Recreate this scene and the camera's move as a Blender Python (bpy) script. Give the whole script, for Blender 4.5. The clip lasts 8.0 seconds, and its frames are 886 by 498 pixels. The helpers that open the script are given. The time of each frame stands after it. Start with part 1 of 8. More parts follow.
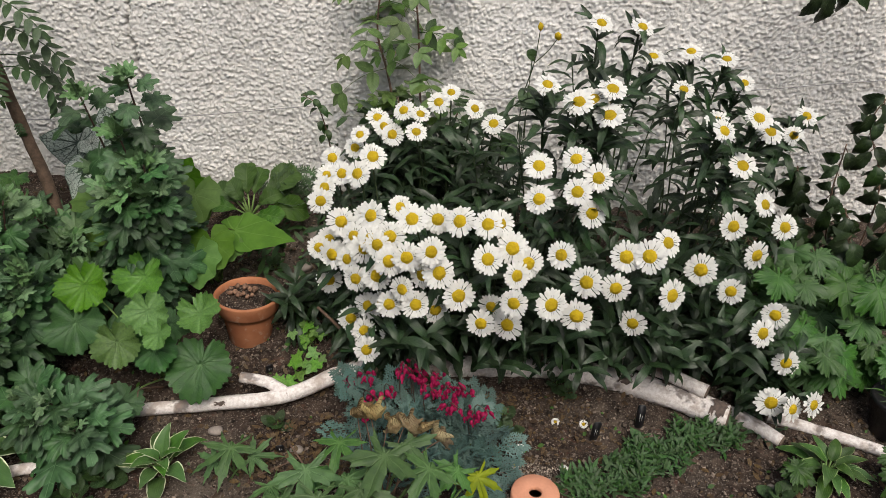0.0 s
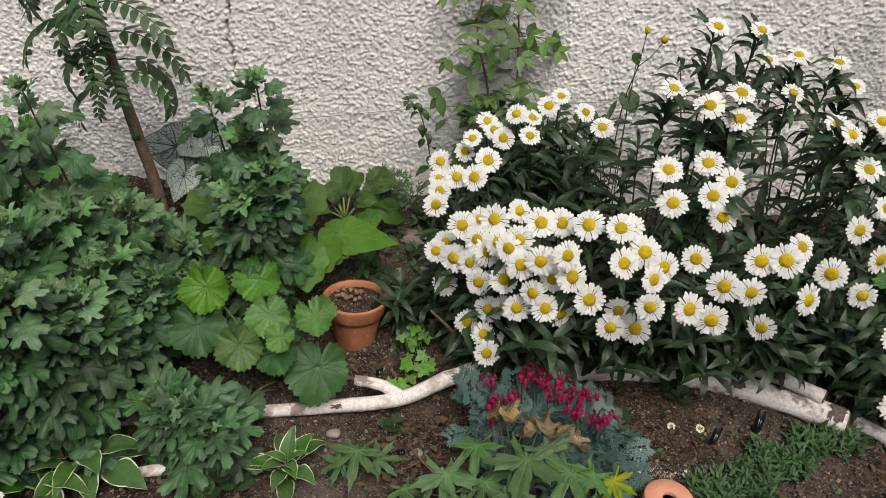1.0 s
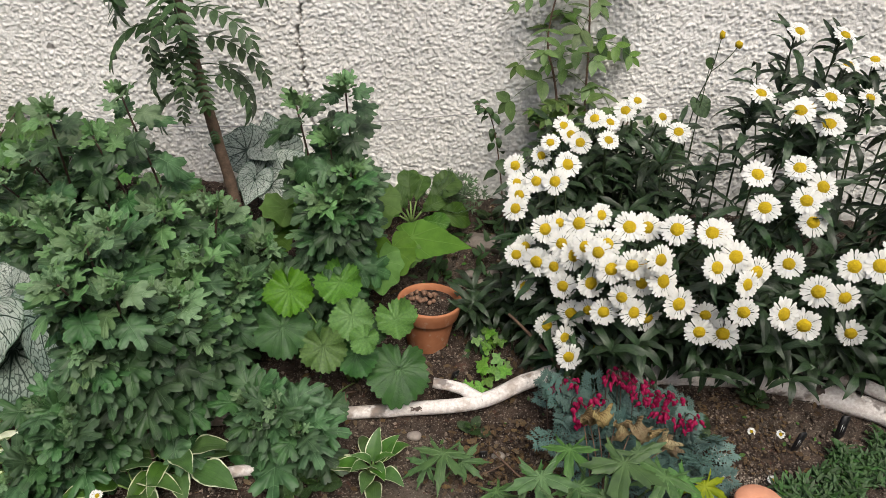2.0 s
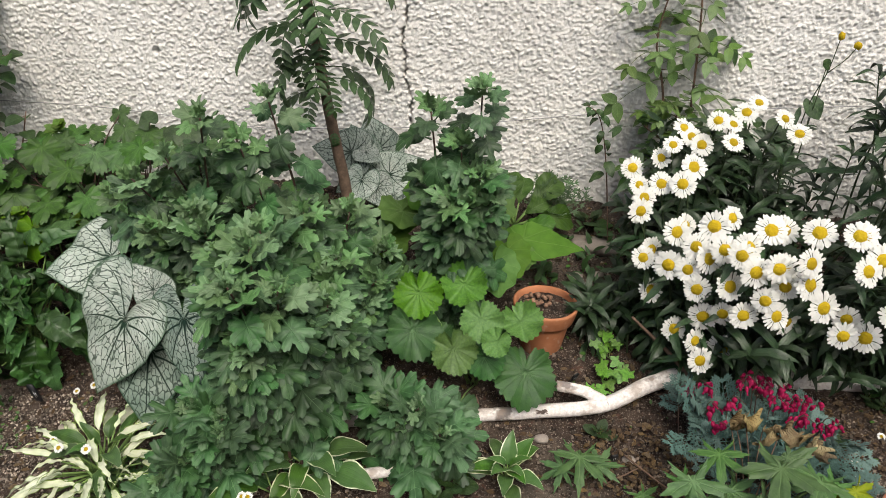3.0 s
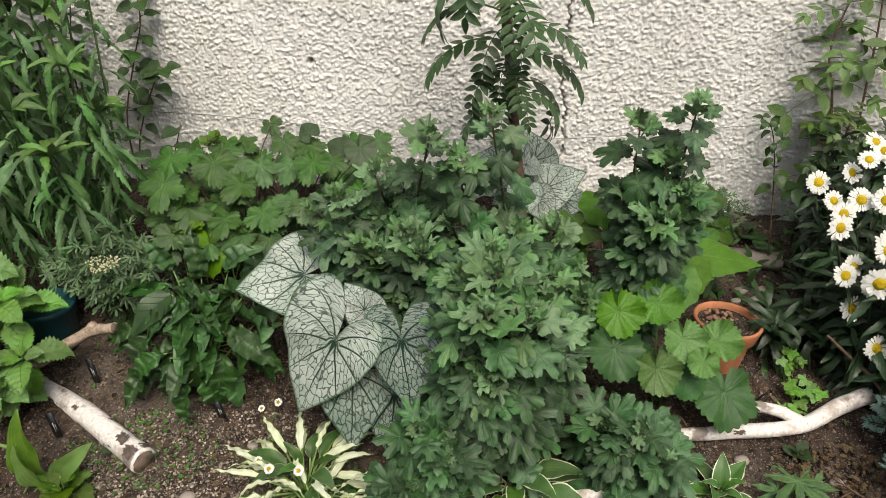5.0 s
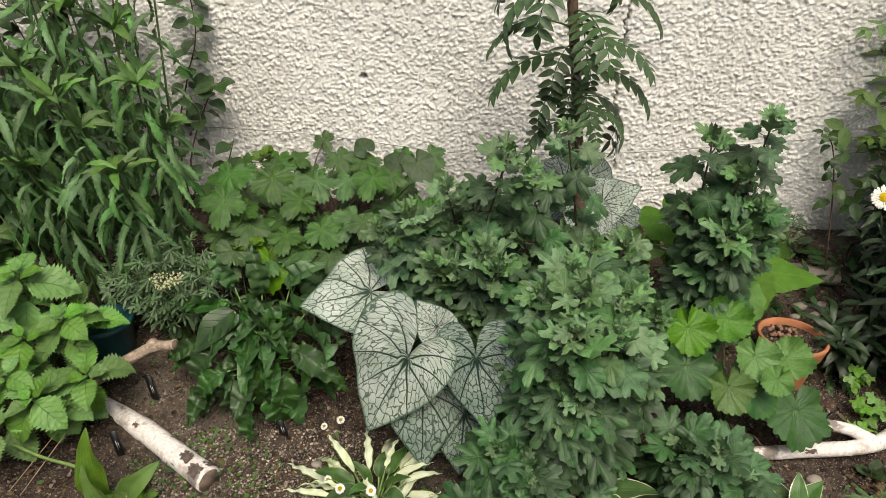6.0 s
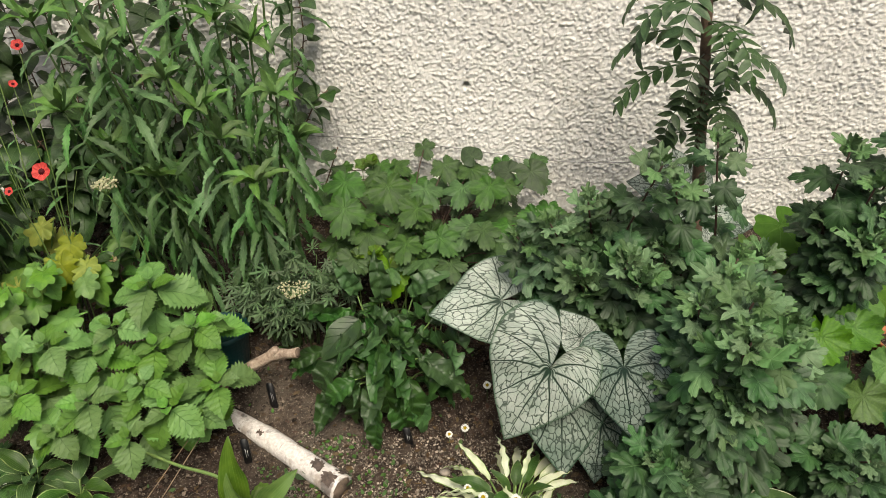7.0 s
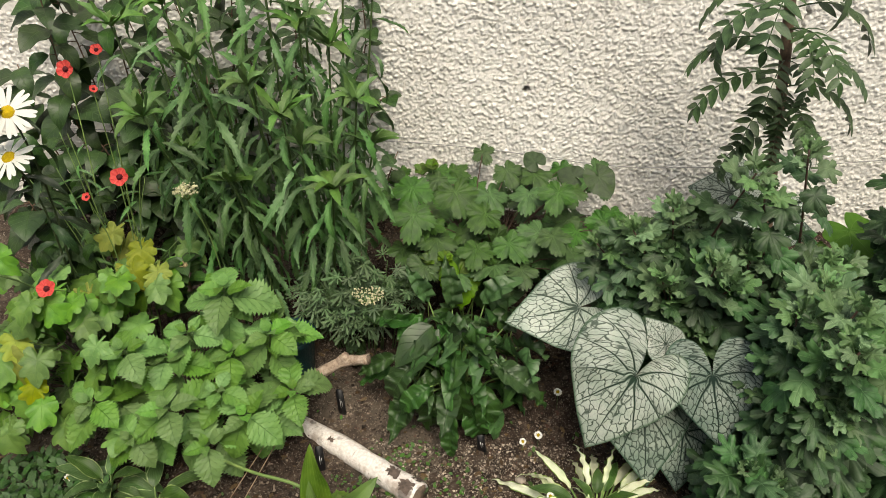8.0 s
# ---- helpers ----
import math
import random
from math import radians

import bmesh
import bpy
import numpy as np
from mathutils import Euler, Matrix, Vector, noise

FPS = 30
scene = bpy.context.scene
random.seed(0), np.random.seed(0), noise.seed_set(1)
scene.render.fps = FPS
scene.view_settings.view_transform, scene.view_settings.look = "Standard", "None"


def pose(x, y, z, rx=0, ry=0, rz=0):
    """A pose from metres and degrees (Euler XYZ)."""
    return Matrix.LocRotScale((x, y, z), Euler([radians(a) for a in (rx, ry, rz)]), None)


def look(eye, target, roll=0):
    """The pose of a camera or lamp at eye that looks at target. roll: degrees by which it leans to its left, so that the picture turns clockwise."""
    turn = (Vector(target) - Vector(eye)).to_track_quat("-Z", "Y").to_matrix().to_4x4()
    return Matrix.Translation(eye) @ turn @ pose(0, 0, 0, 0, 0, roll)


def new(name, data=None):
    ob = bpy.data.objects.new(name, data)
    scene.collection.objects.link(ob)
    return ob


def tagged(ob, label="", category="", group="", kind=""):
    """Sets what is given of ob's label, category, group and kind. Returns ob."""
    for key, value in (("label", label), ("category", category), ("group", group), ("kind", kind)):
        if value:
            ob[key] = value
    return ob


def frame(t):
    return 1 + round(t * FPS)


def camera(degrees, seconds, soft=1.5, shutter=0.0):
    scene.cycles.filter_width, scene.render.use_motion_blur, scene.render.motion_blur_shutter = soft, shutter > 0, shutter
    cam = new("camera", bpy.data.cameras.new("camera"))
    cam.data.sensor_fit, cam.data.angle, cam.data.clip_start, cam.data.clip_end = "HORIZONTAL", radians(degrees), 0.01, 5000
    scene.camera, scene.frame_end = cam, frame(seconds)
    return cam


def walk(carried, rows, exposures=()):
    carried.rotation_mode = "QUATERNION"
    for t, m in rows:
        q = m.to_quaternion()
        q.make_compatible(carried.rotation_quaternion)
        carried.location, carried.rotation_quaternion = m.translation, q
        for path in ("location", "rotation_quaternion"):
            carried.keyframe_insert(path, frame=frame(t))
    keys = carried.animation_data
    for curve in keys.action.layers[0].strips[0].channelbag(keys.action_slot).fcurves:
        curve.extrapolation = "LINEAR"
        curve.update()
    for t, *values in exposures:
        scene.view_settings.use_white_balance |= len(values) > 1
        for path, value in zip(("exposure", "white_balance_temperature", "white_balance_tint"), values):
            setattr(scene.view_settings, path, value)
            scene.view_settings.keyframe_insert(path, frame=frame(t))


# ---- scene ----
cam = camera(65.0, 8.0, 0.45)
PATH = [
    (0, (-0.004, 0.112, 1.045), (-0.009, 1.859, 0.071), 0.1),
    (0.5, (-0.097, 0.121, 1.054), (-0.119, 1.871, 0.085), 0.1),
    (1, (-0.227, 0.11, 1.048), (-0.257, 1.86, 0.08), -0.2),
    (1.2, (-0.266, 0.101, 1.051), (-0.306, 1.851, 0.084), -0.5),
    (2.3, (-0.427, 0.1, 1.051), (-0.497, 1.856, 0.095), -0.4),
    (2.5, (-0.479, 0.102, 1.053), (-0.556, 1.857, 0.096), -0.5),
    (3, (-0.611, 0.095, 1.058), (-0.703, 1.848, 0.1), -0.8),
    (3.5, (-0.671, 0.11, 1.068), (-0.772, 1.861, 0.106), -0.9),
    (4, (-0.737, 0.117, 1.077), (-0.847, 1.867, 0.116), -0.8),
    (4.5, (-0.869, 0.121, 1.09), (-0.98, 1.868, 0.122), -0.8),
    (4.7, (-0.929, 0.118, 1.09), (-1.042, 1.862, 0.117), -0.9),
    (5.8, (-1.089, 0.112, 1.087), (-1.22, 1.878, 0.157), -1.6),
    (6, (-1.12, 0.121, 1.098), (-1.253, 1.882, 0.16), -1.4),
    (6.5, (-1.254, 0.12, 1.112), (-1.392, 1.881, 0.174), -1.4),
    (7, (-1.379, 0.103, 1.118), (-1.519, 1.868, 0.188), -1.5),
    (7.5, (-1.453, 0.102, 1.122), (-1.589, 1.869, 0.196), -1.5),
    (8, (-1.54, 0.104, 1.128), (-1.674, 1.871, 0.2), -1.3),
]
EXPOSURE = [(0, 0.62, 6680, 9), (1.2, 0.65, 6650, 9), (2.5, 0.91, 6720, 8), (4.5, 0.98, 6850, 7), (8, 0.97, 7350, 5)]
walk(cam, [(t, look(eye, target, roll)) for t, eye, target, roll in PATH], EXPOSURE)
SKY, SUN = 0.082, 1.5

# ---- light: an overcast day ----
world = bpy.data.worlds.new("overcast_sky")
scene.world = world
world.use_nodes = True
wn = world.node_tree.nodes
sky = wn.new("ShaderNodeTexSky")
sky.sky_type, sky.sun_disc = "NISHITA", False
sky.sun_elevation, sky.sun_rotation = radians(56), radians(163)
sky.air_density, sky.dust_density, sky.ozone_density = 1.0, 4.0, 0.6
wn["Background"].inputs["Strength"].default_value = SKY
world.node_tree.links.new(sky.outputs[0], wn["Background"].inputs["Color"])
sun = new("sun", bpy.data.lights.new("sun", "SUN"))
sun.data.energy, sun.data.angle, sun.data.color = SUN, radians(34), (1.0, 0.97, 0.92)
sun.matrix_world = look((0.9, -3.0, 4.6), (0, 0, 0))

# ---- node helpers ----


class Nodes:
    """Short calls for one material's node tree."""

    def __init__(self, name):
        self.mat = bpy.data.materials.new(name)
        self.mat.use_nodes = True
        self.tree = self.mat.node_tree
        self.shader = self.tree.nodes["Principled BSDF"]
        self.out = self.tree.nodes["Material Output"]

    def set(self, socket, value):
        if isinstance(value, bpy.types.NodeSocket):
            self.tree.links.new(value, socket)
        elif isinstance(value, tuple) and len(value) == 3 and socket.type == "RGBA":
            socket.default_value = (*value, 1)
        else:
            socket.default_value = value

    def add(self, kind, **inputs):
        n = self.tree.nodes.new(kind)
        for k, v in inputs.items():
            self.set(n.inputs[k.replace("_", " ")], v)
        return n

    def math(self, op, a, b=0.0, c=0.0):
        n = self.tree.nodes.new("ShaderNodeMath")
        n.operation = op
        for i, v in enumerate((a, b, c)):
            self.set(n.inputs[i], v)
        return n.outputs[0]

    def mix(self, f, a, b, kind="MIX"):
        n = self.tree.nodes.new("ShaderNodeMix")
        n.data_type, n.blend_type = "RGBA", kind
        self.set(n.inputs[0], f), self.set(n.inputs[6], a), self.set(n.inputs[7], b)
        return n.outputs[2]

    def range(self, v, a, b, c=0.0, d=1.0):
        n = self.tree.nodes.new("ShaderNodeMapRange")
        n.interpolation_type = "SMOOTHSTEP"
        for i, x in enumerate((v, a, b, c, d)):
            self.set(n.inputs[i], x)
        return n.outputs[0]

    def noise(self, vector, scale, detail=3.0, rough=0.55):
        return self.add("ShaderNodeTexNoise", Vector=vector, Scale=scale, Detail=detail, Roughness=rough).outputs[0]

    def shift(self, vector, amount):
        n = self.tree.nodes.new("ShaderNodeVectorMath")
        n.operation = "ADD"
        self.set(n.inputs[0], vector), self.set(n.inputs[1], amount)
        return n.outputs[0]

    def uv(self, name):
        n = self.tree.nodes.new("ShaderNodeUVMap")
        n.uv_map = name
        return n.outputs[0]

    def place(self):
        return self.tree.nodes.new("ShaderNodeTexCoord").outputs["Object"]

    def chance(self, island=False):
        if island:
            return self.tree.nodes.new("ShaderNodeNewGeometry").outputs["Random Per Island"]
        return self.tree.nodes.new("ShaderNodeObjectInfo").outputs["Random"]

    def bump(self, height, strength, distance):
        n = self.add("ShaderNodeBump", Strength=strength, Distance=distance, Height=height)
        self.set(self.shader.inputs["Normal"], n.outputs[0])

    def finish(self, colour, rough, metal=0.0, spec=0.5):
        s = self.shader.inputs
        self.set(s["Base Color"], colour), self.set(s["Roughness"], rough)
        self.set(s["Metallic"], metal), self.set(s["Specular IOR Level"], spec)
        return self.mat


def leaf_material(name, light, dark, vein=None, kind="feather", count=8.0, width=0.05, rough=0.5, spec=0.35,
                  margin=None, band=0.8, depth=0.535, island=False, thin=0.07, relief=0.6, vary=0.22, tint=None, mottle=4.0):
    """A leaf: two greens mottled, veins by the leaf's own layout, a pale margin where it has one, light through it."""
    k = Nodes(name)
    light, dark, vein = [(0.86 * depth * q[0], 1.01 * depth * q[1], 0.80 * depth * q[2]) if q else None for q in (light, dark, vein)]
    flat = k.uv("flat")
    sep = k.add("ShaderNodeSeparateXYZ", Vector=k.uv("lay"))
    across, along = sep.outputs[0], sep.outputs[1]
    r = k.chance(island)
    moved = k.shift(flat, k.add("ShaderNodeCombineXYZ", X=k.math("MULTIPLY", r, 37.0), Y=k.math("MULTIPLY", r, 11.0)).outputs[0])
    blot = k.noise(moved, mottle, 4.0)
    colour = k.mix(k.range(blot, 0.32, 0.68), dark, light)
    if tint:
        colour = k.mix(k.range(k.noise(moved, 1.7, 2.0), 0.62, 0.75, 0.0, 0.75), colour, tint)
    if kind == "feather":
        off = k.math("ABSOLUTE", k.math("SUBTRACT", across, 0.5))
        c = k.math("SUBTRACT", k.math("MULTIPLY", along, count), k.math("MULTIPLY", off, count * 0.55))
        side = k.math("ABSOLUTE", k.math("SUBTRACT", k.math("FRACT", c), 0.5))
        mask = k.math("MAXIMUM", k.range(side, width * 2.2, 0.0), k.range(off, width * 0.8, 0.0))
    elif kind == "parallel":
        c = k.math("FRACT", k.math("MULTIPLY", across, count))
        mask = k.range(k.math("ABSOLUTE", k.math("SUBTRACT", c, 0.5)), width * 3, 0.0)
    elif kind in ("palm", "net"):
        bend = k.math("MULTIPLY", k.math("SUBTRACT", k.noise(moved, 2.5, 1.0), 0.5), 0.22)
        swept = k.math("MULTIPLY", k.math("SUBTRACT", across, 0.5), k.math("MULTIPLY_ADD", along, 0.45, 1.0))
        c = k.math("FRACT", k.math("ADD", k.math("MULTIPLY_ADD", swept, count, 0.5), bend))
        d = k.math("MULTIPLY", k.math("ABSOLUTE", k.math("SUBTRACT", c, 0.5)), k.math("MULTIPLY", along, k.math("MULTIPLY_ADD", along, 1.1, 0.5)))
        mask = k.range(d, width * 1.6, width * 0.3)
        if kind == "net":
            turn = k.math("MULTIPLY", k.math("SUBTRACT", across, 0.5), 6.283)
            wx = k.math("MULTIPLY", k.math("SUBTRACT", k.noise(moved, 10.0, 2.0), 0.5), 1.1)
            wy = k.math("MULTIPLY", k.math("SUBTRACT", k.noise(k.shift(moved, (3.1, 1.7, 0.0)), 10.0, 2.0), 0.5), 1.1)
            arc = k.math("ADD", k.math("MULTIPLY", k.math("MULTIPLY", turn, k.math("POWER", along, 0.6)), 10.5), wx)
            out = k.math("ADD", k.math("MULTIPLY", along, 9.0), wy)
            spun = k.add("ShaderNodeCombineXYZ", X=arc, Y=out, Z=k.math("MULTIPLY", r, 9.0)).outputs[0]
            cell = k.add("ShaderNodeTexVoronoi", Vector=spun, Scale=1.0, Randomness=0.78)
            cell.feature = "DISTANCE_TO_EDGE"
            dist = cell.outputs["Distance"]
            net = k.math("MULTIPLY", k.range(dist, 0.02 + 6.5 * width, 0.01), 0.85)
            small = k.add("ShaderNodeTexVoronoi", Vector=spun, Scale=2.3)
            small.feature = "DISTANCE_TO_EDGE"
            net = k.math("MAXIMUM", net, k.math("MULTIPLY", k.range(small.outputs["Distance"], 0.07, 0.0), 0.18))
        else:
            cell = k.add("ShaderNodeTexVoronoi", Vector=moved, Scale=12.0)
            cell.feature = "DISTANCE_TO_EDGE"
            net = k.math("MULTIPLY", k.range(cell.outputs["Distance"], 0.05, 0.0), 0.12)
        mask = k.math("MAXIMUM", mask, net)
    else:
        mask = k.math("MULTIPLY", across, 0.0)
    puff = k.math("MULTIPLY", cell.outputs["Distance"], 0.8) if kind == "palm" else 0.0
    if vein:
        colour = k.mix(mask, colour, vein)
    if margin:
        if kind in ("palm", "net"):
            edge = k.range(k.add("ShaderNodeSeparateXYZ", Vector=k.uv("rim")).outputs[0], band, band + 0.08)
        else:
            e = k.math("MULTIPLY", k.math("ABSOLUTE", k.math("SUBTRACT", across, 0.5)), 2.0)
            edge = k.range(k.math("ADD", e, k.math("MULTIPLY", k.math("SUBTRACT", blot, 0.5), 0.5)), band, band + 0.1)
        colour = k.mix(edge, colour, margin)
    hue = k.add("ShaderNodeHueSaturation", Color=colour, Hue=k.range(r, 0.0, 1.0, 0.49, 0.508),
                Value=k.range(r, 0.0, 1.0, 1.0 - vary, 1.0 + vary),
                Saturation=k.range(k.math("FRACT", k.math("MULTIPLY", r, 7.3)), 0.0, 1.0, 0.85, 1.1))
    grain = k.noise(moved, 60.0, 2.0)
    k.bump(k.math("ADD", puff, k.math("ADD", k.math("MULTIPLY", mask, -1.0), k.math("MULTIPLY", grain, 0.35))), relief, 0.0012)
    k.finish(hue.outputs[0], k.range(grain, 0.2, 0.8, rough - 0.08, rough + 0.1), 0.0, spec)
    light_through = k.add("ShaderNodeBsdfTranslucent", Color=hue.outputs[0])
    both = k.tree.nodes.new("ShaderNodeMixShader")
    k.set(both.inputs[0], thin), k.set(both.inputs[1], k.shader.outputs[0]), k.set(both.inputs[2], light_through.outputs[0])
    k.set(k.out.inputs["Surface"], both.outputs[0])
    return k.mat


def plain_material(name, light, dark, scale=30.0, rough=0.7, spec=0.3, relief=0.4, distance=0.002, fine=220.0, vary=0.12, island=False):
    """A worn surface: two tones at a coarse and a fine scale."""
    k = Nodes(name)
    p = k.place()
    a, b = k.noise(p, scale, 4.0), k.noise(p, fine, 3.0)
    f = k.math("ADD", k.math("MULTIPLY", k.range(a, 0.3, 0.7), 0.65), k.math("MULTIPLY", k.range(b, 0.3, 0.7), 0.35))
    colour = k.mix(f, dark, light)
    hue = k.add("ShaderNodeHueSaturation", Color=colour, Value=k.range(k.chance(island), 0.0, 1.0, 1 - vary, 1 + vary))
    k.bump(k.math("ADD", k.math("MULTIPLY", a, 0.5), k.math("MULTIPLY", b, 0.5)), relief, distance)
    return k.finish(hue.outputs[0], k.range(b, 0.3, 0.7, rough - 0.1, min(1.0, rough + 0.1)), 0.0, spec)


# ---- materials ----
def wall_material():
    k = Nodes("white_roughcast")
    p = k.place()
    big, mid, fine = k.noise(p, 2.2, 5.0), k.noise(p, 40.0, 3.0), k.noise(p, 420.0, 3.0)
    colour = k.mix(k.range(big, 0.35, 0.7), (0.73, 0.71, 0.68), (0.82, 0.805, 0.78))
    colour = k.mix(k.range(mid, 0.55, 0.8, 0.0, 0.25), colour, (0.62, 0.58, 0.52))
    k.bump(k.math("ADD", k.math("MULTIPLY", fine, 0.4), k.math("ADD", mid, k.math("MULTIPLY", k.noise(p, 130.0, 3.0), 0.9))), 0.8, 0.004)
    return k.finish(colour, 0.75, 0.0, 0.3)


def soil_material():
    k = Nodes("brown_garden_soil")
    p = k.place()
    big, mid, fine = k.noise(p, 3.5, 4.0), k.noise(p, 38.0, 4.0, 0.65), k.noise(p, 260.0, 3.0)
    colour = k.mix(k.range(mid, 0.3, 0.72), (0.016, 0.011, 0.009), (0.074, 0.052, 0.040))
    colour = k.mix(k.range(big, 0.48, 0.70, 0.0, 0.5), colour, (0.18, 0.15, 0.12))
    colour = k.mix(k.range(k.noise(p, 95.0, 3.0), 0.55, 0.66, 0.0, 0.75), colour, (0.022, 0.015, 0.012))
    colour = k.mix(k.range(fine, 0.56, 0.70, 0.0, 0.8), colour, (0.29, 0.25, 0.21))
    colour = k.mix(k.range(k.noise(p, 55.0, 2.0), 0.62, 0.70, 0.0, 0.5), colour, (0.10, 0.045, 0.032))
    k.bump(k.math("ADD", k.math("MULTIPLY", mid, 1.0), k.math("MULTIPLY", fine, 0.5)), 0.9, 0.008)
    return k.finish(colour, 0.95, 0.0, 0.15)


def bark_material():
    """White birch bark: thin dark marks round the stem, worn patches."""
    k = Nodes("white_birch_bark")
    uv = k.uv("lay")
    sep = k.add("ShaderNodeSeparateXYZ", Vector=uv)
    wide = k.add("ShaderNodeCombineXYZ", X=k.math("MULTIPLY", sep.outputs[0], 5.0), Y=k.math("MULTIPLY", sep.outputs[1], 130.0)).outputs[0]
    lines = k.noise(wide, 1.0, 3.0)
    p = k.place()
    patch, fine = k.noise(p, 14.0, 4.0, 0.6), k.noise(p, 150.0, 3.0)
    colour = k.mix(k.range(fine, 0.3, 0.7), (0.64, 0.58, 0.55), (0.83, 0.79, 0.76))
    colour = k.mix(k.range(lines, 0.62, 0.72, 0.0, 0.7), colour, (0.22, 0.15, 0.12))
    colour = k.mix(k.range(patch, 0.58, 0.65, 0.0, 0.8), colour, (0.11, 0.085, 0.075))
    colour = k.mix(k.range(k.noise(p, 30.0, 4.0), 0.52, 0.68, 0.0, 0.6), colour, (0.34, 0.26, 0.21))
    k.bump(k.math("ADD", k.math("MULTIPLY", lines, -0.6), k.math("ADD", fine, patch)), 0.5, 0.003)
    return k.finish(colour, 0.7, 0.0, 0.3)


def clay_material():
    k = Nodes("terracotta")
    p = k.place()
    a, b = k.noise(p, 16.0, 4.0), k.noise(p, 120.0, 3.0)
    colour = k.mix(k.range(a, 0.3, 0.7), (0.31, 0.115, 0.052), (0.45, 0.185, 0.092))
    colour = k.mix(k.range(k.noise(p, 42.0, 4.0), 0.56, 0.72, 0.0, 0.5), colour, (0.52, 0.38, 0.29))
    k.bump(b, 0.25, 0.002)
    return k.finish(colour, 0.75, 0.0, 0.3)


WALL, SOIL, BARK, CLAY = wall_material(), soil_material(), bark_material(), clay_material()
STONE = plain_material("soil_crumb", (0.22, 0.175, 0.14), (0.022, 0.016, 0.013), 60.0, 0.95, 0.15, vary=0.7, island=True)
CUT_WOOD = plain_material("pale_cut_wood", (0.40, 0.29, 0.20), (0.20, 0.135, 0.09), 40.0, 0.8)
TWIG = plain_material("dead_twig", (0.20, 0.13, 0.09), (0.09, 0.055, 0.04), 60.0, 0.85)
STEM = plain_material("green_stem", (0.10, 0.17, 0.05), (0.05, 0.09, 0.03), 60.0, 0.55)
DARK_STEM = plain_material("dark_stem", (0.05, 0.075, 0.03), (0.03, 0.045, 0.02), 60.0, 0.6)
PALE_STEM = plain_material("pale_stem", (0.20, 0.30, 0.09), (0.12, 0.20, 0.06), 60.0, 0.5)
PURPLE_STEM = plain_material("purple_brown_stem", (0.09, 0.055, 0.04), (0.05, 0.03, 0.025), 60.0, 0.6)
BROWN_BARK = plain_material("sapling_bark", (0.20, 0.135, 0.095), (0.07, 0.048, 0.036), 50.0, 0.7)
BLACK = plain_material("black_plastic", (0.012, 0.012, 0.014), (0.007, 0.007, 0.008), 40.0, 0.4, 0.5, 0.1)
TEAL = plain_material("teal_plastic", (0.015, 0.10, 0.11), (0.01, 0.07, 0.08), 30.0, 0.4, 0.5, 0.1)
WIRE = plain_material("grey_wire", (0.42, 0.42, 0.42), (0.28, 0.28, 0.27), 80.0, 0.5)
WHITE_MARK = plain_material("white_ink", (0.6, 0.6, 0.6), (0.5, 0.5, 0.5), 80.0, 0.7)
YELLOW = plain_material("yellow_disc", (0.56, 0.41, 0.014), (0.38, 0.25, 0.01), 300.0, 0.8, 0.2, 1.0, 0.003, 700.0)


def petal_material(name, light, dark, thin=0.3):
    k = Nodes(name)
    sep = k.add("ShaderNodeSeparateXYZ", Vector=k.uv("lay"))
    ribs = k.noise(k.add("ShaderNodeCombineXYZ", X=k.math("MULTIPLY", sep.outputs[0], 9.0), Y=sep.outputs[1]).outputs[0], 1.0, 2.0)
    colour = k.mix(k.range(ribs, 0.3, 0.7), dark, light)
    k.bump(ribs, 0.3, 0.001)
    k.finish(colour, 0.6, 0.0, 0.2)
    t = k.add("ShaderNodeBsdfTranslucent", Color=colour)
    both = k.tree.nodes.new("ShaderNodeMixShader")
    k.set(both.inputs[0], thin), k.set(both.inputs[1], k.shader.outputs[0]), k.set(both.inputs[2], t.outputs[0])
    k.set(k.out.inputs["Surface"], both.outputs[0])
    return k.mat


PETAL = petal_material("white_petal", (0.90, 0.90, 0.87), (0.80, 0.80, 0.77))
RED_PETAL = petal_material("red_petal", (0.80, 0.13, 0.11), (0.62, 0.045, 0.05))
CRIMSON = petal_material("crimson_petal", (0.52, 0.022, 0.115), (0.28, 0.008, 0.06))
DARK_EYE = plain_material("dark_flower_eye", (0.10, 0.005, 0.01), (0.05, 0.003, 0.005), 300.0, 0.7)
CREAM = plain_material("cream_umbel", (0.55, 0.52, 0.36), (0.33, 0.34, 0.18), 300.0, 0.8, island=True)
TAN = leaf_material("withered_leaf", (0.75, 0.52, 0.33), (0.46, 0.27, 0.16), (0.2, 0.11, 0.05), "palm", 9, 0.02, 0.8)

DAISY_LEAF = leaf_material("daisy_leaf", (0.062, 0.115, 0.048), (0.028, 0.060, 0.026), (0.085, 0.14, 0.065), "feather", 7, 0.03, 0.42, 0.45, vary=0.35)
MUM_SORT = ((0.128, 0.242, 0.112), (0.048, 0.112, 0.046), (0.19, 0.315, 0.165), "feather", 3.5, 0.013, 0.50, 0.38)
MUM_LEAF = leaf_material("chrysanthemum_leaf", *MUM_SORT, vary=0.34)
MUM_MASS = leaf_material("chrysanthemum_inner_leaf", *MUM_SORT, vary=0.34, island=True)
MUM_YOUNG = leaf_material("chrysanthemum_young_leaf", (0.28, 0.43, 0.225), (0.17, 0.29, 0.135), (0.33, 0.47, 0.27), "feather", 3.5, 0.022, 0.55)
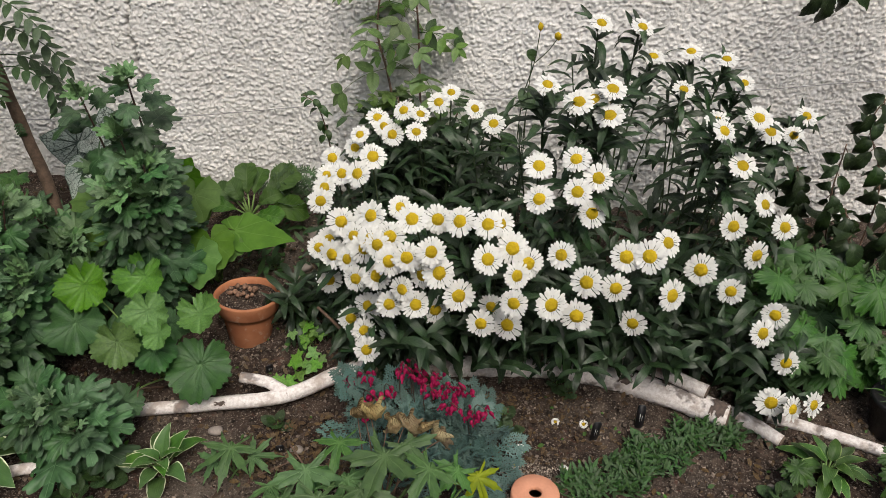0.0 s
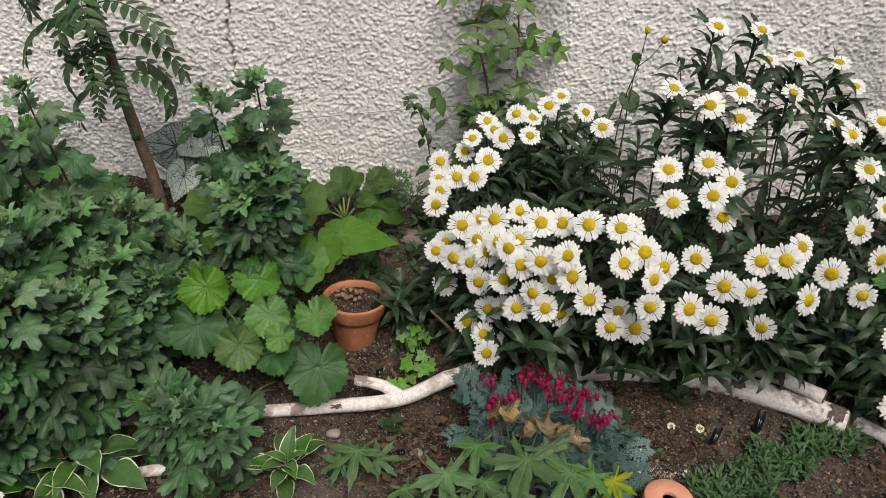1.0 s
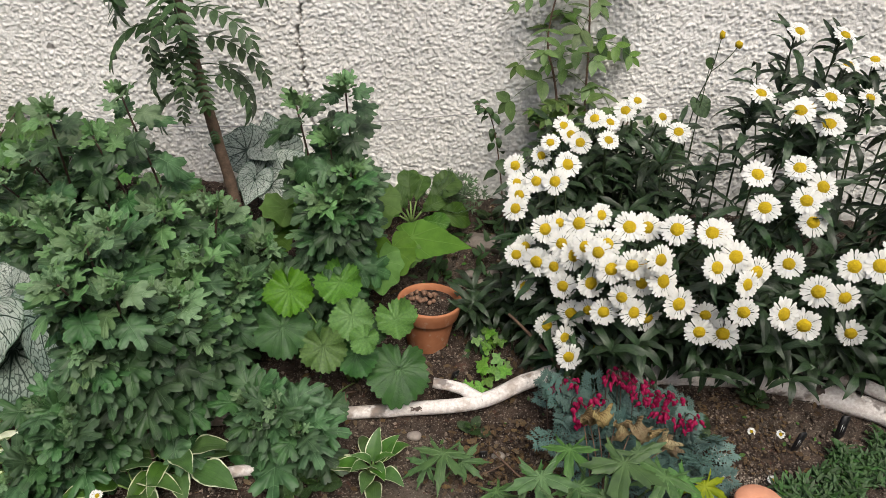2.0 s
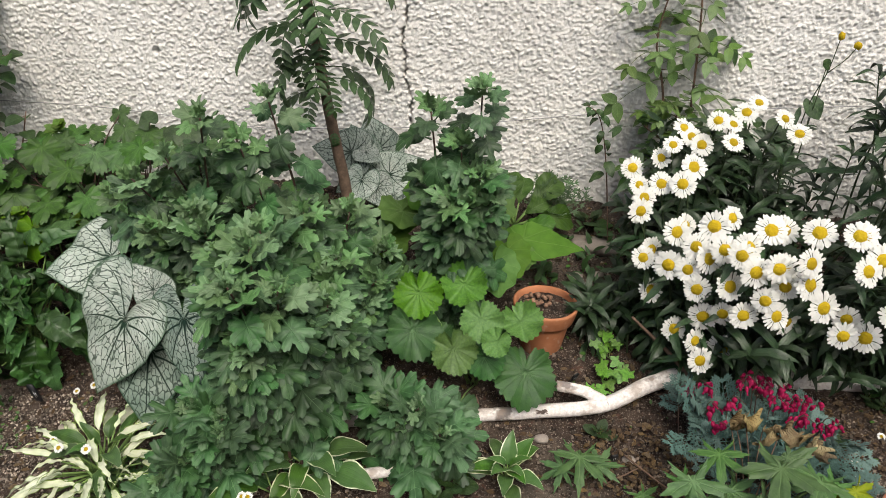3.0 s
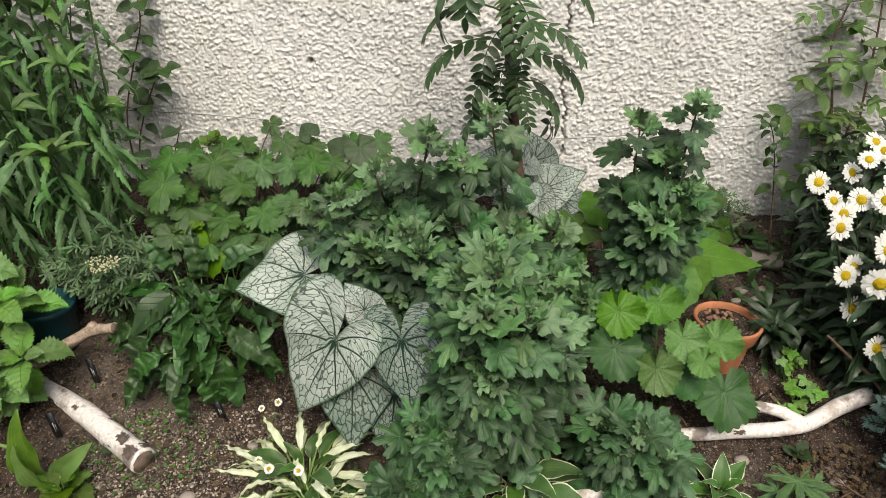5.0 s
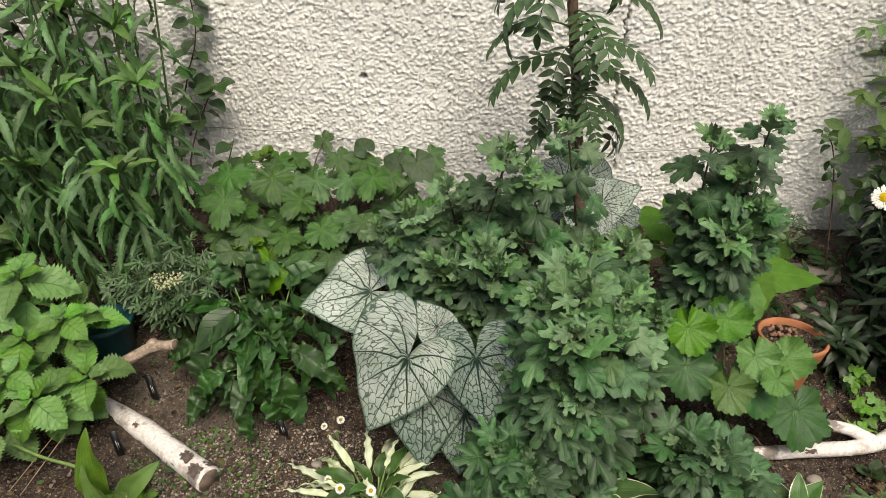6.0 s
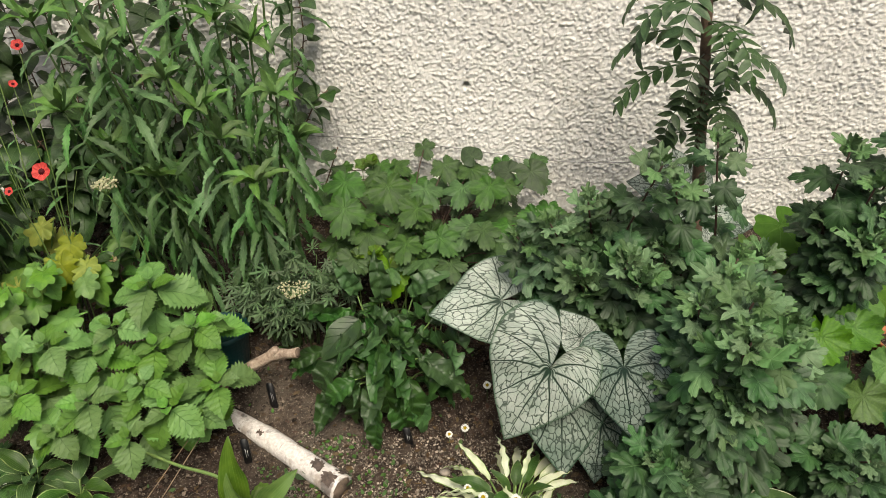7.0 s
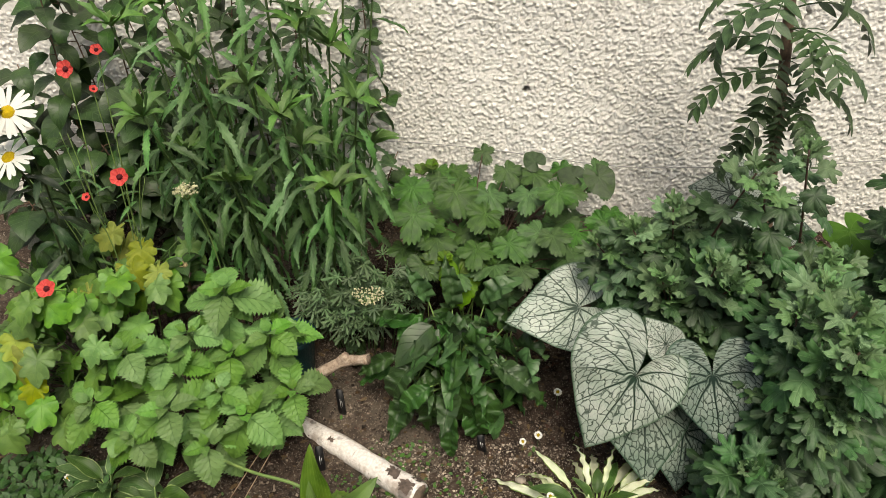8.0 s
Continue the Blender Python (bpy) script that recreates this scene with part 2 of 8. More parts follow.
MUM_YOUNG_MASS = leaf_material("chrysanthemum_shoot_leaf", (0.28, 0.43, 0.225), (0.17, 0.29, 0.135), (0.33, 0.47, 0.27), "feather", 3.5, 0.022, 0.55, island=True)
PRIM_LEAF = leaf_material("primrose_leaf", (0.16, 0.29, 0.07), (0.10, 0.20, 0.05), (0.30, 0.41, 0.19), "feather", 8, 0.03, 0.5, 0.3, thin=0.25, relief=1.0)
CLUMP_LEAF = leaf_material("lobed_clump_leaf", (0.100, 0.215, 0.050), (0.058, 0.138, 0.035), (0.13, 0.25, 0.075), "feather", 5, 0.03, 0.5, 0.35)
TALL_YOUNG = leaf_material("narrow_young_leaf", (0.25, 0.41, 0.13), (0.17, 0.31, 0.095), (0.25, 0.39, 0.15), "feather", 10, 0.03, 0.5, 0.3)
NET_LEAF = leaf_material("silver_netted_leaf", (0.70, 0.665, 0.755), (0.48, 0.495, 0.53), (0.020, 0.046, 0.034), "net", 9, 0.012, 0.5,
                         margin=(0.055, 0.12, 0.065), band=0.93, depth=0.92, relief=1.0, thin=0.12, vary=0.12, mottle=3.0)
# darker NET_LEAF with wider veins, for some side, lower and rear leaves
NET_DIM = leaf_material("silver_netted_dark_leaf", (0.42, 0.42, 0.465), (0.26, 0.295, 0.31), (0.012, 0.030, 0.025), "net", 9, 0.017, 0.5,
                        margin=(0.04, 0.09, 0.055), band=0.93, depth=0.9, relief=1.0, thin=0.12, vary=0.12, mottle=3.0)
GEUM_LEAF = leaf_material("round_ribbed_leaf", (0.215, 0.41, 0.07), (0.135, 0.285, 0.052), (0.17, 0.34, 0.065), "palm", 11, 0.012, 0.42, 0.45, relief=1.0, mottle=9.0)
GEUM_DARK = leaf_material("round_ribbed_dark_leaf", (0.11, 0.225, 0.085), (0.066, 0.15, 0.06), (0.17, 0.30, 0.14), "palm", 13, 0.014, 0.45, 0.4, relief=1.0)
BIG_LEAF = leaf_material("large_soft_leaf", (0.22, 0.41, 0.078), (0.165, 0.325, 0.058), (0.27, 0.45, 0.12), "palm", 7, 0.010, 0.6, 0.25, thin=0.3)
ROWAN_LEAF = leaf_material("rowan_leaflet", (0.105, 0.185, 0.066), (0.06, 0.12, 0.044), (0.095, 0.165, 0.066), "feather", 9, 0.03, 0.42, 0.45)
ANEMONE_LEAF = leaf_material("three_lobed_leaf", (0.115, 0.235, 0.056), (0.06, 0.135, 0.036), (0.14, 0.27, 0.08), "palm", 9, 0.012, 0.5, 0.35)
LIME_LEAF = leaf_material("yellow_green_leaf", (0.24, 0.38, 0.05), (0.17, 0.29, 0.04), (0.30, 0.42, 0.10), "palm", 9, 0.012, 0.5, 0.3, thin=0.3)
CRINKLE_LEAF = leaf_material("crinkled_dark_leaf", (0.105, 0.225, 0.068), (0.055, 0.13, 0.042), (0.13, 0.25, 0.09), "feather", 6, 0.016, 0.42, 0.45, vary=0.35, relief=1.0)
NETTLE_LEAF = leaf_material("toothed_bright_leaf", (0.30, 0.52, 0.14), (0.225, 0.43, 0.11), (0.15, 0.33, 0.075), "feather", 6, 0.018, 0.48, 0.35, thin=0.12, relief=1.0, vary=0.22, mottle=3.0)
TALL_LEAF = leaf_material("narrow_toothed_leaf", (0.25, 0.43, 0.18), (0.15, 0.30, 0.115), (0.28, 0.43, 0.21), "feather", 7, 0.035, 0.48, 0.4, vary=0.3)
OAK_LEAF = leaf_material("lobed_leaf", (0.27, 0.47, 0.10), (0.165, 0.33, 0.07), (0.26, 0.45, 0.11), "feather", 4, 0.010, 0.5, 0.35)
YELLOW_LEAF = leaf_material("yellowing_leaf", (0.68, 0.70, 0.08), (0.48, 0.56, 0.07), (0.44, 0.47, 0.07), "feather", 4, 0.010, 0.55, 0.3, thin=0.3, tint=(0.30, 0.36, 0.06))
CUT_LEAF = leaf_material("deep_cut_leaf", (0.135, 0.265, 0.075), (0.085, 0.18, 0.055), (0.19, 0.33, 0.12), "palm", 9, 0.014, 0.5, 0.35)
BLUE_LEAF = leaf_material("blue_grey_ferny_leaf", (0.26, 0.37, 0.41), (0.145, 0.225, 0.245), None, "none", 4, 0.03, 0.65, 0.2)
HOSTA_PALE = leaf_material("white_centred_hosta_leaf", (0.96, 0.84, 0.84), (0.82, 0.75, 0.64), (0.70, 0.68, 0.50), "parallel", 7, 0.02, 0.4, 0.4,
                           margin=(0.22, 0.34, 0.06), band=0.80, depth=1.0, thin=0.3, vary=0.1)
HOSTA_EDGED = leaf_material("white_edged_hosta_leaf", (0.135, 0.27, 0.055), (0.095, 0.20, 0.045), (0.09, 0.19, 0.04), "parallel", 9, 0.03, 0.4, 0.4,
                            margin=(0.58, 0.62, 0.40), band=0.85)
HOSTA_GREEN = leaf_material("green_hosta_leaf", (0.125, 0.24, 0.06), (0.08, 0.165, 0.045), (0.19, 0.29, 0.12), "parallel", 9, 0.03, 0.42, 0.4,
                            margin=(0.30, 0.40, 0.16), band=0.88)
ROSE_LEAF = leaf_material("rose_leaf", (0.080, 0.155, 0.040), (0.045, 0.095, 0.030), (0.11, 0.19, 0.06), "feather", 7, 0.03, 0.42, 0.45)
ROSE_DARK = leaf_material("dark_shrub_leaf", (0.062, 0.105, 0.034), (0.03, 0.058, 0.022), (0.08, 0.13, 0.045), "feather", 7, 0.03, 0.45, 0.45)
ROSE_YOUNG = leaf_material("young_rose_leaf", (0.22, 0.33, 0.09), (0.15, 0.24, 0.06), (0.26, 0.36, 0.12), "feather", 7, 0.03, 0.45, 0.4)
ROSE_LEAF_BROAD = leaf_material("broad_dark_leaf", (0.085, 0.155, 0.05), (0.05, 0.095, 0.034), (0.11, 0.19, 0.07), "palm", 9, 0.012, 0.45, 0.4)
GREY_LEAF = leaf_material("grey_green_cut_leaf", (0.24, 0.33, 0.20), (0.15, 0.22, 0.125), None, "none", 4, 0.03, 0.6)
WEED_LEAF = leaf_material("weed_leaf", (0.13, 0.26, 0.05), (0.08, 0.17, 0.035), None, "none", 4, 0.03, 0.5, island=True)
MAT_LEAF = leaf_material("mat_leaf", (0.095, 0.19, 0.06), (0.055, 0.12, 0.04), None, "none", 4, 0.03, 0.5, island=True)


# ---- mesh helpers ----
def ground_z(x, y):
    """The bed: level in front, rising to the wall behind the birch edging."""
    cx = min(max(x, -2.4), 1.2)
    rise = min(max((y - 1.1) / 0.8, 0.0), 1.0)
    lump = 0.007 * noise.noise((x * 9, y * 9, 0.3)) + 0.004 * noise.noise((x * 31, y * 31, 2.1))
    return 0.006 - 0.012 * cx + (0.205 - 0.05 * max(cx, -1.6)) * rise ** 1.25 + lump


def raw_mesh(name, verts, faces, material, uvs=None, smooth=True):
    """A mesh from vertices and faces; uvs: name -> one pair for each vertex."""
    me = bpy.data.meshes.new(name)
    me.from_pydata([tuple(v) for v in verts], [], faces)
    if uvs:
        loops = np.zeros(len(me.loops), dtype=np.int32)
        me.loops.foreach_get("vertex_index", loops)
        for key, pairs in uvs.items():
            layer = me.uv_layers.new(name=key)
            layer.data.foreach_set("uv", np.asarray(pairs, dtype=np.float32)[loops].ravel())
    if smooth:
        me.polygons.foreach_set("use_smooth", np.ones(len(me.polygons), dtype=bool))
    me.materials.append(material)
    me.update()
    return me


def part(name, bm, material, parent, label=""):
    """Links a bmesh as one mesh object under a thing or a part."""
    me = bpy.data.meshes.new(name)
    bm.to_mesh(me)
    bm.free()
    me.polygons.foreach_set("use_smooth", np.ones(len(me.polygons), dtype=bool))
    me.materials.append(material)
    return child(name, me, parent, label)


def child(name, me, parent, label="", m=None):
    ob = new(name, me)
    ob.parent = parent
    if m is not None:
        ob.matrix_basis = m
    if label:
        ob["label"] = label
    return ob


def thing(name, place, label, category, group="", kind=""):
    ob = new(name)
    ob.empty_display_size = 0.05
    ob.location = place
    return tagged(ob, label, category, group, kind)


def spot(x, y, up=0.0):
    return Vector((x, y, ground_z(x, y) + up))


def aim(pos, along, up, size=1.0):
    """The pose of a leaf: base at pos, tip along +Y, face towards up."""
    y = Vector(along).normalized()
    x = y.cross(Vector(up))
    if x.length < 1e-4:
        x = y.orthogonal()
    x.normalize()
    z = x.cross(y)
    rot = Matrix((x, y, z)).transposed().to_4x4()
    s = size if isinstance(size, tuple) else (size, size, size)
    return Matrix.Translation(pos) @ rot @ Matrix.Diagonal((*s, 1))


def curve_points(pts, steps=4):
    """A smooth line through points."""
    p = [Vector(q) for q in pts]
    if len(p) == 2:
        return [p[0].lerp(p[1], i / steps) for i in range(steps + 1)]
    p = [2 * p[0] - p[1], *p, 2 * p[-1] - p[-2]]
    out = []
    for i in range(1, len(p) - 2):
        a, b, c, d = p[i - 1:i + 3]
        for j in range(steps):
            t = j / steps
            out.append(0.5 * (2 * b + (c - a) * t + (2 * a - 5 * b + 4 * c - d) * t * t + (3 * b - a - 3 * c + d) * t ** 3))
    return out + [p[-2]]


def tube_data(pts, r0, r1, sides=5, wobble=0.0, start=0):
    """Vertices, faces and layout of a tapered tube along points."""
    verts, faces, lay = [], [], []
    n = len(pts)
    ref = Vector((0.31, 0.17, 0.93))
    length = 0.0
    for i, p in enumerate(pts):
        d = (pts[min(i + 1, n - 1)] - pts[max(i - 1, 0)]).normalized()
        if i:
            length += (p - pts[i - 1]).length
        x = d.cross(ref if abs(d.dot(ref)) < 0.95 else Vector((1, 0, 0))).normalized()
        y = d.cross(x)
        r = r0 + (r1 - r0) * i / (n - 1)
        for s in range(sides):
            a = 2 * math.pi * s / sides
            rr = r * (1 + wobble * noise.noise((i * 0.7, s * 1.3, r0 * 100)))
            verts.append(p + x * (rr * math.cos(a)) + y * (rr * math.sin(a)))
            lay.append((s / sides, length))
    for i in range(n - 1):
        for s in range(sides):
            t = (s + 1) % sides
            a = start + i * sides
            faces.append((a + s, a + t, a + sides + t, a + sides + s))
    faces.append(tuple(start + s for s in reversed(range(sides))))
    faces.append(tuple(start + (n - 1) * sides + s for s in range(sides)))
    return verts, faces, lay


def stem(parent, lines, material, name="stem", sides=5, wobble=0.0, label=""):
    """One part of one or more tubes: lines of (points, radius at start, radius at end), in world places."""
    verts, faces, lay = [], [], []
    at = parent.matrix_basis.translation if parent else Vector()
    for pts, r0, r1 in lines:
        v, f, l = tube_data([Vector(q) - at for q in pts], r0, r1, sides, wobble, len(verts))
        verts += v
        faces += f
        lay += l
    return child(name, raw_mesh(name, verts, faces, material, {"lay": lay}), parent, label)


# ---- leaves: base at the origin, tip along +Y, face +Z, about 1 long ----
def polar_leaf(name, material, radius, rings=4, seg=40, cup=0.0, droop=0.15, ruffle=0.0, waves=7, ribs=0.0, nribs=9, seed=0):
    """A leaf spread round its stalk: radius(angle) from the stalk, angle 0 at the tip."""
    rng = random.Random(seed)
    phase = rng.random() * 6
    verts, faces = [Vector((0, 0, 0))], []
    flat, lay, rim = [(0, 0)], [(0.5, 0)], [(0, 0)]
    for k in range(1, rings + 1):
        f = (k / rings) ** 0.85
        for a in range(seg + 1):
            th = -math.pi + 2 * math.pi * a / seg
            r = radius(th) * f
            x, y = r * math.sin(th), r * math.cos(th)
            z = cup * (x * x + y * y) - droop * max(y, 0) ** 2 - 0.35 * droop * x * x
            z += ruffle * f ** 2.5 * math.sin(waves * th + phase) + 0.4 * ruffle * f ** 2 * math.sin((waves * 2 + 1) * th + 2 * phase)
            z += ribs * f * (1 - f * 0.6) * abs(math.sin(nribs * th / 2))
            verts.append(Vector((x, y, z)))
            flat.append((x, y))
            lay.append((th / (2 * math.pi) + 0.5, r))
            rim.append((f, 0))
    row = seg + 1
    for a in range(seg):
        faces.append((0, 1 + a + 1, 1 + a))
    for k in range(rings - 1):
        for a in range(seg):
            i = 1 + k * row + a
            faces.append((i, i + 1, i + row + 1, i + row))
    return raw_mesh(name, verts, faces, material, {"flat": flat, "lay": lay, "rim": rim})


def blade_leaf(name, material, width, rows=10, cols=2, droop=0.2, fold=0.15, wave=0.0, waves=3, twist=0.0, seed=0, pucker=0.0, sweep=0.0, quilt=0.0):
    """A long leaf: width(s) is the half width at s from base (0) to tip (1)."""
    rng = random.Random(seed)
    ph = rng.random() * 6
    verts, faces, flat, lay = [], [], [], []
    n = 2 * cols + 1
    for i in range(rows + 1):
        s = i / rows
        w = width(s)
        ang = droop * 2 * s
        yy = math.sin(ang) / (2 * droop) if abs(droop) > 1e-3 else s
        zz = -(1 - math.cos(ang)) / (2 * droop) if abs(droop) > 1e-3 else 0.0
        tw = twist * s
        for j in range(-cols, cols + 1):
            u = j / cols
            x = u * w
            lift = fold * abs(x) + wave * u * u * math.sin(waves * 2 * math.pi * s + ph + (1.3 if u > 0 else 0))
            if quilt:
                lift += pucker * math.cos(2 * math.pi * quilt * s) * min(1, 3 * abs(u)) * (1.15 - abs(u))
            else:
                lift += pucker * math.sin(s * 31 + abs(u) * 5) * (1 - abs(u)) * min(1, w * 8)
            verts.append(Vector((x * math.cos(tw) - lift * math.sin(tw), yy + sweep * abs(u) * w, zz + lift * math.cos(tw) + x * math.sin(tw))))
            flat.append((x, s))
            lay.append((u / 2 + 0.5, s))
    for i in range(rows):
        for j in range(2 * cols):
            a = i * n + j
            faces.append((a, a + 1, a + n + 1, a + n))
    return raw_mesh(name, verts, faces, material, {"flat": flat, "lay": lay})


def lobes_of(th, rows, sinus=0.24, power=0.5, teeth=0.0, count=30, base=0.42):
    """Outline round a leaf's middle: rows of (degrees from the tip, reach, half width in degrees); a thin neck runs back to the stalk."""
    a = abs(math.degrees(th))
    if a > 174:
        return base
    r = sinus * (1 if a < 150 else 1 - 0.5 * (a - 150) / 30)
    for mid, reach, half in rows:
        d = abs(a - mid) / half
        if d < 1:
            r = max(r, sinus + (reach - sinus) * (1 - d * d) ** power)
    return r * (1 - teeth * (1 - abs(math.cos(0.5 * count * th))))


def star_leaf(name, material, outline, base=0.42, rings=4, seg=56, fold=0.1, droop=0.3, roll=0.1, wave=0.03, waves=5, pucker=0.02, veins=3.5, twist=0.0, seed=0, narrow=1.0):
    """A lobed leaf spread round a point on its midrib, its stalk at the origin and its tip near 1 along +Y."""
    ph = random.Random(seed).random() * 6
    verts, faces, flat, lay, rim = [], [], [], [], []

    def add(x, y, f, th):
        off = abs(x) / 0.9
        c = veins * y - off * veins * 0.55
        z = fold * abs(x) - droop * y * y - roll * f ** 3 * (0.3 + abs(x))
        z += wave * f * f * math.sin(waves * th + ph) + 0.5 * wave * f ** 3 * math.sin((2 * waves + 1) * th + 2 * ph)
        z += pucker * math.cos(2 * math.pi * c) * min(1.0, 6 * abs(x)) * (1 - 0.6 * f)
        t = twist * (y - 0.3)
        verts.append(Vector((x * math.cos(t) - z * math.sin(t), y * (1 - 0.25 * droop * y), z * math.cos(t) + x * math.sin(t))))
        flat.append((x, y))
        lay.append((0.5 + x / 0.9, y))
        rim.append((f, 0))

    add(0, base, 0, 0)
    for k in range(1, rings + 1):
        f = (k / rings) ** 0.8
        for a in range(seg):
            th = -math.pi + 2 * math.pi * a / seg
            r = outline(th) * f
            add(narrow * r * math.sin(th), base + r * math.cos(th), f, th)
    for a in range(seg):
        faces.append((0, 1 + (a + 1) % seg, 1 + a))
    for k in range(rings - 1):
        for a in range(seg):
            i, j = 1 + k * seg, (a + 1) % seg
            faces.append((i + a, i + j, i + seg + j, i + seg + a))
    return raw_mesh(name, verts, faces, material, {"flat": flat, "lay": lay, "rim": rim})


def leaf(parent, me, pos, along, up, size, name="leaf", label=""):
    m = Matrix.Translation(-parent.matrix_basis.translation) @ aim(pos, along, up, size)
    return child(name, me, parent, label, m)


def heading(az, el):
    return Vector((math.cos(az) * math.cos(el), math.sin(az) * math.cos(el), math.sin(el)))


FACE = Vector((0.0, -0.45, 1.0))


def grow(plant, pts, r0, r1, meshes, count, sizes, rng, material=STEM, lo=0.15, hi=1.0, els=(5, 55), bias=(0, -0.25, 0),
         stalk=0.02, top=None, tops=3, top_size=0.03, face=FACE, name="stem"):
    """One stem with its leaves set round it, large below and small above; top: meshes of the tuft at its tip."""
    line = curve_points(pts, 5)
    lines = [(line, r0, r1)]
    n = len(line) - 1
    az = rng.random() * 6.28
    for i in range(count):
        s = lo + (hi - lo) * (i + 0.5 * rng.random()) / max(count, 1)
        f = min(s, 0.999) * n
        p = line[int(f)].lerp(line[int(f) + 1], f % 1)
        az += 2.4 + rng.uniform(-0.4, 0.4)
        el = radians(els[0] + (els[1] - els[0]) * s + rng.uniform(-14, 14))
        d = (heading(az, el) + Vector(bias)).normalized()
        size = (sizes[0] + (sizes[1] - sizes[0]) * s) * rng.uniform(0.8, 1.2)
        q = p + d * (stalk * rng.uniform(0.7, 1.3))
        if stalk > 0.008:
            lines.append(([p, p.lerp(q, 0.5) + Vector((0, 0, 0.1 * stalk)), q], r1 * 0.7 + 0.0004, r1 * 0.45 + 0.0003))
        up = face + Vector((rng.uniform(-0.35, 0.35), rng.uniform(-0.35, 0.35), 0))
        leaf(plant, rng.choice(meshes), q, d + Vector((0, 0, -0.1)), up, size)
    if top:
        for i in range(tops):
            a = az + i * 6.28 / tops
            d = heading(a, radians(rng.uniform(25, 65))) + 0.6 * Vector(bias)
            leaf(plant, rng.choice(top), line[-1], d, FACE, top_size * rng.uniform(0.7, 1.2))
    return stem(plant, lines, material, name)


# ---- the wall ----
def worley(x, z, sx, sz, seed):
    """Nearest and second nearest distance to jittered cell points, and a random value for the nearest cell."""
    gx, gz = x / sx, z / sz
    ix, iz = np.floor(gx), np.floor(gz)
    f1, f2, val = np.full(x.shape, 9.0), np.full(x.shape, 9.0), np.zeros(x.shape)

    def rnd(a, b, k):
        h = np.sin(a * 127.1 + b * 311.7 + k * 74.7 + seed) * 43758.5453
        return h - np.floor(h)

    for dx in (-1, 0, 1):
        for dz in (-1, 0, 1):
            cx, cz = ix + dx, iz + dz
            d = np.hypot(gx - cx - rnd(cx, cz, 1), gz - cz - rnd(cx, cz, 2))
            v = rnd(cx, cz, 3)
            near = d < f1
            f2 = np.where(near, f1, np.minimum(f2, d))
            val = np.where(near, v, val)
            f1 = np.where(near, d, f1)
    return f1, f2, val


WALL_Y = 1.91


def crack_x(z):
    return -0.793 + 0.008 * np.sin(z * 17) + 0.004 * np.sin(z * 61 + 1) + 0.0025 * np.sin(z * 160)


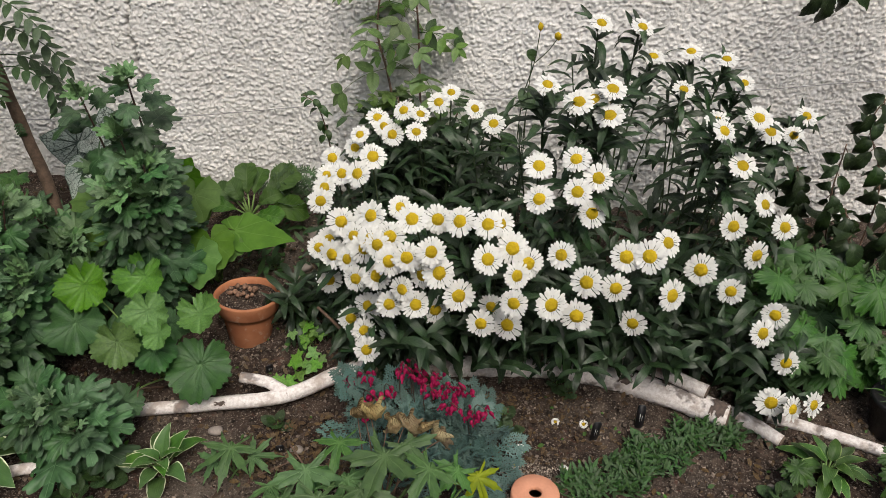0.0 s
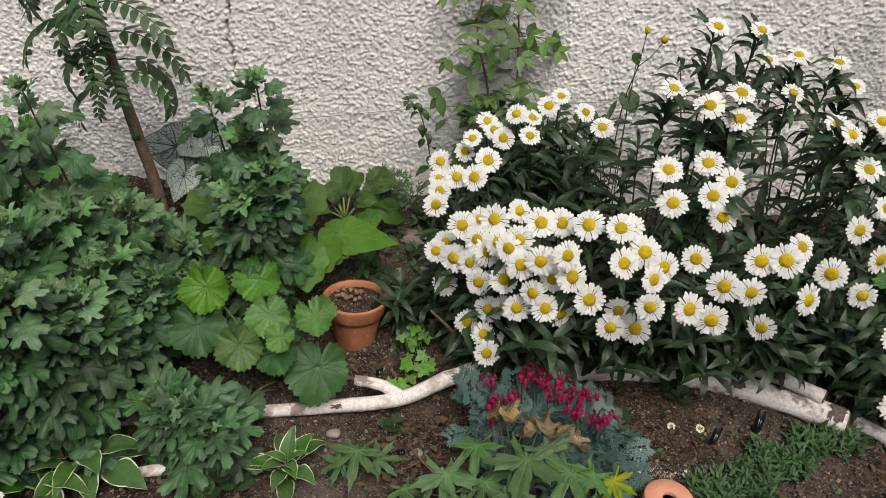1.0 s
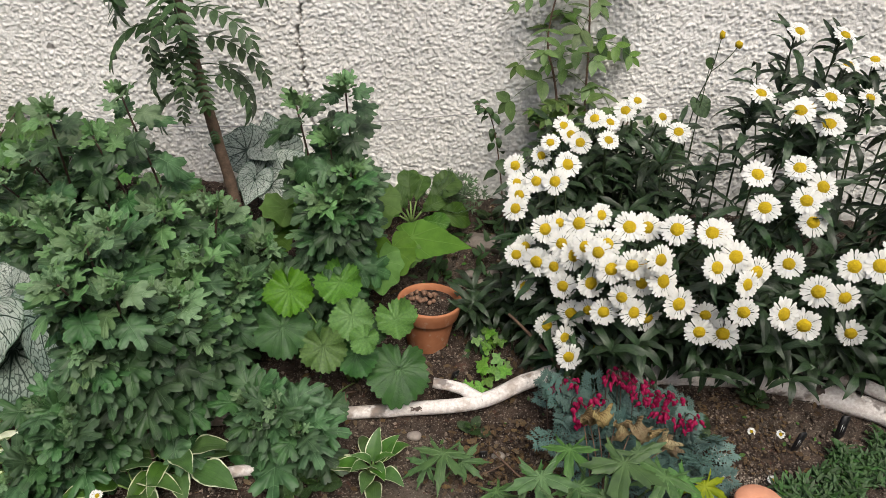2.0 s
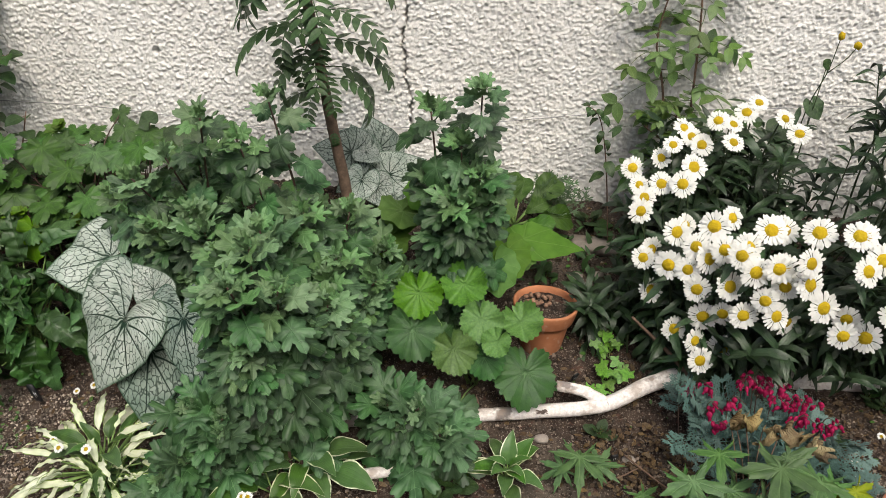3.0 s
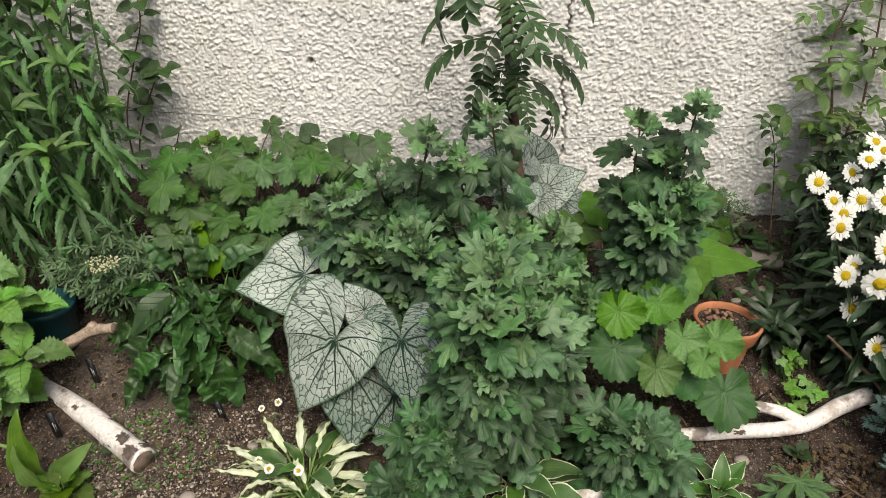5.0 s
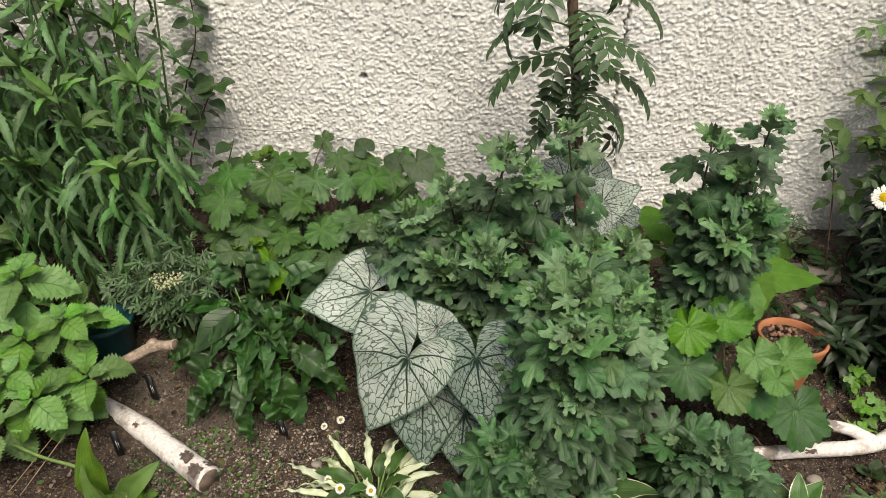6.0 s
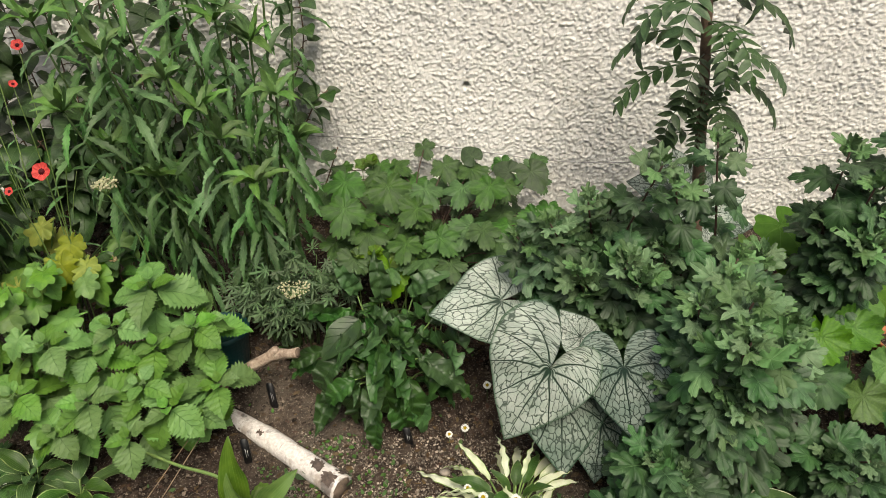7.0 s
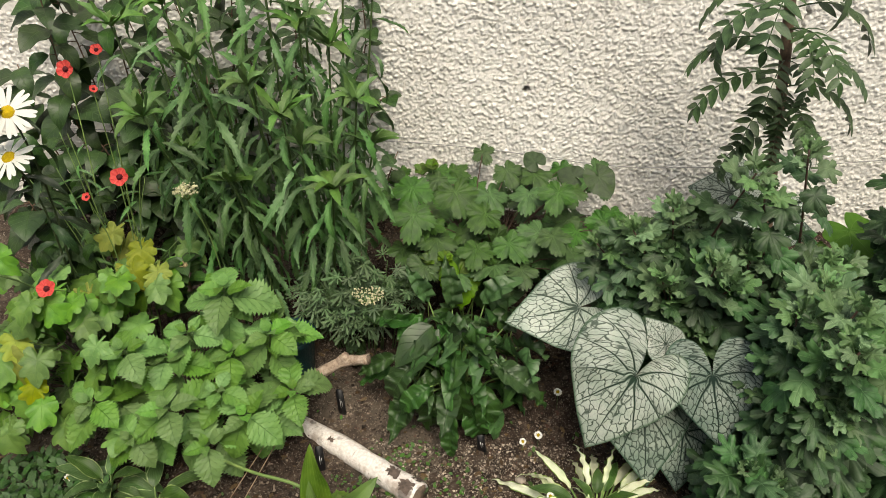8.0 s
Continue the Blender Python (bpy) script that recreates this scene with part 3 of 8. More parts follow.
def build_wall():
    xs, zs = np.arange(-3.15, 1.4, 0.0032), np.arange(0.1, 1.02, 0.0031)
    x, z = np.meshgrid(xs, zs)
    wx = x + 0.0025 * np.sin(z * 97 + 2 * np.sin(x * 67))
    wz = z + 0.0025 * np.sin(x * 89 + 2 * np.sin(z * 71))
    f1, f2, val = worley(wx + 0.25 * wz, wz - 0.1 * wx, 0.0122, 0.0092, 1.7)
    g1, g2, w = worley(wx - 0.3 * wz, wz, 0.0085, 0.0075, 5.1)
    cap = np.clip((f2 - f1) / 0.42, 0, 1)
    cap = cap * cap * (3 - 2 * cap)
    h = 0.0066 * (0.25 + 0.75 * val) * cap * (1.15 - 0.5 * f1) + 0.0022 * w * np.clip((g2 - g1) / 0.4, 0, 1)
    h += 0.002 * np.sin(x * 7.0 + 1.2 * np.sin(z * 9)) * np.sin(z * 11 + x * 3)
    crack = np.clip(1 - np.abs(x - crack_x(z) - 0.002 * np.sin(z * 400)) / (0.0038 + 0.0013 * np.sin(z * 130)), 0, 1) * (z > 0.37)
    h -= 0.034 * crack
    h -= 0.05 * np.clip((1 - np.hypot(x + 1.45, (z - 0.652) * 1.2) / 0.0095) * 2.5, 0, 1)
    verts = np.stack([x, WALL_Y - h, z], -1).reshape(-1, 3)
    nx, nz = len(xs), len(zs)
    i = (np.arange(nz - 1)[:, None] * nx + np.arange(nx - 1)[None, :]).ravel()
    faces = np.stack([i, i + 1, i + nx + 1, i + nx], -1)
    me = bpy.data.meshes.new("wall_north")
    # the plain rest of the wall: below, above, to both sides, its top, back and ends
    x0, x1, z0, z1 = xs[0], xs[-1], zs[0], zs[-1]
    far = [(-9.0, x0, -0.3, 2.7), (x1, 9.0, -0.3, 2.7), (x0, x1, -0.3, z0), (x0, x1, z1, 2.7)]
    extra, quads = [], []
    base = len(verts)
    for a, b, c, d in far:
        k = base + len(extra)
        extra += [(a, WALL_Y - 0.001, c), (b, WALL_Y - 0.001, c), (b, WALL_Y - 0.001, d), (a, WALL_Y - 0.001, d)]
        quads.append((k, k + 1, k + 2, k + 3))
    k = base + len(extra)
    y0, y1 = WALL_Y - 0.001, WALL_Y + 0.28
    extra += [(-9, y0, 2.7), (9, y0, 2.7), (9, y1, 2.7), (-9, y1, 2.7), (9, y1, -0.3), (-9, y1, -0.3), (9, y0, -0.3), (-9, y0, -0.3)]
    quads += [(k, k + 1, k + 2, k + 3), (k + 3, k + 2, k + 4, k + 5), (k + 1, k + 6, k + 4, k + 2), (k + 7, k, k + 3, k + 5)]
    allv = np.concatenate([verts, np.array(extra)])
    allf = np.concatenate([faces, np.array(quads)])
    me.vertices.add(len(allv))
    me.vertices.foreach_set("co", allv.astype(np.float32).ravel())
    me.loops.add(len(allf) * 4)
    me.loops.foreach_set("vertex_index", allf.astype(np.int32).ravel())
    me.polygons.add(len(allf))
    me.polygons.foreach_set("loop_start", (np.arange(len(allf)) * 4).astype(np.int32))
    me.polygons.foreach_set("use_smooth", np.ones(len(allf), dtype=bool))
    me.update(calc_edges=True)
    me.materials.append(WALL)
    tagged(new("wall_north", me), "white roughcast house wall with a thin vertical crack", "wall", kind="structure")


def build_blocker_walls():
    """Plain unseen walls added behind and beside the camera to block low sky light."""
    for name, x0, x1, y0, y1 in (("wall_south", -7.2, 6.2, -3.05, -2.8), ("wall_west", -7.2, -6.95, -2.8, WALL_Y - 0.002), ("wall_east", 5.95, 6.2, -2.8, WALL_Y - 0.002)):
        bm = bmesh.new()
        bmesh.ops.create_cube(bm, size=1, matrix=Matrix.Translation(((x0 + x1) / 2, (y0 + y1) / 2, 1.0)) @ Matrix.Diagonal((x1 - x0, y1 - y0, 2.7, 1)))
        me = bpy.data.meshes.new(name)
        bm.to_mesh(me)
        bm.free()
        me.materials.append(BLOCKER_WALL)
        tagged(new(name, me), "plain unseen wall added to block low sky light around the bed", "wall", kind="structure")


# mottled brown for the added walls that hold back sideways light
BLOCKER_WALL = plain_material("brown_blocker_wall", (0.20, 0.17, 0.14), (0.10, 0.085, 0.07), 3.0, 0.9)


# ---- the ground ----
def build_ground():
    xs = np.concatenate([[-60, -25, -10, -5, -3.2], np.arange(-2.9, 1.5, 0.012), [1.8, 3, 6, 12, 25, 60]])
    ys = np.concatenate([[-60, -25, -10, -4, -1.5, -0.3, 0.3], np.arange(0.6, 1.95, 0.012), [2.2, 3, 8, 30, 80]])
    verts = []
    for y in ys:
        for x in xs:
            z = ground_z(x, y)
            if -3 < x < 1.6 and 0.5 < y < 2:
                z += 0.007 * noise.fractal((x * 42, y * 42, 0.0), 0.6, 2.1, 4)
            verts.append((x, y, z))
    n = len(xs)
    faces = [(j * n + i, j * n + i + 1, (j + 1) * n + i + 1, (j + 1) * n + i) for j in range(len(ys) - 1) for i in range(n - 1)]
    tagged(new("ground", raw_mesh("ground", verts, faces, SOIL)), "brown crumbly garden soil of the flower bed", "ground", kind="structure")


def crumbs(name, count, box, size, material, label, category, rng):
    """Clods and grit strewn over the soil, one mesh."""
    verts, faces = [], []
    for _ in range(count):
        x, y = rng.uniform(*box[0]), rng.uniform(*box[1])
        r = size[0] + (size[1] - size[0]) * rng.random() ** 5
        c = spot(x, y, r * 0.35)
        k = len(verts)
        s = [rng.uniform(0.6, 1.25) for _ in range(8)]
        spin = Euler((rng.uniform(-0.6, 0.6), rng.uniform(-0.6, 0.6), rng.uniform(0, 6.28))).to_matrix()
        for i, (a, b, d) in enumerate(((1, 0, 0), (0, 1, 0), (-1, 0, 0), (0, -1, 0), (0.4, 0.3, 0.8), (-0.3, -0.4, 0.7), (0.1, 0, -0.6))):
            verts.append(c + spin @ Vector((a, b, d)) * (r * s[i]))
        faces += [(k, k + 1, k + 4), (k + 1, k + 2, k + 4), (k + 2, k + 5, k + 4), (k + 2, k + 3, k + 5), (k + 3, k, k + 5), (k, k + 4, k + 5),
                  (k + 1, k, k + 6), (k + 2, k + 1, k + 6), (k + 3, k + 2, k + 6), (k, k + 3, k + 6)]
    tagged(new(name, raw_mesh(name, verts, faces, material, smooth=False)), label, category, kind="stuff")


# ---- birch edging ----
def peel(ob, line, r0, r1, at, turn, size, rng):
    """A torn flap of bark lifting off a log, dark inside."""
    n = len(line) - 1
    nu, nv = 9, 7
    verts, faces = [], []
    for i in range(nu):
        for j in range(nv):
            u, v = i / (nu - 1) - 0.5, j / (nv - 1) - 0.5
            f = min(max((at + u * size[0]) * n, 0), n - 0.001)
            p = line[int(f)].lerp(line[int(f) + 1], f % 1)
            d = (line[int(f) + 1] - line[int(f)]).normalized()
            side = d.cross(Vector((0, 0, 1))).normalized()
            up = side.cross(d)
            ragged = 1 + 0.5 * noise.noise((u * 9, v * 9, at * 31))
            a = turn + v * size[1] * ragged
            r = (r0 + (r1 - r0) * f / n) * 1.05 + 0.0015 + 0.004 * max(0, abs(v) - 0.3) * rng.random()
            verts.append(p + (side * math.sin(a) + up * math.cos(a)) * r + d * (0.006 * noise.noise((v * 7, at * 9, 1.0))) - ob.location)
    for i in range(nu - 1):
        for j in range(nv - 1):
            if (i in (0, nu - 2) or j in (0, nv - 2)) and rng.random() < 0.4:
                continue
            a = i * nv + j
            faces.append((a, a + 1, a + nv + 1, a + nv))
    me = raw_mesh("peeling_bark", verts, faces, DARK_BARK)
    child("peeling_bark", me, ob, "dark torn patch of bark")


DARK_BARK = plain_material("dark_inner_bark", (0.16, 0.12, 0.10), (0.05, 0.038, 0.033), 90.0, 0.85, relief=1.0)
WEATHERED = plain_material("weathered_branch", (0.50, 0.40, 0.32), (0.22, 0.15, 0.11), 55.0, 0.85, relief=0.9, distance=0.003)
DARK_END = plain_material("weathered_cut_wood", (0.17, 0.125, 0.095), (0.06, 0.045, 0.036), 60.0, 0.9, relief=1.0)


def log(name, pts, r0, r1, label, cut=True, wobble=0.14, branch=None, flaps=(), skin=None):
    """A birch stem with paper bark and a cut end."""
    base = Vector(pts[0])
    ob = thing(name, base, label, "branch", "birch edging")
    line = curve_points(pts, 6)
    stem(ob, [(line, r0, r1)], skin or BARK, "bark", 14, wobble)
    if cut:
        for end, inner, r in ((line[0], line[1], r0), (line[-1], line[-2], r1)):
            d = (end - inner).normalized()
            stem(ob, [([end - d * 0.002, end + d * 0.0035], r * 0.90, r * 0.82)], DARK_END, "cut_end", 14, 0.25)
    rng = random.Random(int(1000 * (pts[0][0] + 9)))
    for at, turn, size in flaps:
        peel(ob, line, r0, r1, at, turn, size, rng)
    for pts2, a, b in branch or ():
        stem(ob, [(curve_points(pts2, 5), a, b)], skin or BARK, "side_branch", 10, 0.12)
    return ob


def build_logs():
    log("birch_branch", [(-0.66, 1.21, 0.045), (-0.50, 1.222, 0.052), (-0.345, 1.232, 0.066), (-0.24, 1.285, 0.078), (-0.15, 1.325, 0.085)], 0.0135, 0.018,
        "forked white birch branch edging the raised soil", flaps=((0.3, 0.9, (0.04, 0.5)), (0.12, -0.7, (0.05, 0.5))), branch=[([(-0.335, 1.236, 0.07), (-0.38, 1.257, 0.084), (-0.435, 1.262, 0.092)], 0.014, 0.011)])
    log("birch_log", [(-0.12, 1.335, 0.06), (0.10, 1.345, 0.056), (0.24, 1.342, 0.052), (0.36, 1.318, 0.047), (0.47, 1.27, 0.042), (0.585, 1.208, 0.036)], 0.024, 0.027,
        "thick white birch log edging the raised soil", flaps=((0.5, -0.5, (0.03, 0.8)), (0.66, 0.6, (0.05, 0.7)), (0.8, -0.2, (0.03, 0.6)), (0.97, 0.3, (0.05, 1.4)), (0.36, 0.3, (0.03, 0.5))))
    log("birch_branch", [(0.36, 1.345, 0.085), (0.45, 1.305, 0.085), (0.545, 1.24, 0.075)], 0.014, 0.016, "thin white birch branch lying behind a log")
    log("birch_branch", [(0.60, 1.235, 0.022), (0.645, 1.205, 0.016), (0.685, 1.165, 0.010)], 0.017, 0.014, "short white birch branch lying on the soil")
    log("birch_branch", [(0.68, 1.228, 0.02), (0.79, 1.185, 0.012), (0.90, 1.13, 0.008), (1.05, 1.07, 0.004)], 0.013, 0.012, "thin white birch branch half in the soil")
    log("birch_log", [(-2.10, 1.355, 0.075), (-2.0, 1.30, 0.064), (-1.87, 1.23, 0.054), (-1.77, 1.165, 0.05), (-1.675, 1.10, 0.046)], 0.021, 0.027,
        "thick white birch log with a peeling cut end on bare soil", flaps=((0.86, 0.1, (0.07, 0.8)), (0.95, 0.5, (0.08, 0.9)), (0.70, -0.9, (0.02, 1.0)), (0.97, -0.7, (0.05, 0.8)), (0.5, 0.5, (0.03, 0.4))))
    log("birch_branch", [(-2.02, 1.30, 0.115), (-1.93, 1.315, 0.165), (-1.86, 1.33, 0.20), (-1.80, 1.318, 0.218)], 0.015, 0.011,
        "bare weathered branch stub sticking up from the soil", skin=WEATHERED, wobble=0.3, branch=[([(-1.865, 1.33, 0.2), (-1.85, 1.325, 0.222)], 0.013, 0.008)])
    log("birch_branch", [(-0.98, 1.17, 0.05), (-0.86, 1.175, 0.06), (-0.74, 1.19, 0.055), (-0.68, 1.2, 0.05)], 0.012, 0.012, "weathered birch branch under the chrysanthemums")
    log("birch_branch", [(-0.86, 1.05, 0.03), (-0.77, 1.07, 0.032), (-0.71, 1.08, 0.03)], 0.011, 0.012, "short birch branch lying on the soil")


# ---- terracotta pot ----
def lathe(profile, sides=40):
    """A bmesh turned from (radius, height) pairs."""
    bm = bmesh.new()
    rows = [[bm.verts.new((r * math.cos(2 * math.pi * s / sides), r * math.sin(2 * math.pi * s / sides), z)) for s in range(sides)] for r, z in profile]
    for a, b in zip(rows, rows[1:]):
        for s in range(sides):
            t = (s + 1) % sides
            bm.faces.new((a[s], a[t], b[t], b[s]))
    return bm, rows


def lump_ball(bm, centre, r, rng, squash=0.8):
    made = bmesh.ops.create_icosphere(bm, subdivisions=1, radius=r, matrix=Matrix.Translation(centre) @ pose(0, 0, 0, rng.uniform(0, 90), rng.uniform(0, 90), rng.uniform(0, 360)) @ Matrix.Diagonal((1, 1, squash, 1)))
    for v in made["verts"]:
        v.co += Vector((rng.uniform(-1, 1), rng.uniform(-1, 1), rng.uniform(-1, 1))) * (r * 0.16)


def build_pot():
    rng = random.Random(5)
    pot = thing("flower_pot", (-0.457, 1.43, 0.062), "terracotta flower pot filled with soil and dried seed husks", "flower pot")
    pot.rotation_euler = (radians(-1), radians(3.5), 0)
    bm, rows = lathe([(0.0, 0.0), (0.044, 0.0), (0.046, 0.004), (0.0575, 0.078), (0.059, 0.092), (0.0665, 0.094), (0.068, 0.097), (0.0745, 0.127),
                      (0.0745, 0.1305), (0.0715, 0.133), (0.0675, 0.131), (0.065, 0.119), (0.063, 0.105)])
    part("pot_body", bm, CLAY, pot, "terracotta pot with a thick rim and pale lime bloom")
    bm = bmesh.new()
    bmesh.ops.create_circle(bm, cap_ends=True, segments=40, radius=0.0655)
    bmesh.ops.subdivide_edges(bm, edges=bm.edges[:], cuts=3, use_grid_fill=True)
    for v in bm.verts:
        v.co.z = 0.117 + 0.003 * noise.noise(v.co * 90) + 0.004 * math.exp(-((v.co.x + 0.02) ** 2 + (v.co.y - 0.02) ** 2) / 0.0012)
    part("soil", bm, SOIL, pot, "dark soil")
    bm = bmesh.new()
    for _ in range(90):
        a, r = rng.uniform(0, 6.28), 0.06 * math.sqrt(rng.random())
        lump_ball(bm, (r * math.cos(a), r * math.sin(a), 0.1195), rng.uniform(0.0012, 0.003), rng)
    part("grit", bm, STONE, pot, "pale grit on the soil")
    for i in range(22):
        bm = bmesh.new()
        a, r = rng.uniform(0, 6.28), 0.034 * math.sqrt(rng.random())
        lump_ball(bm, (-0.014 + r * math.cos(a), 0.018 + 0.8 * r * math.sin(a), 0.125 + 0.006 * rng.random()), rng.uniform(0.005, 0.0075), rng)
        part("seed_husk", bm, HUSK, pot, "dry brown seed husk")


HUSK = plain_material("dry_husk", (0.30, 0.18, 0.12), (0.12, 0.065, 0.045), 120.0, 0.85)


def build_small_pot():
    pot = thing("upturned_pot", spot(0.159, 0.985), "small upturned terracotta pot on the soil", "flower pot")
    bm, rows = lathe([(0.012, 0.048), (0.0115, 0.0555), (0.0135, 0.057), (0.041, 0.056), (0.0435, 0.053), (0.0455, 0.0), (0.05, -0.03), (0.044, -0.03), (0.04, 0.045), (0.012, 0.048)], 36)
    part("pot_body", bm, CLAY_PALE, pot, "pale orange clay with a round hole in its base")


CLAY_PALE = plain_material("pale_terracotta", (0.62, 0.30, 0.19), (0.52, 0.23, 0.14), 20.0, 0.8)


# ---- daisies ----
def daisy_petals(seed, count=23, inner=0.0105, outer=0.0305):
    """A ring of narrow white petals, wide and notched at the tip, in two uneven layers."""
    rng = random.Random(seed)
    verts, faces, lay = [], [], []
    for layer, (n, ro, z0) in enumerate(((count, outer, 0.0), (count - 3, outer * 0.85, 0.0016))):
        for i in range(n):
            a = 2 * math.pi * (i + 0.1 * layer) / n + rng.uniform(-0.05, 0.05)
            ln = (ro - inner) * rng.uniform(0.84, 1.08)
            w = rng.uniform(0.0027, 0.0036)
            lift = rng.uniform(-0.003, 0.0015) + z0
            curl = rng.uniform(-0.005, 0.003)
            tw = rng.uniform(-0.5, 0.5)
            k = len(verts)
            for s, wf in ((0.0, 0.30), (0.42, 0.55), (0.72, 1.04)):
                for u in (-1, 0, 1):
                    verts.append((s, u * w * wf, u * tw * 0.0012 * s))
                    lay.append((u * 0.5 + 0.5, s))
            for s, u in ((0.92, -0.8), (0.95, -0.35), (1.02, 0.0), (0.94, 0.4), (0.93, 0.78)):
                verts.append((s, u * w, 0.0))
                lay.append((u * 0.5 + 0.5, s))
            for j in range(k, len(verts)):
                s, v, zz = verts[j]
                r = inner + s * ln
                z = zz + lift * s + curl * s * s + 0.0015
                verts[j] = (r * math.cos(a) - v * math.sin(a), r * math.sin(a) + v * math.cos(a), z)
            for r in range(2):
                b = k + 3 * r
                faces += [(b, b + 3, b + 4, b + 1), (b + 1, b + 4, b + 5, b + 2)]
            b, t = k + 6, k + 9
            faces += [(b, t, t + 1), (b, t + 1, b + 1), (b + 1, t + 1, t + 2), (b + 1, t + 2, t + 3), (b + 1, t + 3, b + 2), (b + 2, t + 3, t + 4)]
    return raw_mesh("flower_head", verts, faces, PETAL, {"lay": lay})


def disc_mesh(radius=0.0132, height=0.0068, material=YELLOW, name="disc"):
    verts, faces = [(0, 0, height)], []
    rings, sides = 6, 18
    for k in range(1, rings + 1):
        f = k / rings
        for s in range(sides):
            a = 2 * math.pi * s / sides + 0.17 * k
            r = radius * f * (1 + 0.04 * math.sin(5 * a))
            z = height * (1 - f ** 2.2) + 0.0007 * ((s + k) % 2) - (0.001 if f < 0.3 else 0)
            verts.append((r * math.cos(a), r * math.sin(a), z))
    for s in range(sides):
        faces.append((0, 1 + s, 1 + (s + 1) % sides))
    for k in range(rings - 1):
        for s in range(sides):
            a, b = 1 + k * sides, 1 + (k + 1) * sides
            t = (s + 1) % sides
            faces.append((a + s, b + s, b + t, a + t))
    return raw_mesh(name, verts, faces, material)


def lance(s, w=0.085):
    return w * (math.sin(math.pi * min(1, s * 0.94 + 0.05)) ** 0.8) * (1 + 0.16 * (1 if int(s * 16) % 2 else -0.3)) * (1.0 if s < 0.98 else 0.1)


DAISY_HEADS = [daisy_petals(11 + i) for i in range(7)]
DISC = disc_mesh()
LANCE = [blade_leaf("leaf", DAISY_LEAF, lambda s, w=w: lance(s, w), 16, 2, d, 0.35, 0.02, 2, tw, 30 + i)
         for i, (w, d, tw) in enumerate(((0.085, 0.45, 0.3), (0.105, 0.75, -0.5), (0.08, 0.25, 0.6), (0.095, 1.0, 0.2), (0.085, 0.6, -0.8)))]


def daisy(plant, root, place, rng, size=1.0, tilt=None, n=8, leafy=False):
    """One flowering stem from root to the flower at place."""
    p = Vector(place)
    if tilt is None:
        tilt = 30 + 45 * min(1, max(0, (0.66 - p.z) / 0.3))
    a = radians(tilt + rng.uniform(-9, 9))
    az = radians(-90 + rng.uniform(-28, 28) - 22 * (root.x - p.x))
    up = Vector((math.cos(az) * math.sin(a), math.sin(az) * math.sin(a), math.cos(a)))
    q = p - up * 0.012
    mid = root.lerp(q, 0.55) + Vector((0, 0.03, 0.04 + 0.15 * (q - root).xy.length))
    if mid.z > q.z - 0.02:
        mid.z = 0.6 * q.z + 0.4 * root.z
    grow(plant, [root, mid, q - up * 0.02, q - up * 0.0005], 0.0026, 0.0013, LANCE, n, (0.11, 0.05), rng, DARK_STEM, 0.15, 0.78 if leafy else 0.58, (-25, 40), (0, 0.05, 0.05), 0.003, name="flower_stem")
    if leafy:
        a, b = q - up * 0.025, mid.lerp(q, 0.35)
        for i in range(15):
            s = rng.random()
            az = i * 2.4 + rng.uniform(-0.4, 0.4)
            leaf(plant, rng.choice(LANCE), b.lerp(a, s), heading(az, radians(rng.uniform(22, 80))), Vector((0, -0.5, 0.8)), rng.uniform(0.055, 0.095) * (1.15 - 0.35 * s))
    side = up.orthogonal()
    side.rotate(Matrix.Rotation(rng.uniform(0, 6.28), 3, up))
    head = leaf(plant, rng.choice(DAISY_HEADS), q, side, up, size * rng.uniform(0.86, 1.06), "flower_head", "")
    child("disc", DISC, head, "domed yellow centre")


FORMS = {}


def form(me):
    """A leaf mesh as arrays: places, faces and both layouts, one row for each vertex."""
    if me.name not in FORMS:
        n = len(me.vertices)
        co = np.zeros(n * 3, dtype=np.float64)
        me.vertices.foreach_get("co", co)
        at = np.zeros(len(me.loops), dtype=np.int32)
        me.loops.foreach_get("vertex_index", at)
        lays = []
        for key in ("flat", "lay"):
            raw = np.zeros(len(me.loops) * 2, dtype=np.float32)
            me.uv_layers[key].data.foreach_get("uv", raw)
            rows = np.zeros((n, 2), dtype=np.float32)
            rows[at] = raw.reshape(-1, 2)
            lays.append(rows)
        FORMS[me.name] = co.reshape(-1, 3), [tuple(f.vertices) for f in me.polygons], *lays
    return FORMS[me.name]


def joined_leaves(parent, items, material, name, label=""):
    """Leaf meshes at given poses as one part."""
    verts, faces, flat, lay, k = [], [], [], [], 0
    at = Matrix.Translation(-parent.matrix_basis.translation)
    for me, m in items:
        co, fs, a, b = form(me)
        w = np.array(at @ m)
        verts.append(co @ w[:3, :3].T + w[:3, 3])
        faces += [tuple(k + v for v in f) for f in fs]
        flat.append(a)
        lay.append(b)
        k += len(co)
    return child(name, raw_mesh(name, np.concatenate(verts), faces, material, {"flat": np.concatenate(flat), "lay": np.concatenate(lay)}), parent, label)


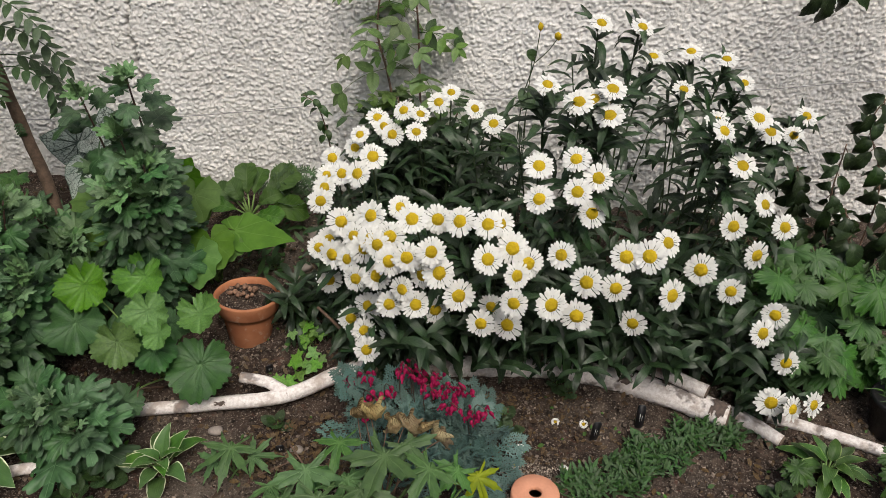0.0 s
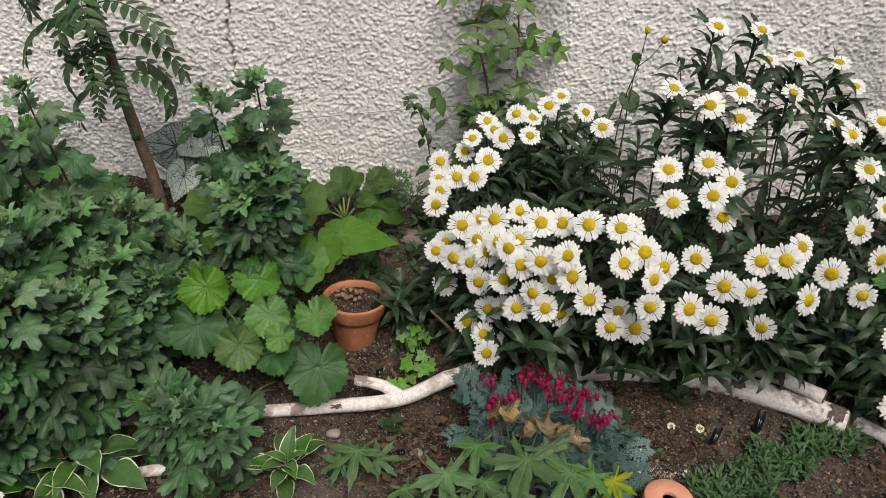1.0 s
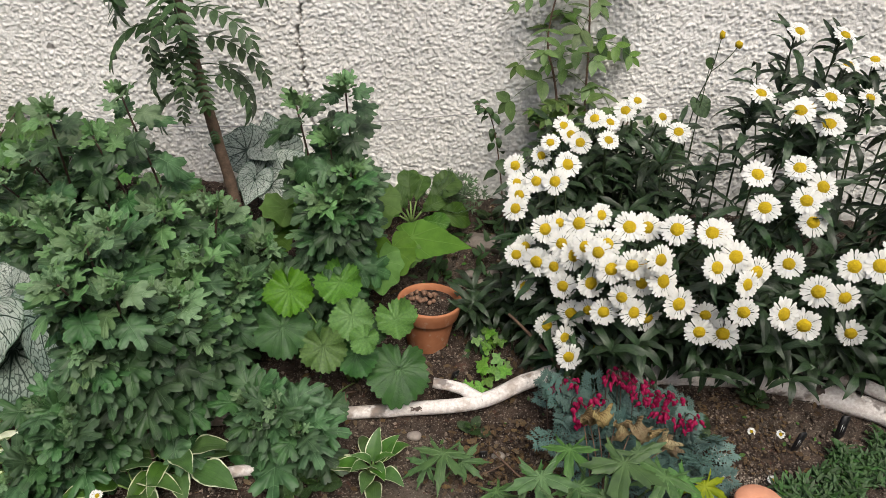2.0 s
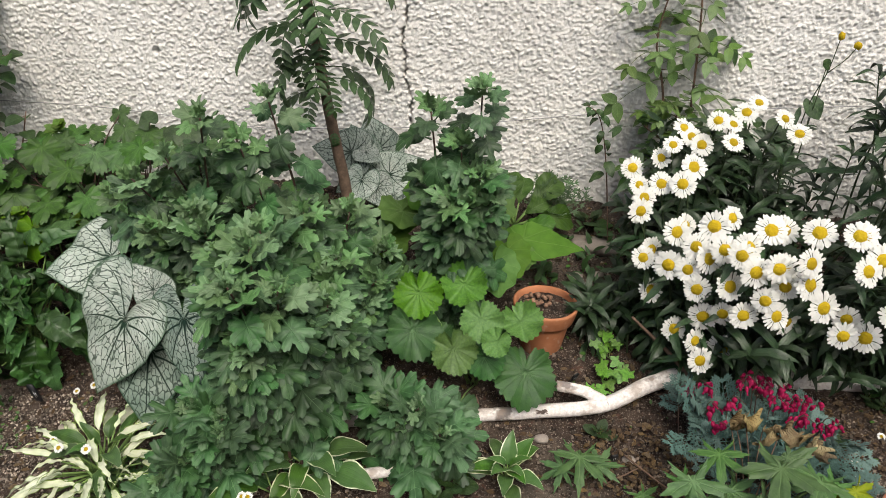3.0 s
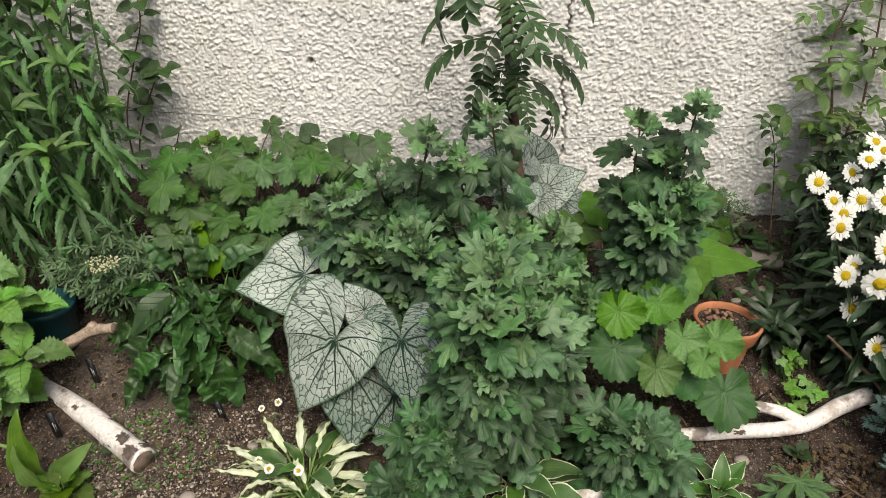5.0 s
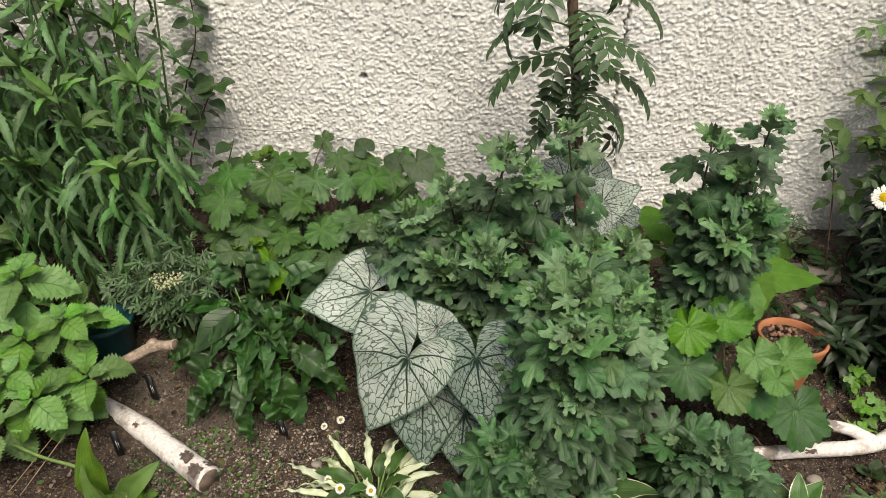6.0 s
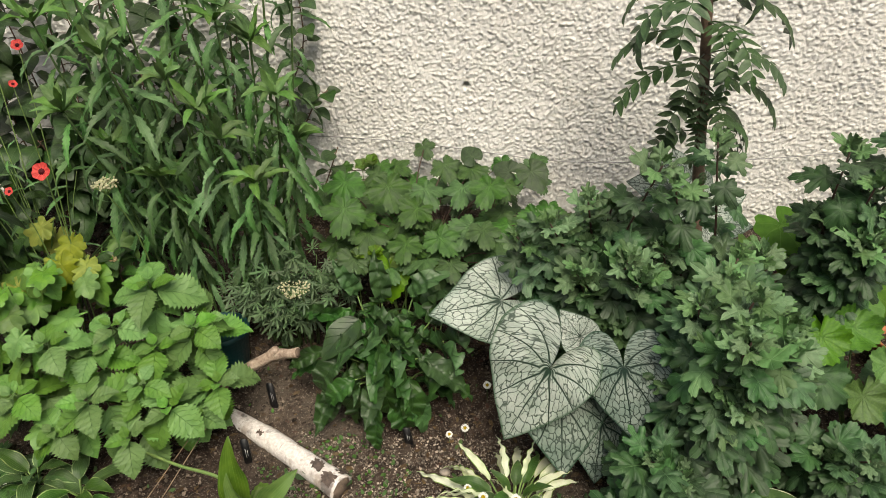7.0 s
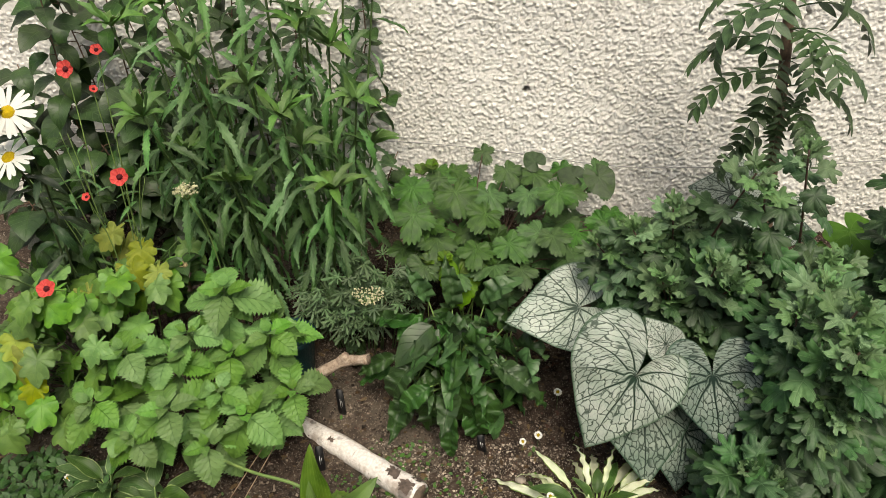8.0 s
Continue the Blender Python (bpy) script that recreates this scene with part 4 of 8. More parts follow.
def shoot(plant, root, tip, rng, n=15, sizes=(0.10, 0.065)):
    """A leafy shoot without a flower: its stem, and its leaves joined."""
    root, tip = Vector(root), Vector(tip)
    line = curve_points([root, root.lerp(tip, 0.5) + Vector((0, 0.01, 0.03)), tip], 4)
    stem(plant, [(line, 0.0026, 0.0014)], DARK_STEM)
    items, az = [], rng.uniform(0, 6.28)
    for i in range(n + 4):
        s = 0.1 + 0.9 * min(1.0, i / n)
        f = min(s, 0.999) * (len(line) - 1)
        az += 2.4 + rng.uniform(-0.4, 0.4)
        d = heading(az, radians(-30 + 85 * s + rng.uniform(-14, 14))) + Vector((0, -0.15, 0))
        up = FACE + Vector((rng.uniform(-0.35, 0.35), rng.uniform(-0.35, 0.35), 0))
        items.append((rng.choice(LANCE_LOW), aim(line[int(f)].lerp(line[int(f) + 1], f % 1), d, up, (sizes[0] + (sizes[1] - sizes[0]) * s) * rng.uniform(0.75, 1.2))))
    joined_leaves(plant, items, DAISY_JOINED, "foliage")


LANCE_LOW = [blade_leaf("leaf", DAISY_LEAF, lambda s, w=w: lance(s, w), 10, 1, d, 0.35, 0.02, 2, tw, 30 + i) for i, (w, d, tw) in enumerate(((0.08, 0.45, 0.4), (0.095, 0.85, -0.5), (0.085, 1.2, 0.2)))]
DAISY_JOINED = leaf_material("daisy_shoot_leaf", (0.060, 0.112, 0.046), (0.027, 0.058, 0.025), (0.08, 0.135, 0.06), "feather", 7, 0.03, 0.42, 0.45, island=True, vary=0.35)


DAISY_SETS = [
    # flowers of each clump, then its root and its leafy shoots
    ("dense clump of white daisies with yellow centres", (-0.12, 1.40), [
        (-0.258, 1.569, 0.467), (-0.153, 1.468, 0.512), (-0.188, 1.43, 0.489), (-0.257, 1.486, 0.462), (-0.257, 1.438, 0.452), (-0.262, 1.421, 0.427),
        (-0.152, 1.314, 0.45), (-0.207, 1.335, 0.423), (-0.184, 1.296, 0.412), (-0.155, 1.276, 0.397), (-0.263, 1.356, 0.353), (-0.217, 1.325, 0.351),
        (-0.24, 1.336, 0.287), (-0.181, 1.259, 0.336), (-0.129, 1.221, 0.368), (-0.24, 1.372, 0.362), (-0.222, 1.455, 0.478), (-0.168, 1.41, 0.40),
        (-0.232, 1.30, 0.366), (-0.160, 1.30, 0.31), (-0.20, 1.28, 0.37), (-0.145, 1.25, 0.43)]),
    ("white daisies crowded over dark narrow leaves", (-0.02, 1.36), [
        (-0.106, 1.24, 0.44), (-0.072, 1.175, 0.432), (-0.024, 1.159, 0.454), (-0.01, 1.17, 0.405), (-0.087, 1.177, 0.364), (-0.104, 1.188, 0.417),
        (-0.109, 1.192, 0.321), (-0.054, 1.172, 0.335), (0.024, 1.17, 0.355), (-0.018, 1.202, 0.30), (-0.09, 1.369, 0.441), (-0.066, 1.256, 0.473),
        (-0.017, 1.303, 0.446), (0.02, 1.257, 0.468), (0.071, 1.217, 0.483), (0.10, 1.235, 0.475), (-0.05, 1.19, 0.385), (-0.13, 1.21, 0.44), (-0.035, 1.24, 0.40)]),
    ("white daisies hanging low over a birch branch", (-0.13, 1.36), [
        (-0.196, 1.289, 0.222), (-0.162, 1.247, 0.222), (-0.159, 1.219, 0.194), (-0.114, 1.248, 0.204), (-0.159, 1.258, 0.272), (-0.13, 1.24, 0.29)]),
    ("white daisies on upright stems against the wall", (-0.04, 1.62), [
        (-0.096, 1.553, 0.586), (-0.064, 1.518, 0.551), (0.009, 1.613, 0.609), (0.064, 1.585, 0.58), (0.103, 1.595, 0.543), (-0.138, 1.568, 0.543),
        (-0.189, 1.53, 0.54), (-0.055, 1.56, 0.578), (-0.15, 1.585, 0.56), (-0.12, 1.55, 0.53), (-0.02, 1.60, 0.59), (-0.2, 1.55, 0.5)]),
    ("white daisies with yellow centres on dark leafy stems", (0.17, 1.42), [
        (0.162, 1.235, 0.524), (0.228, 1.226, 0.542), (0.274, 1.264, 0.552), (0.17, 1.307, 0.561), (0.231, 1.288, 0.582), (0.264, 1.252, 0.486),
        (0.118, 1.20, 0.44), (0.127, 1.14, 0.417), (0.074, 1.157, 0.442), (0.113, 1.118, 0.373), (0.199, 1.177, 0.44), (0.061, 1.156, 0.302),
        (0.11, 1.173, 0.289), (0.081, 1.196, 0.312), (0.184, 1.107, 0.378), (0.228, 1.125, 0.341), (0.145, 1.16, 0.43)]),
    ("tall white daisies with dark narrow leaves", (0.30, 1.58), [
        (0.323, 1.601, 0.761), (0.40, 1.566, 0.761), (0.441, 1.608, 0.693), (0.311, 1.39, 0.684), (0.30, 1.357, 0.643), (0.24, 1.352, 0.669),
        (0.193, 1.418, 0.684), (0.275, 1.394, 0.662)]),
    ("tall white daisies beside the wall", (0.52, 1.55), [
        (0.558, 1.721, 0.676), (0.611, 1.64, 0.679), (0.663, 1.642, 0.624), (0.534, 1.65, 0.607), (0.531, 1.371, 0.606), (0.549, 1.468, 0.595),
        (0.622, 1.445, 0.608), (0.664, 1.467, 0.572), (0.755, 1.551, 0.531), (0.804, 1.608, 0.559), (0.573, 1.36, 0.54)]),
    ("white daisies leaning over a birch log", (0.42, 1.42), [
        (0.556, 1.30, 0.432), (0.69, 1.364, 0.40), (0.653, 1.387, 0.441), (0.618, 1.301, 0.365), (0.522, 1.19, 0.353), (0.403, 1.206, 0.451),
        (0.353, 1.169, 0.443), (0.319, 1.18, 0.433), (0.468, 1.214, 0.386), (0.403, 1.137, 0.378), (0.299, 1.144, 0.387), (0.239, 1.134, 0.408), (0.344, 1.173, 0.291)]),
    ("low white daisies at the end of a birch log", (0.62, 1.34), [
        (0.591, 1.157, 0.283), (0.617, 1.192, 0.299), (0.66, 1.178, 0.196), (0.637, 1.152, 0.119), (0.673, 1.126, 0.126), (0.712, 1.128, 0.135)]),
]


def build_daisies():
    rng = random.Random(21)
    for label, (cx, cy), flowers in DAISY_SETS:
        plant = thing("daisy_plant", spot(cx, cy), label, "flower", "daisies")
        for f in flowers:
            root = spot(cx + 0.55 * (f[0] - cx) + rng.uniform(-0.03, 0.03), max(1.345, cy + 0.3 * (f[1] - cy) + rng.uniform(-0.04, 0.04)), -0.01)
            daisy(plant, root, f, rng, 0.86 if f[1] > 1.48 else 1.0, n=7 if len(flowers) > 15 else 11, leafy=f[2] > 0.5 and f[0] > 0.25 or label.startswith('tall'))
        for f in flowers[::2]:
            root = spot(cx + 0.7 * (f[0] - cx) + rng.uniform(-0.05, 0.05), max(1.345, cy + rng.uniform(-0.06, 0.06)), -0.01)
            shoot(plant, root, Vector(f) + Vector((rng.uniform(-0.05, 0.05), rng.uniform(0.03, 0.1), -rng.uniform(0.09, 0.16))), rng)
    low = thing("daisy_plant", spot(0.25, 1.38), "dark narrow daisy leaves hanging over a birch log", "flower", "daisies")
    for i in range(22):
        x = -0.1 + 0.75 * i / 21 + rng.uniform(-0.02, 0.02)
        shoot(low, spot(x, 1.36 + rng.uniform(0, 0.05), -0.01), (x + rng.uniform(-0.04, 0.04), 1.20 + rng.uniform(-0.03, 0.06) - 0.1 * max(0, x - 0.4), 0.16 + rng.uniform(0, 0.12) - 0.15 * max(0, x - 0.35)), rng, 13, (0.085, 0.085))
    wall_side = thing("daisy_plant", spot(0.0, 1.68), "dense dark daisy foliage below flowers at the wall", "flower", "daisies")
    for i in range(34):
        x, y = rng.uniform(-0.17, 0.20), rng.uniform(1.58, 1.76)
        shoot(wall_side, spot(x, y, -0.01), (x + rng.uniform(-0.05, 0.05), y - rng.uniform(0.0, 0.06), rng.uniform(0.36, 0.53)), rng, 13, (0.11, 0.07))
    mid = thing("daisy_plant", spot(0.3, 1.55), "dark leafy daisy shoots without flowers", "flower", "daisies")
    for i in range(26):
        x, y = rng.uniform(-0.08, 0.62), rng.uniform(1.42, 1.68)
        shoot(mid, spot(x, y, -0.01), (x + rng.uniform(-0.05, 0.05), y - rng.uniform(0.02, 0.12), ground_z(x, y) + rng.uniform(0.16, 0.30)), rng, 10, (0.13, 0.09))


# ---- chrysanthemums ----
MUM_ROWS = (((0, 0.60, 20), (52, 0.56, 18), (103, 0.44, 20)), ((0, 0.58, 23), (57, 0.53, 20), (110, 0.42, 20)), ((0, 0.61, 18), (47, 0.58, 16), (92, 0.49, 17), (134, 0.34, 15)))
MUM_FORMS = ((0, 0.10, 0.12, 0.12, 0.035, 0.1), (1, 0.18, 0.25, 0.10, 0.03, -0.25), (2, 0.05, 0.05, 0.16, 0.035, 0.3), (0, 0.22, 0.35, 0.08, 0.04, -0.2), (2, 0.12, -0.12, 0.12, 0.04, 0.25), (1, 0.08, 0.45, 0.14, 0.035, -0.3))


def mum_leaves(material, rings, seg, seed, forms=MUM_FORMS, sinus=0.35):
    """Blunt lobed leaves of a chrysanthemum, each folded, rolled and twisted its own way."""
    return [star_leaf("leaf", material, lambda t, r=MUM_ROWS[r]: lobes_of(t, r, sinus, 0.5, 0.10, 28), 0.42, rings, seg, fo, dr, ro, wa, 4 + i % 3, 0.014, 3.5, tw, seed + i, 0.86)
            for i, (r, fo, dr, ro, wa, tw) in enumerate(forms)]


MUM = mum_leaves(MUM_LEAF, 5, 96, 40)
MUM_LOW = mum_leaves(MUM_MASS, 3, 80, 46)
MUM_TIP = mum_leaves(MUM_YOUNG, 3, 72, 52, ((0, 0.30, -0.35, 0.0, 0.05, 0.2), (1, 0.25, 0.0, 0.1, 0.05, -0.2), (2, 0.30, 0.3, 0.1, 0.05, 0.2), (0, 0.20, 0.5, 0.15, 0.05, -0.3)))


LEAN = Matrix.Rotation(radians(26), 3, "X")


def mum_shoot(root, tip, rng, size, sparse=False, young_size=0.05, fresh=0.35):
    """One shoot: its line, and its leaves as (young or not, mesh, pose): a tuft at the tip, then wider and wider leaves spread round the stem."""
    line = curve_points([root, root.lerp(tip, 0.55) + Vector((rng.uniform(-0.02, 0.02), 0.025, 0.03)), tip], 6)
    lengths = [0.0]
    for a, b in zip(line[::-1], line[::-1][1:]):
        lengths.append(lengths[-1] + (a - b).length)
    leaves, az, down = [], rng.uniform(0, 6.28), 0.0
    reach = min(0.30, 0.75 * lengths[-1])
    while down < reach:
        k = max(i for i, q in enumerate(lengths) if q <= down)
        p = line[::-1][k].lerp(line[::-1][min(k + 1, len(line) - 1)], (down - lengths[k]) / max(1e-5, lengths[min(k + 1, len(line) - 1)] - lengths[k]))
        f = min(1.0, down / 0.11)
        az += 2.4 + rng.uniform(-0.35, 0.35)
        el = 68 - 62 * min(1.0, down / 0.045) - 26 * max(0.0, (down - 0.045) / 0.2) + rng.uniform(-14, 14)
        d = LEAN @ heading(az, radians(el))
        up = LEAN @ Vector((rng.uniform(-0.35, 0.35), rng.uniform(-0.35, 0.35), 1.0))
        ln = (young_size * (0.5 + 0.7 * min(1.0, down / 0.03)) if f < fresh else size[1] + (size[0] - size[1]) * f) * rng.uniform(0.8, 1.2)
        leaves.append((f < fresh, p + d * 0.006, d, up, ln))
        down += (0.0022 + 0.011 * f) * (2.0 if sparse and down > 0.010 else 1.0)
    return line, leaves


def mum(label, root, tips, rng, size=(0.088, 0.055), spread=0.06, group="chrysanthemums", extra=1, stray=0.05, young=0.05, fresh=0.35):
    """A bushy chrysanthemum: shoots from one root up to given tips, and lower shoots between them with their leaves joined."""
    plant = thing("chrysanthemum", spot(*root), label, "plant", group)
    low_old, low_young = [], []
    for t in tips:
        tall = t[2] > 0.56
        for i in range(1 + extra):
            tip = Vector(t)
            if i:
                tip += Vector((rng.uniform(-stray, stray), rng.uniform(-0.04, 0.05), 0))
                tip.z = max(0.09, min(tip.z, 0.54) * rng.uniform(0.72, 0.96))
            b = spot(root[0] + rng.uniform(-spread, spread), root[1] + rng.uniform(-spread, spread), -0.01)
            line, leaves = mum_shoot(b, tip, rng, size, tall and not i, young, fresh)
            stem(plant, [(line, 0.0038, 0.0018)], PURPLE_STEM)
            for new_one, p, d, up, ln in leaves:
                if i:
                    (low_young if new_one else low_old).append((rng.choice(MUM_TIP if new_one else MUM_LOW), aim(p, d, up, ln)))
                else:
                    leaf(plant, rng.choice(MUM_TIP if new_one else MUM), p, d, up, ln)
    if low_old:
        joined_leaves(plant, low_old, MUM_MASS, "inner_foliage")
        joined_leaves(plant, low_young, MUM_YOUNG_MASS, "young_foliage", "pale curled young leaves")
    return plant


def build_mums():
    rng = random.Random(33)
    mum("tall grey-green chrysanthemum with lobed leaves in front of the wall", (-0.66, 1.46), [(-0.60, 1.40, 0.69), (-0.70, 1.41, 0.65), (-0.64, 1.40, 0.58), (-0.66, 1.36, 0.47), (-0.60, 1.39, 0.52)], rng, (0.085, 0.06), young=0.062, stray=0.03, extra=1, fresh=0.2)
    mum("bushy grey-green chrysanthemum in the bed", (-0.97, 1.25), [(-0.985, 1.3, 0.705), (-1.05, 1.29, 0.63), (-0.93, 1.25, 0.50), (-0.87, 1.22, 0.42), (-0.98, 1.14, 0.52), (-0.80, 1.24, 0.36), (-0.86, 1.33, 0.47)], rng)
    mum("bushy grey-green chrysanthemum behind silver-netted leaves", (-1.16, 1.34), [(-1.09, 1.24, 0.685), (-1.20, 1.31, 0.585), (-1.27, 1.30, 0.545), (-1.13, 1.23, 0.51), (-1.22, 1.24, 0.47), (-1.33, 1.33, 0.50), (-1.15, 1.34, 0.56)], rng)
    mum("sprawling grey-green chrysanthemum at the front of the bed", (-1.0, 1.10), [(-0.99, 0.985, 0.50), (-0.97, 1.05, 0.535), (-0.93, 1.06, 0.42), (-1.02, 1.03, 0.46), (-0.90, 1.08, 0.42), (-1.04, 1.09, 0.50), (-1.0, 1.03, 0.41), (-0.84, 1.12, 0.33), (-0.86, 1.12, 0.36)], rng)
    mum("low chrysanthemum below the sapling", (-0.88, 1.50), [(-0.887, 1.45, 0.375), (-0.80, 1.42, 0.33), (-0.97, 1.50, 0.39), (-0.92, 1.40, 0.33), (-0.84, 1.36, 0.28), (-0.76, 1.38, 0.27)], rng)
    mum("low dark chrysanthemum leaning over the front of the bed", (-1.06, 1.06), [(-1.10, 1.0, 0.24), (-1.05, 1.0, 0.22), (-1.12, 0.97, 0.14)], rng, (0.09, 0.07), 0.04, young=0.04, fresh=0.1)
    mum("small low chrysanthemum beside the soil", (-0.72, 1.10), [(-0.71, 1.06, 0.20), (-0.67, 1.04, 0.15), (-0.75, 1.05, 0.16), (-0.77, 1.08, 0.19)], rng, (0.105, 0.065), 0.03, young=0.045, fresh=0.14, extra=0)


# ---- more leaf shapes ----
def round_toothed(th, teeth=13, notch=2.95, deep=0.13):
    a = abs(th)
    r = (0.96 + deep * abs(math.cos(teeth * th))) * (0.9 + 0.1 * math.cos(th)) * (0.97 + 0.03 * math.cos(5 * th))
    return r * (1 if a < notch else max(0.12, 1 - 2.6 * (a - notch)))


def heart(th, tip=1.15, side=0.78, back=0.66):
    """A broad heart: pointed at the tip, two round lobes behind the stalk."""
    a = abs(th)
    if a < 1.2:
        r = side + (tip - side) * (1 - a / 1.2) ** 1.7
    else:
        r = side + (back - side) * ((a - 1.2) / 1.94) ** 1.2
    if a > 2.75:
        r *= max(0.2, 1 - 2.0 * (a - 2.75))
    return r


HEART_ROWS = ((0, 1.0), (4, 0.92), (10, 0.82), (20, 0.71), (35, 0.615), (60, 0.56), (90, 0.565), (113, 0.60), (135, 0.62), (152, 0.58), (166, 0.42), (174, 0.20), (180, 0.04))


def true_heart(th, k=1.0):
    """A pointed heart with two round lobes and a deep notch at the stalk."""
    a = abs(math.degrees(th))
    reach = min(9.0, 0.35 * a, 0.8 * (180 - a))
    r = float(np.mean(np.interp(np.linspace(a - reach, a + reach, 9), [q[0] for q in HEART_ROWS], [q[1] for q in HEART_ROWS])))
    return r * (1 + (k - 1) * min(1, a / 100) ** 1.5)


def palmate(th, lobes=7, depth=0.80, tooth=0.48):
    """Deep-cut fingers, each toothed."""
    a = abs(th)
    span = 2.45
    if a > span:
        return 0.16
    k = a / span * (lobes - 1) / 2
    off = abs(k - round(k)) * 2
    finger = max(0.0, 1 - off) ** 0.75
    length = 1 - 0.32 * (a / span)
    saw = 1 - tooth * abs(math.sin(off * 7.0)) * (0.4 + 0.6 * off)
    return length * (1 - depth + depth * finger * saw)


def ovate(s, w=0.3, teeth=0, deep=0.1, point=1.0):
    body = w * math.sin(math.pi * min(1, s ** 0.72 * 0.985 + 0.012)) ** 0.85
    if teeth:
        body *= 1 - deep + deep * 2 * ((s * teeth) % 1.0) * (1 if s < 0.97 else 0)
    return max(0.004, body)


def acuminate(s, w, teeth):
    """Half width of a broad leaf, round at its base and drawn to a point, with coarse saw teeth."""
    body = w * math.sin(math.pi * min(1, s ** 0.60 * 0.99 + 0.008)) ** 0.9 * (1.12 - 0.2 * s)
    return max(0.005, body * (0.75 + 0.31 * (1 - (s * teeth) % 1.0)))


GEUM = [polar_leaf("leaf", m, round_toothed, 7, 90, c, d, 2.4 * ru, 4, 0.02, 26, 60 + i) for i, (m, c, d, ru) in enumerate(
    ((GEUM_LEAF, 0.45, 0.35, 0.075), (GEUM_LEAF, 0.6, 0.2, 0.10), (GEUM_DARK, 0.2, 0.35, 0.06), (GEUM_DARK, 0.35, 0.45, 0.08)))]
BIG = [polar_leaf("leaf", BIG_LEAF, lambda t, k=k: heart(t, 1.02, 0.82, 0.7) * (0.95 + 0.05 * math.cos(9 * t + k)), 6, 60, c, d, ru, 4, 0.02, 7, 70 + k) for k, (c, d, ru) in enumerate(((0.05, 0.15, 0.07), (0.15, 0.3, 0.1), (0.0, 0.1, 0.05)))]
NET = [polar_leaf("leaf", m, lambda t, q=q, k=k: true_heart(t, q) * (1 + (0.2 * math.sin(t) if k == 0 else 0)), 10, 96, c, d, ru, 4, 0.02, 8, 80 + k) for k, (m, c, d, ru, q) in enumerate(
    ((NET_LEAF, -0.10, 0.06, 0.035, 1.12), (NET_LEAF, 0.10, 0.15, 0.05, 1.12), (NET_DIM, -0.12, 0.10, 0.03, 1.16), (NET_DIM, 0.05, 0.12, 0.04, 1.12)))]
BROAD = polar_leaf("leaf", BIG_LEAF, lambda t: true_heart(t, 0.64) * (0.98 + 0.02 * math.cos(23 * t)), 7, 72, 0.02, 0.12, 0.03, 4, 0.02, 7, 79)
VINE_ROWS = ((0, 0.66, 36), (72, 0.54, 31), (128, 0.40, 26))
ANEMONE = [polar_leaf("leaf", ANEMONE_LEAF, lambda t: 1.55 * lobes_of(t, VINE_ROWS, 0.36, 0.72, 0.13, 33, 0.1), 5, 99, c, d, ru, 5, 0.03, 9, 90 + k) for k, (c, d, ru) in enumerate(((0.0, 0.25, 0.05), (0.15, 0.35, 0.07), (-0.1, 0.2, 0.06)))]
LIME = [polar_leaf("leaf", LIME_LEAF, lambda t: heart(t, 1.1, 0.72, 0.66) * (0.95 + 0.05 * math.cos(21 * t)), 5, 56, 0.0, 0.2, 0.06, 5, 0.03, 9, 95)]
HEART_GREEN = [polar_leaf("leaf", ROSE_LEAF_BROAD, lambda t: heart(t, 1.1, 0.78, 0.7), 5, 48, 0.1, 0.25, 0.06, 4, 0.03, 9, 97)]
CUT = [polar_leaf("leaf", CUT_LEAF, lambda t, n=n: palmate(t, n), 5, 132, c, d, 0.04, 5, 0.03, n, 100 + n + int(10 * d)) for n, c, d in ((7, 0.1, 0.3), (7, -0.05, 0.5), (5, 0.1, 0.25))]
CUT_YELLOW = [polar_leaf("leaf", YELLOW_LEAF, lambda t: palmate(t, 7), 5, 110, -0.1, 0.6, 0.06, 5, 0.03, 7, 109)]
WITHERED = [blade_leaf("leaf", TAN, lambda s, w=w: ovate(s, w, 6, 0.3), 26, 4, d, 0.9, 0.16, 3, tw, 110 + k, 0.03) for k, (w, d, tw) in enumerate(((0.34, 1.5, 1.2), (0.26, 1.1, -1.6), (0.4, 1.7, 0.6)))]
SPRING = [polar_leaf("leaf", OAK_LEAF, lambda t: palmate(t, 5, 0.45, 0.25), 4, 90, 0.05, 0.25, 0.05, 5, 0.03, 5, 113)]
OAK_ROWS = ((0, 0.56, 25), (38, 0.52, 17), (78, 0.40, 20), (126, 0.37, 19))
OAK = [star_leaf("leaf", m, lambda t: lobes_of(t, OAK_ROWS, 0.31, 0.5, 0.05, 19), 0.40, 4, 72, fo, dr, 0.1, wa, 4, 0.012, 4.0, tw, 115 + k)
       for k, (m, fo, dr, wa, tw) in enumerate(((OAK_LEAF, 0.1, 0.2, 0.04, 0.2), (OAK_LEAF, 0.25, 0.45, 0.06, -0.4), (OAK_LEAF, 0.0, 0.7, 0.05, 0.5), (YELLOW_LEAF, 0.15, 0.35, 0.06, 0.3), (YELLOW_LEAF, 0.3, 0.8, 0.08, -0.5)))]
OAK, OAK_YELLOW = OAK[:3], OAK[3:]
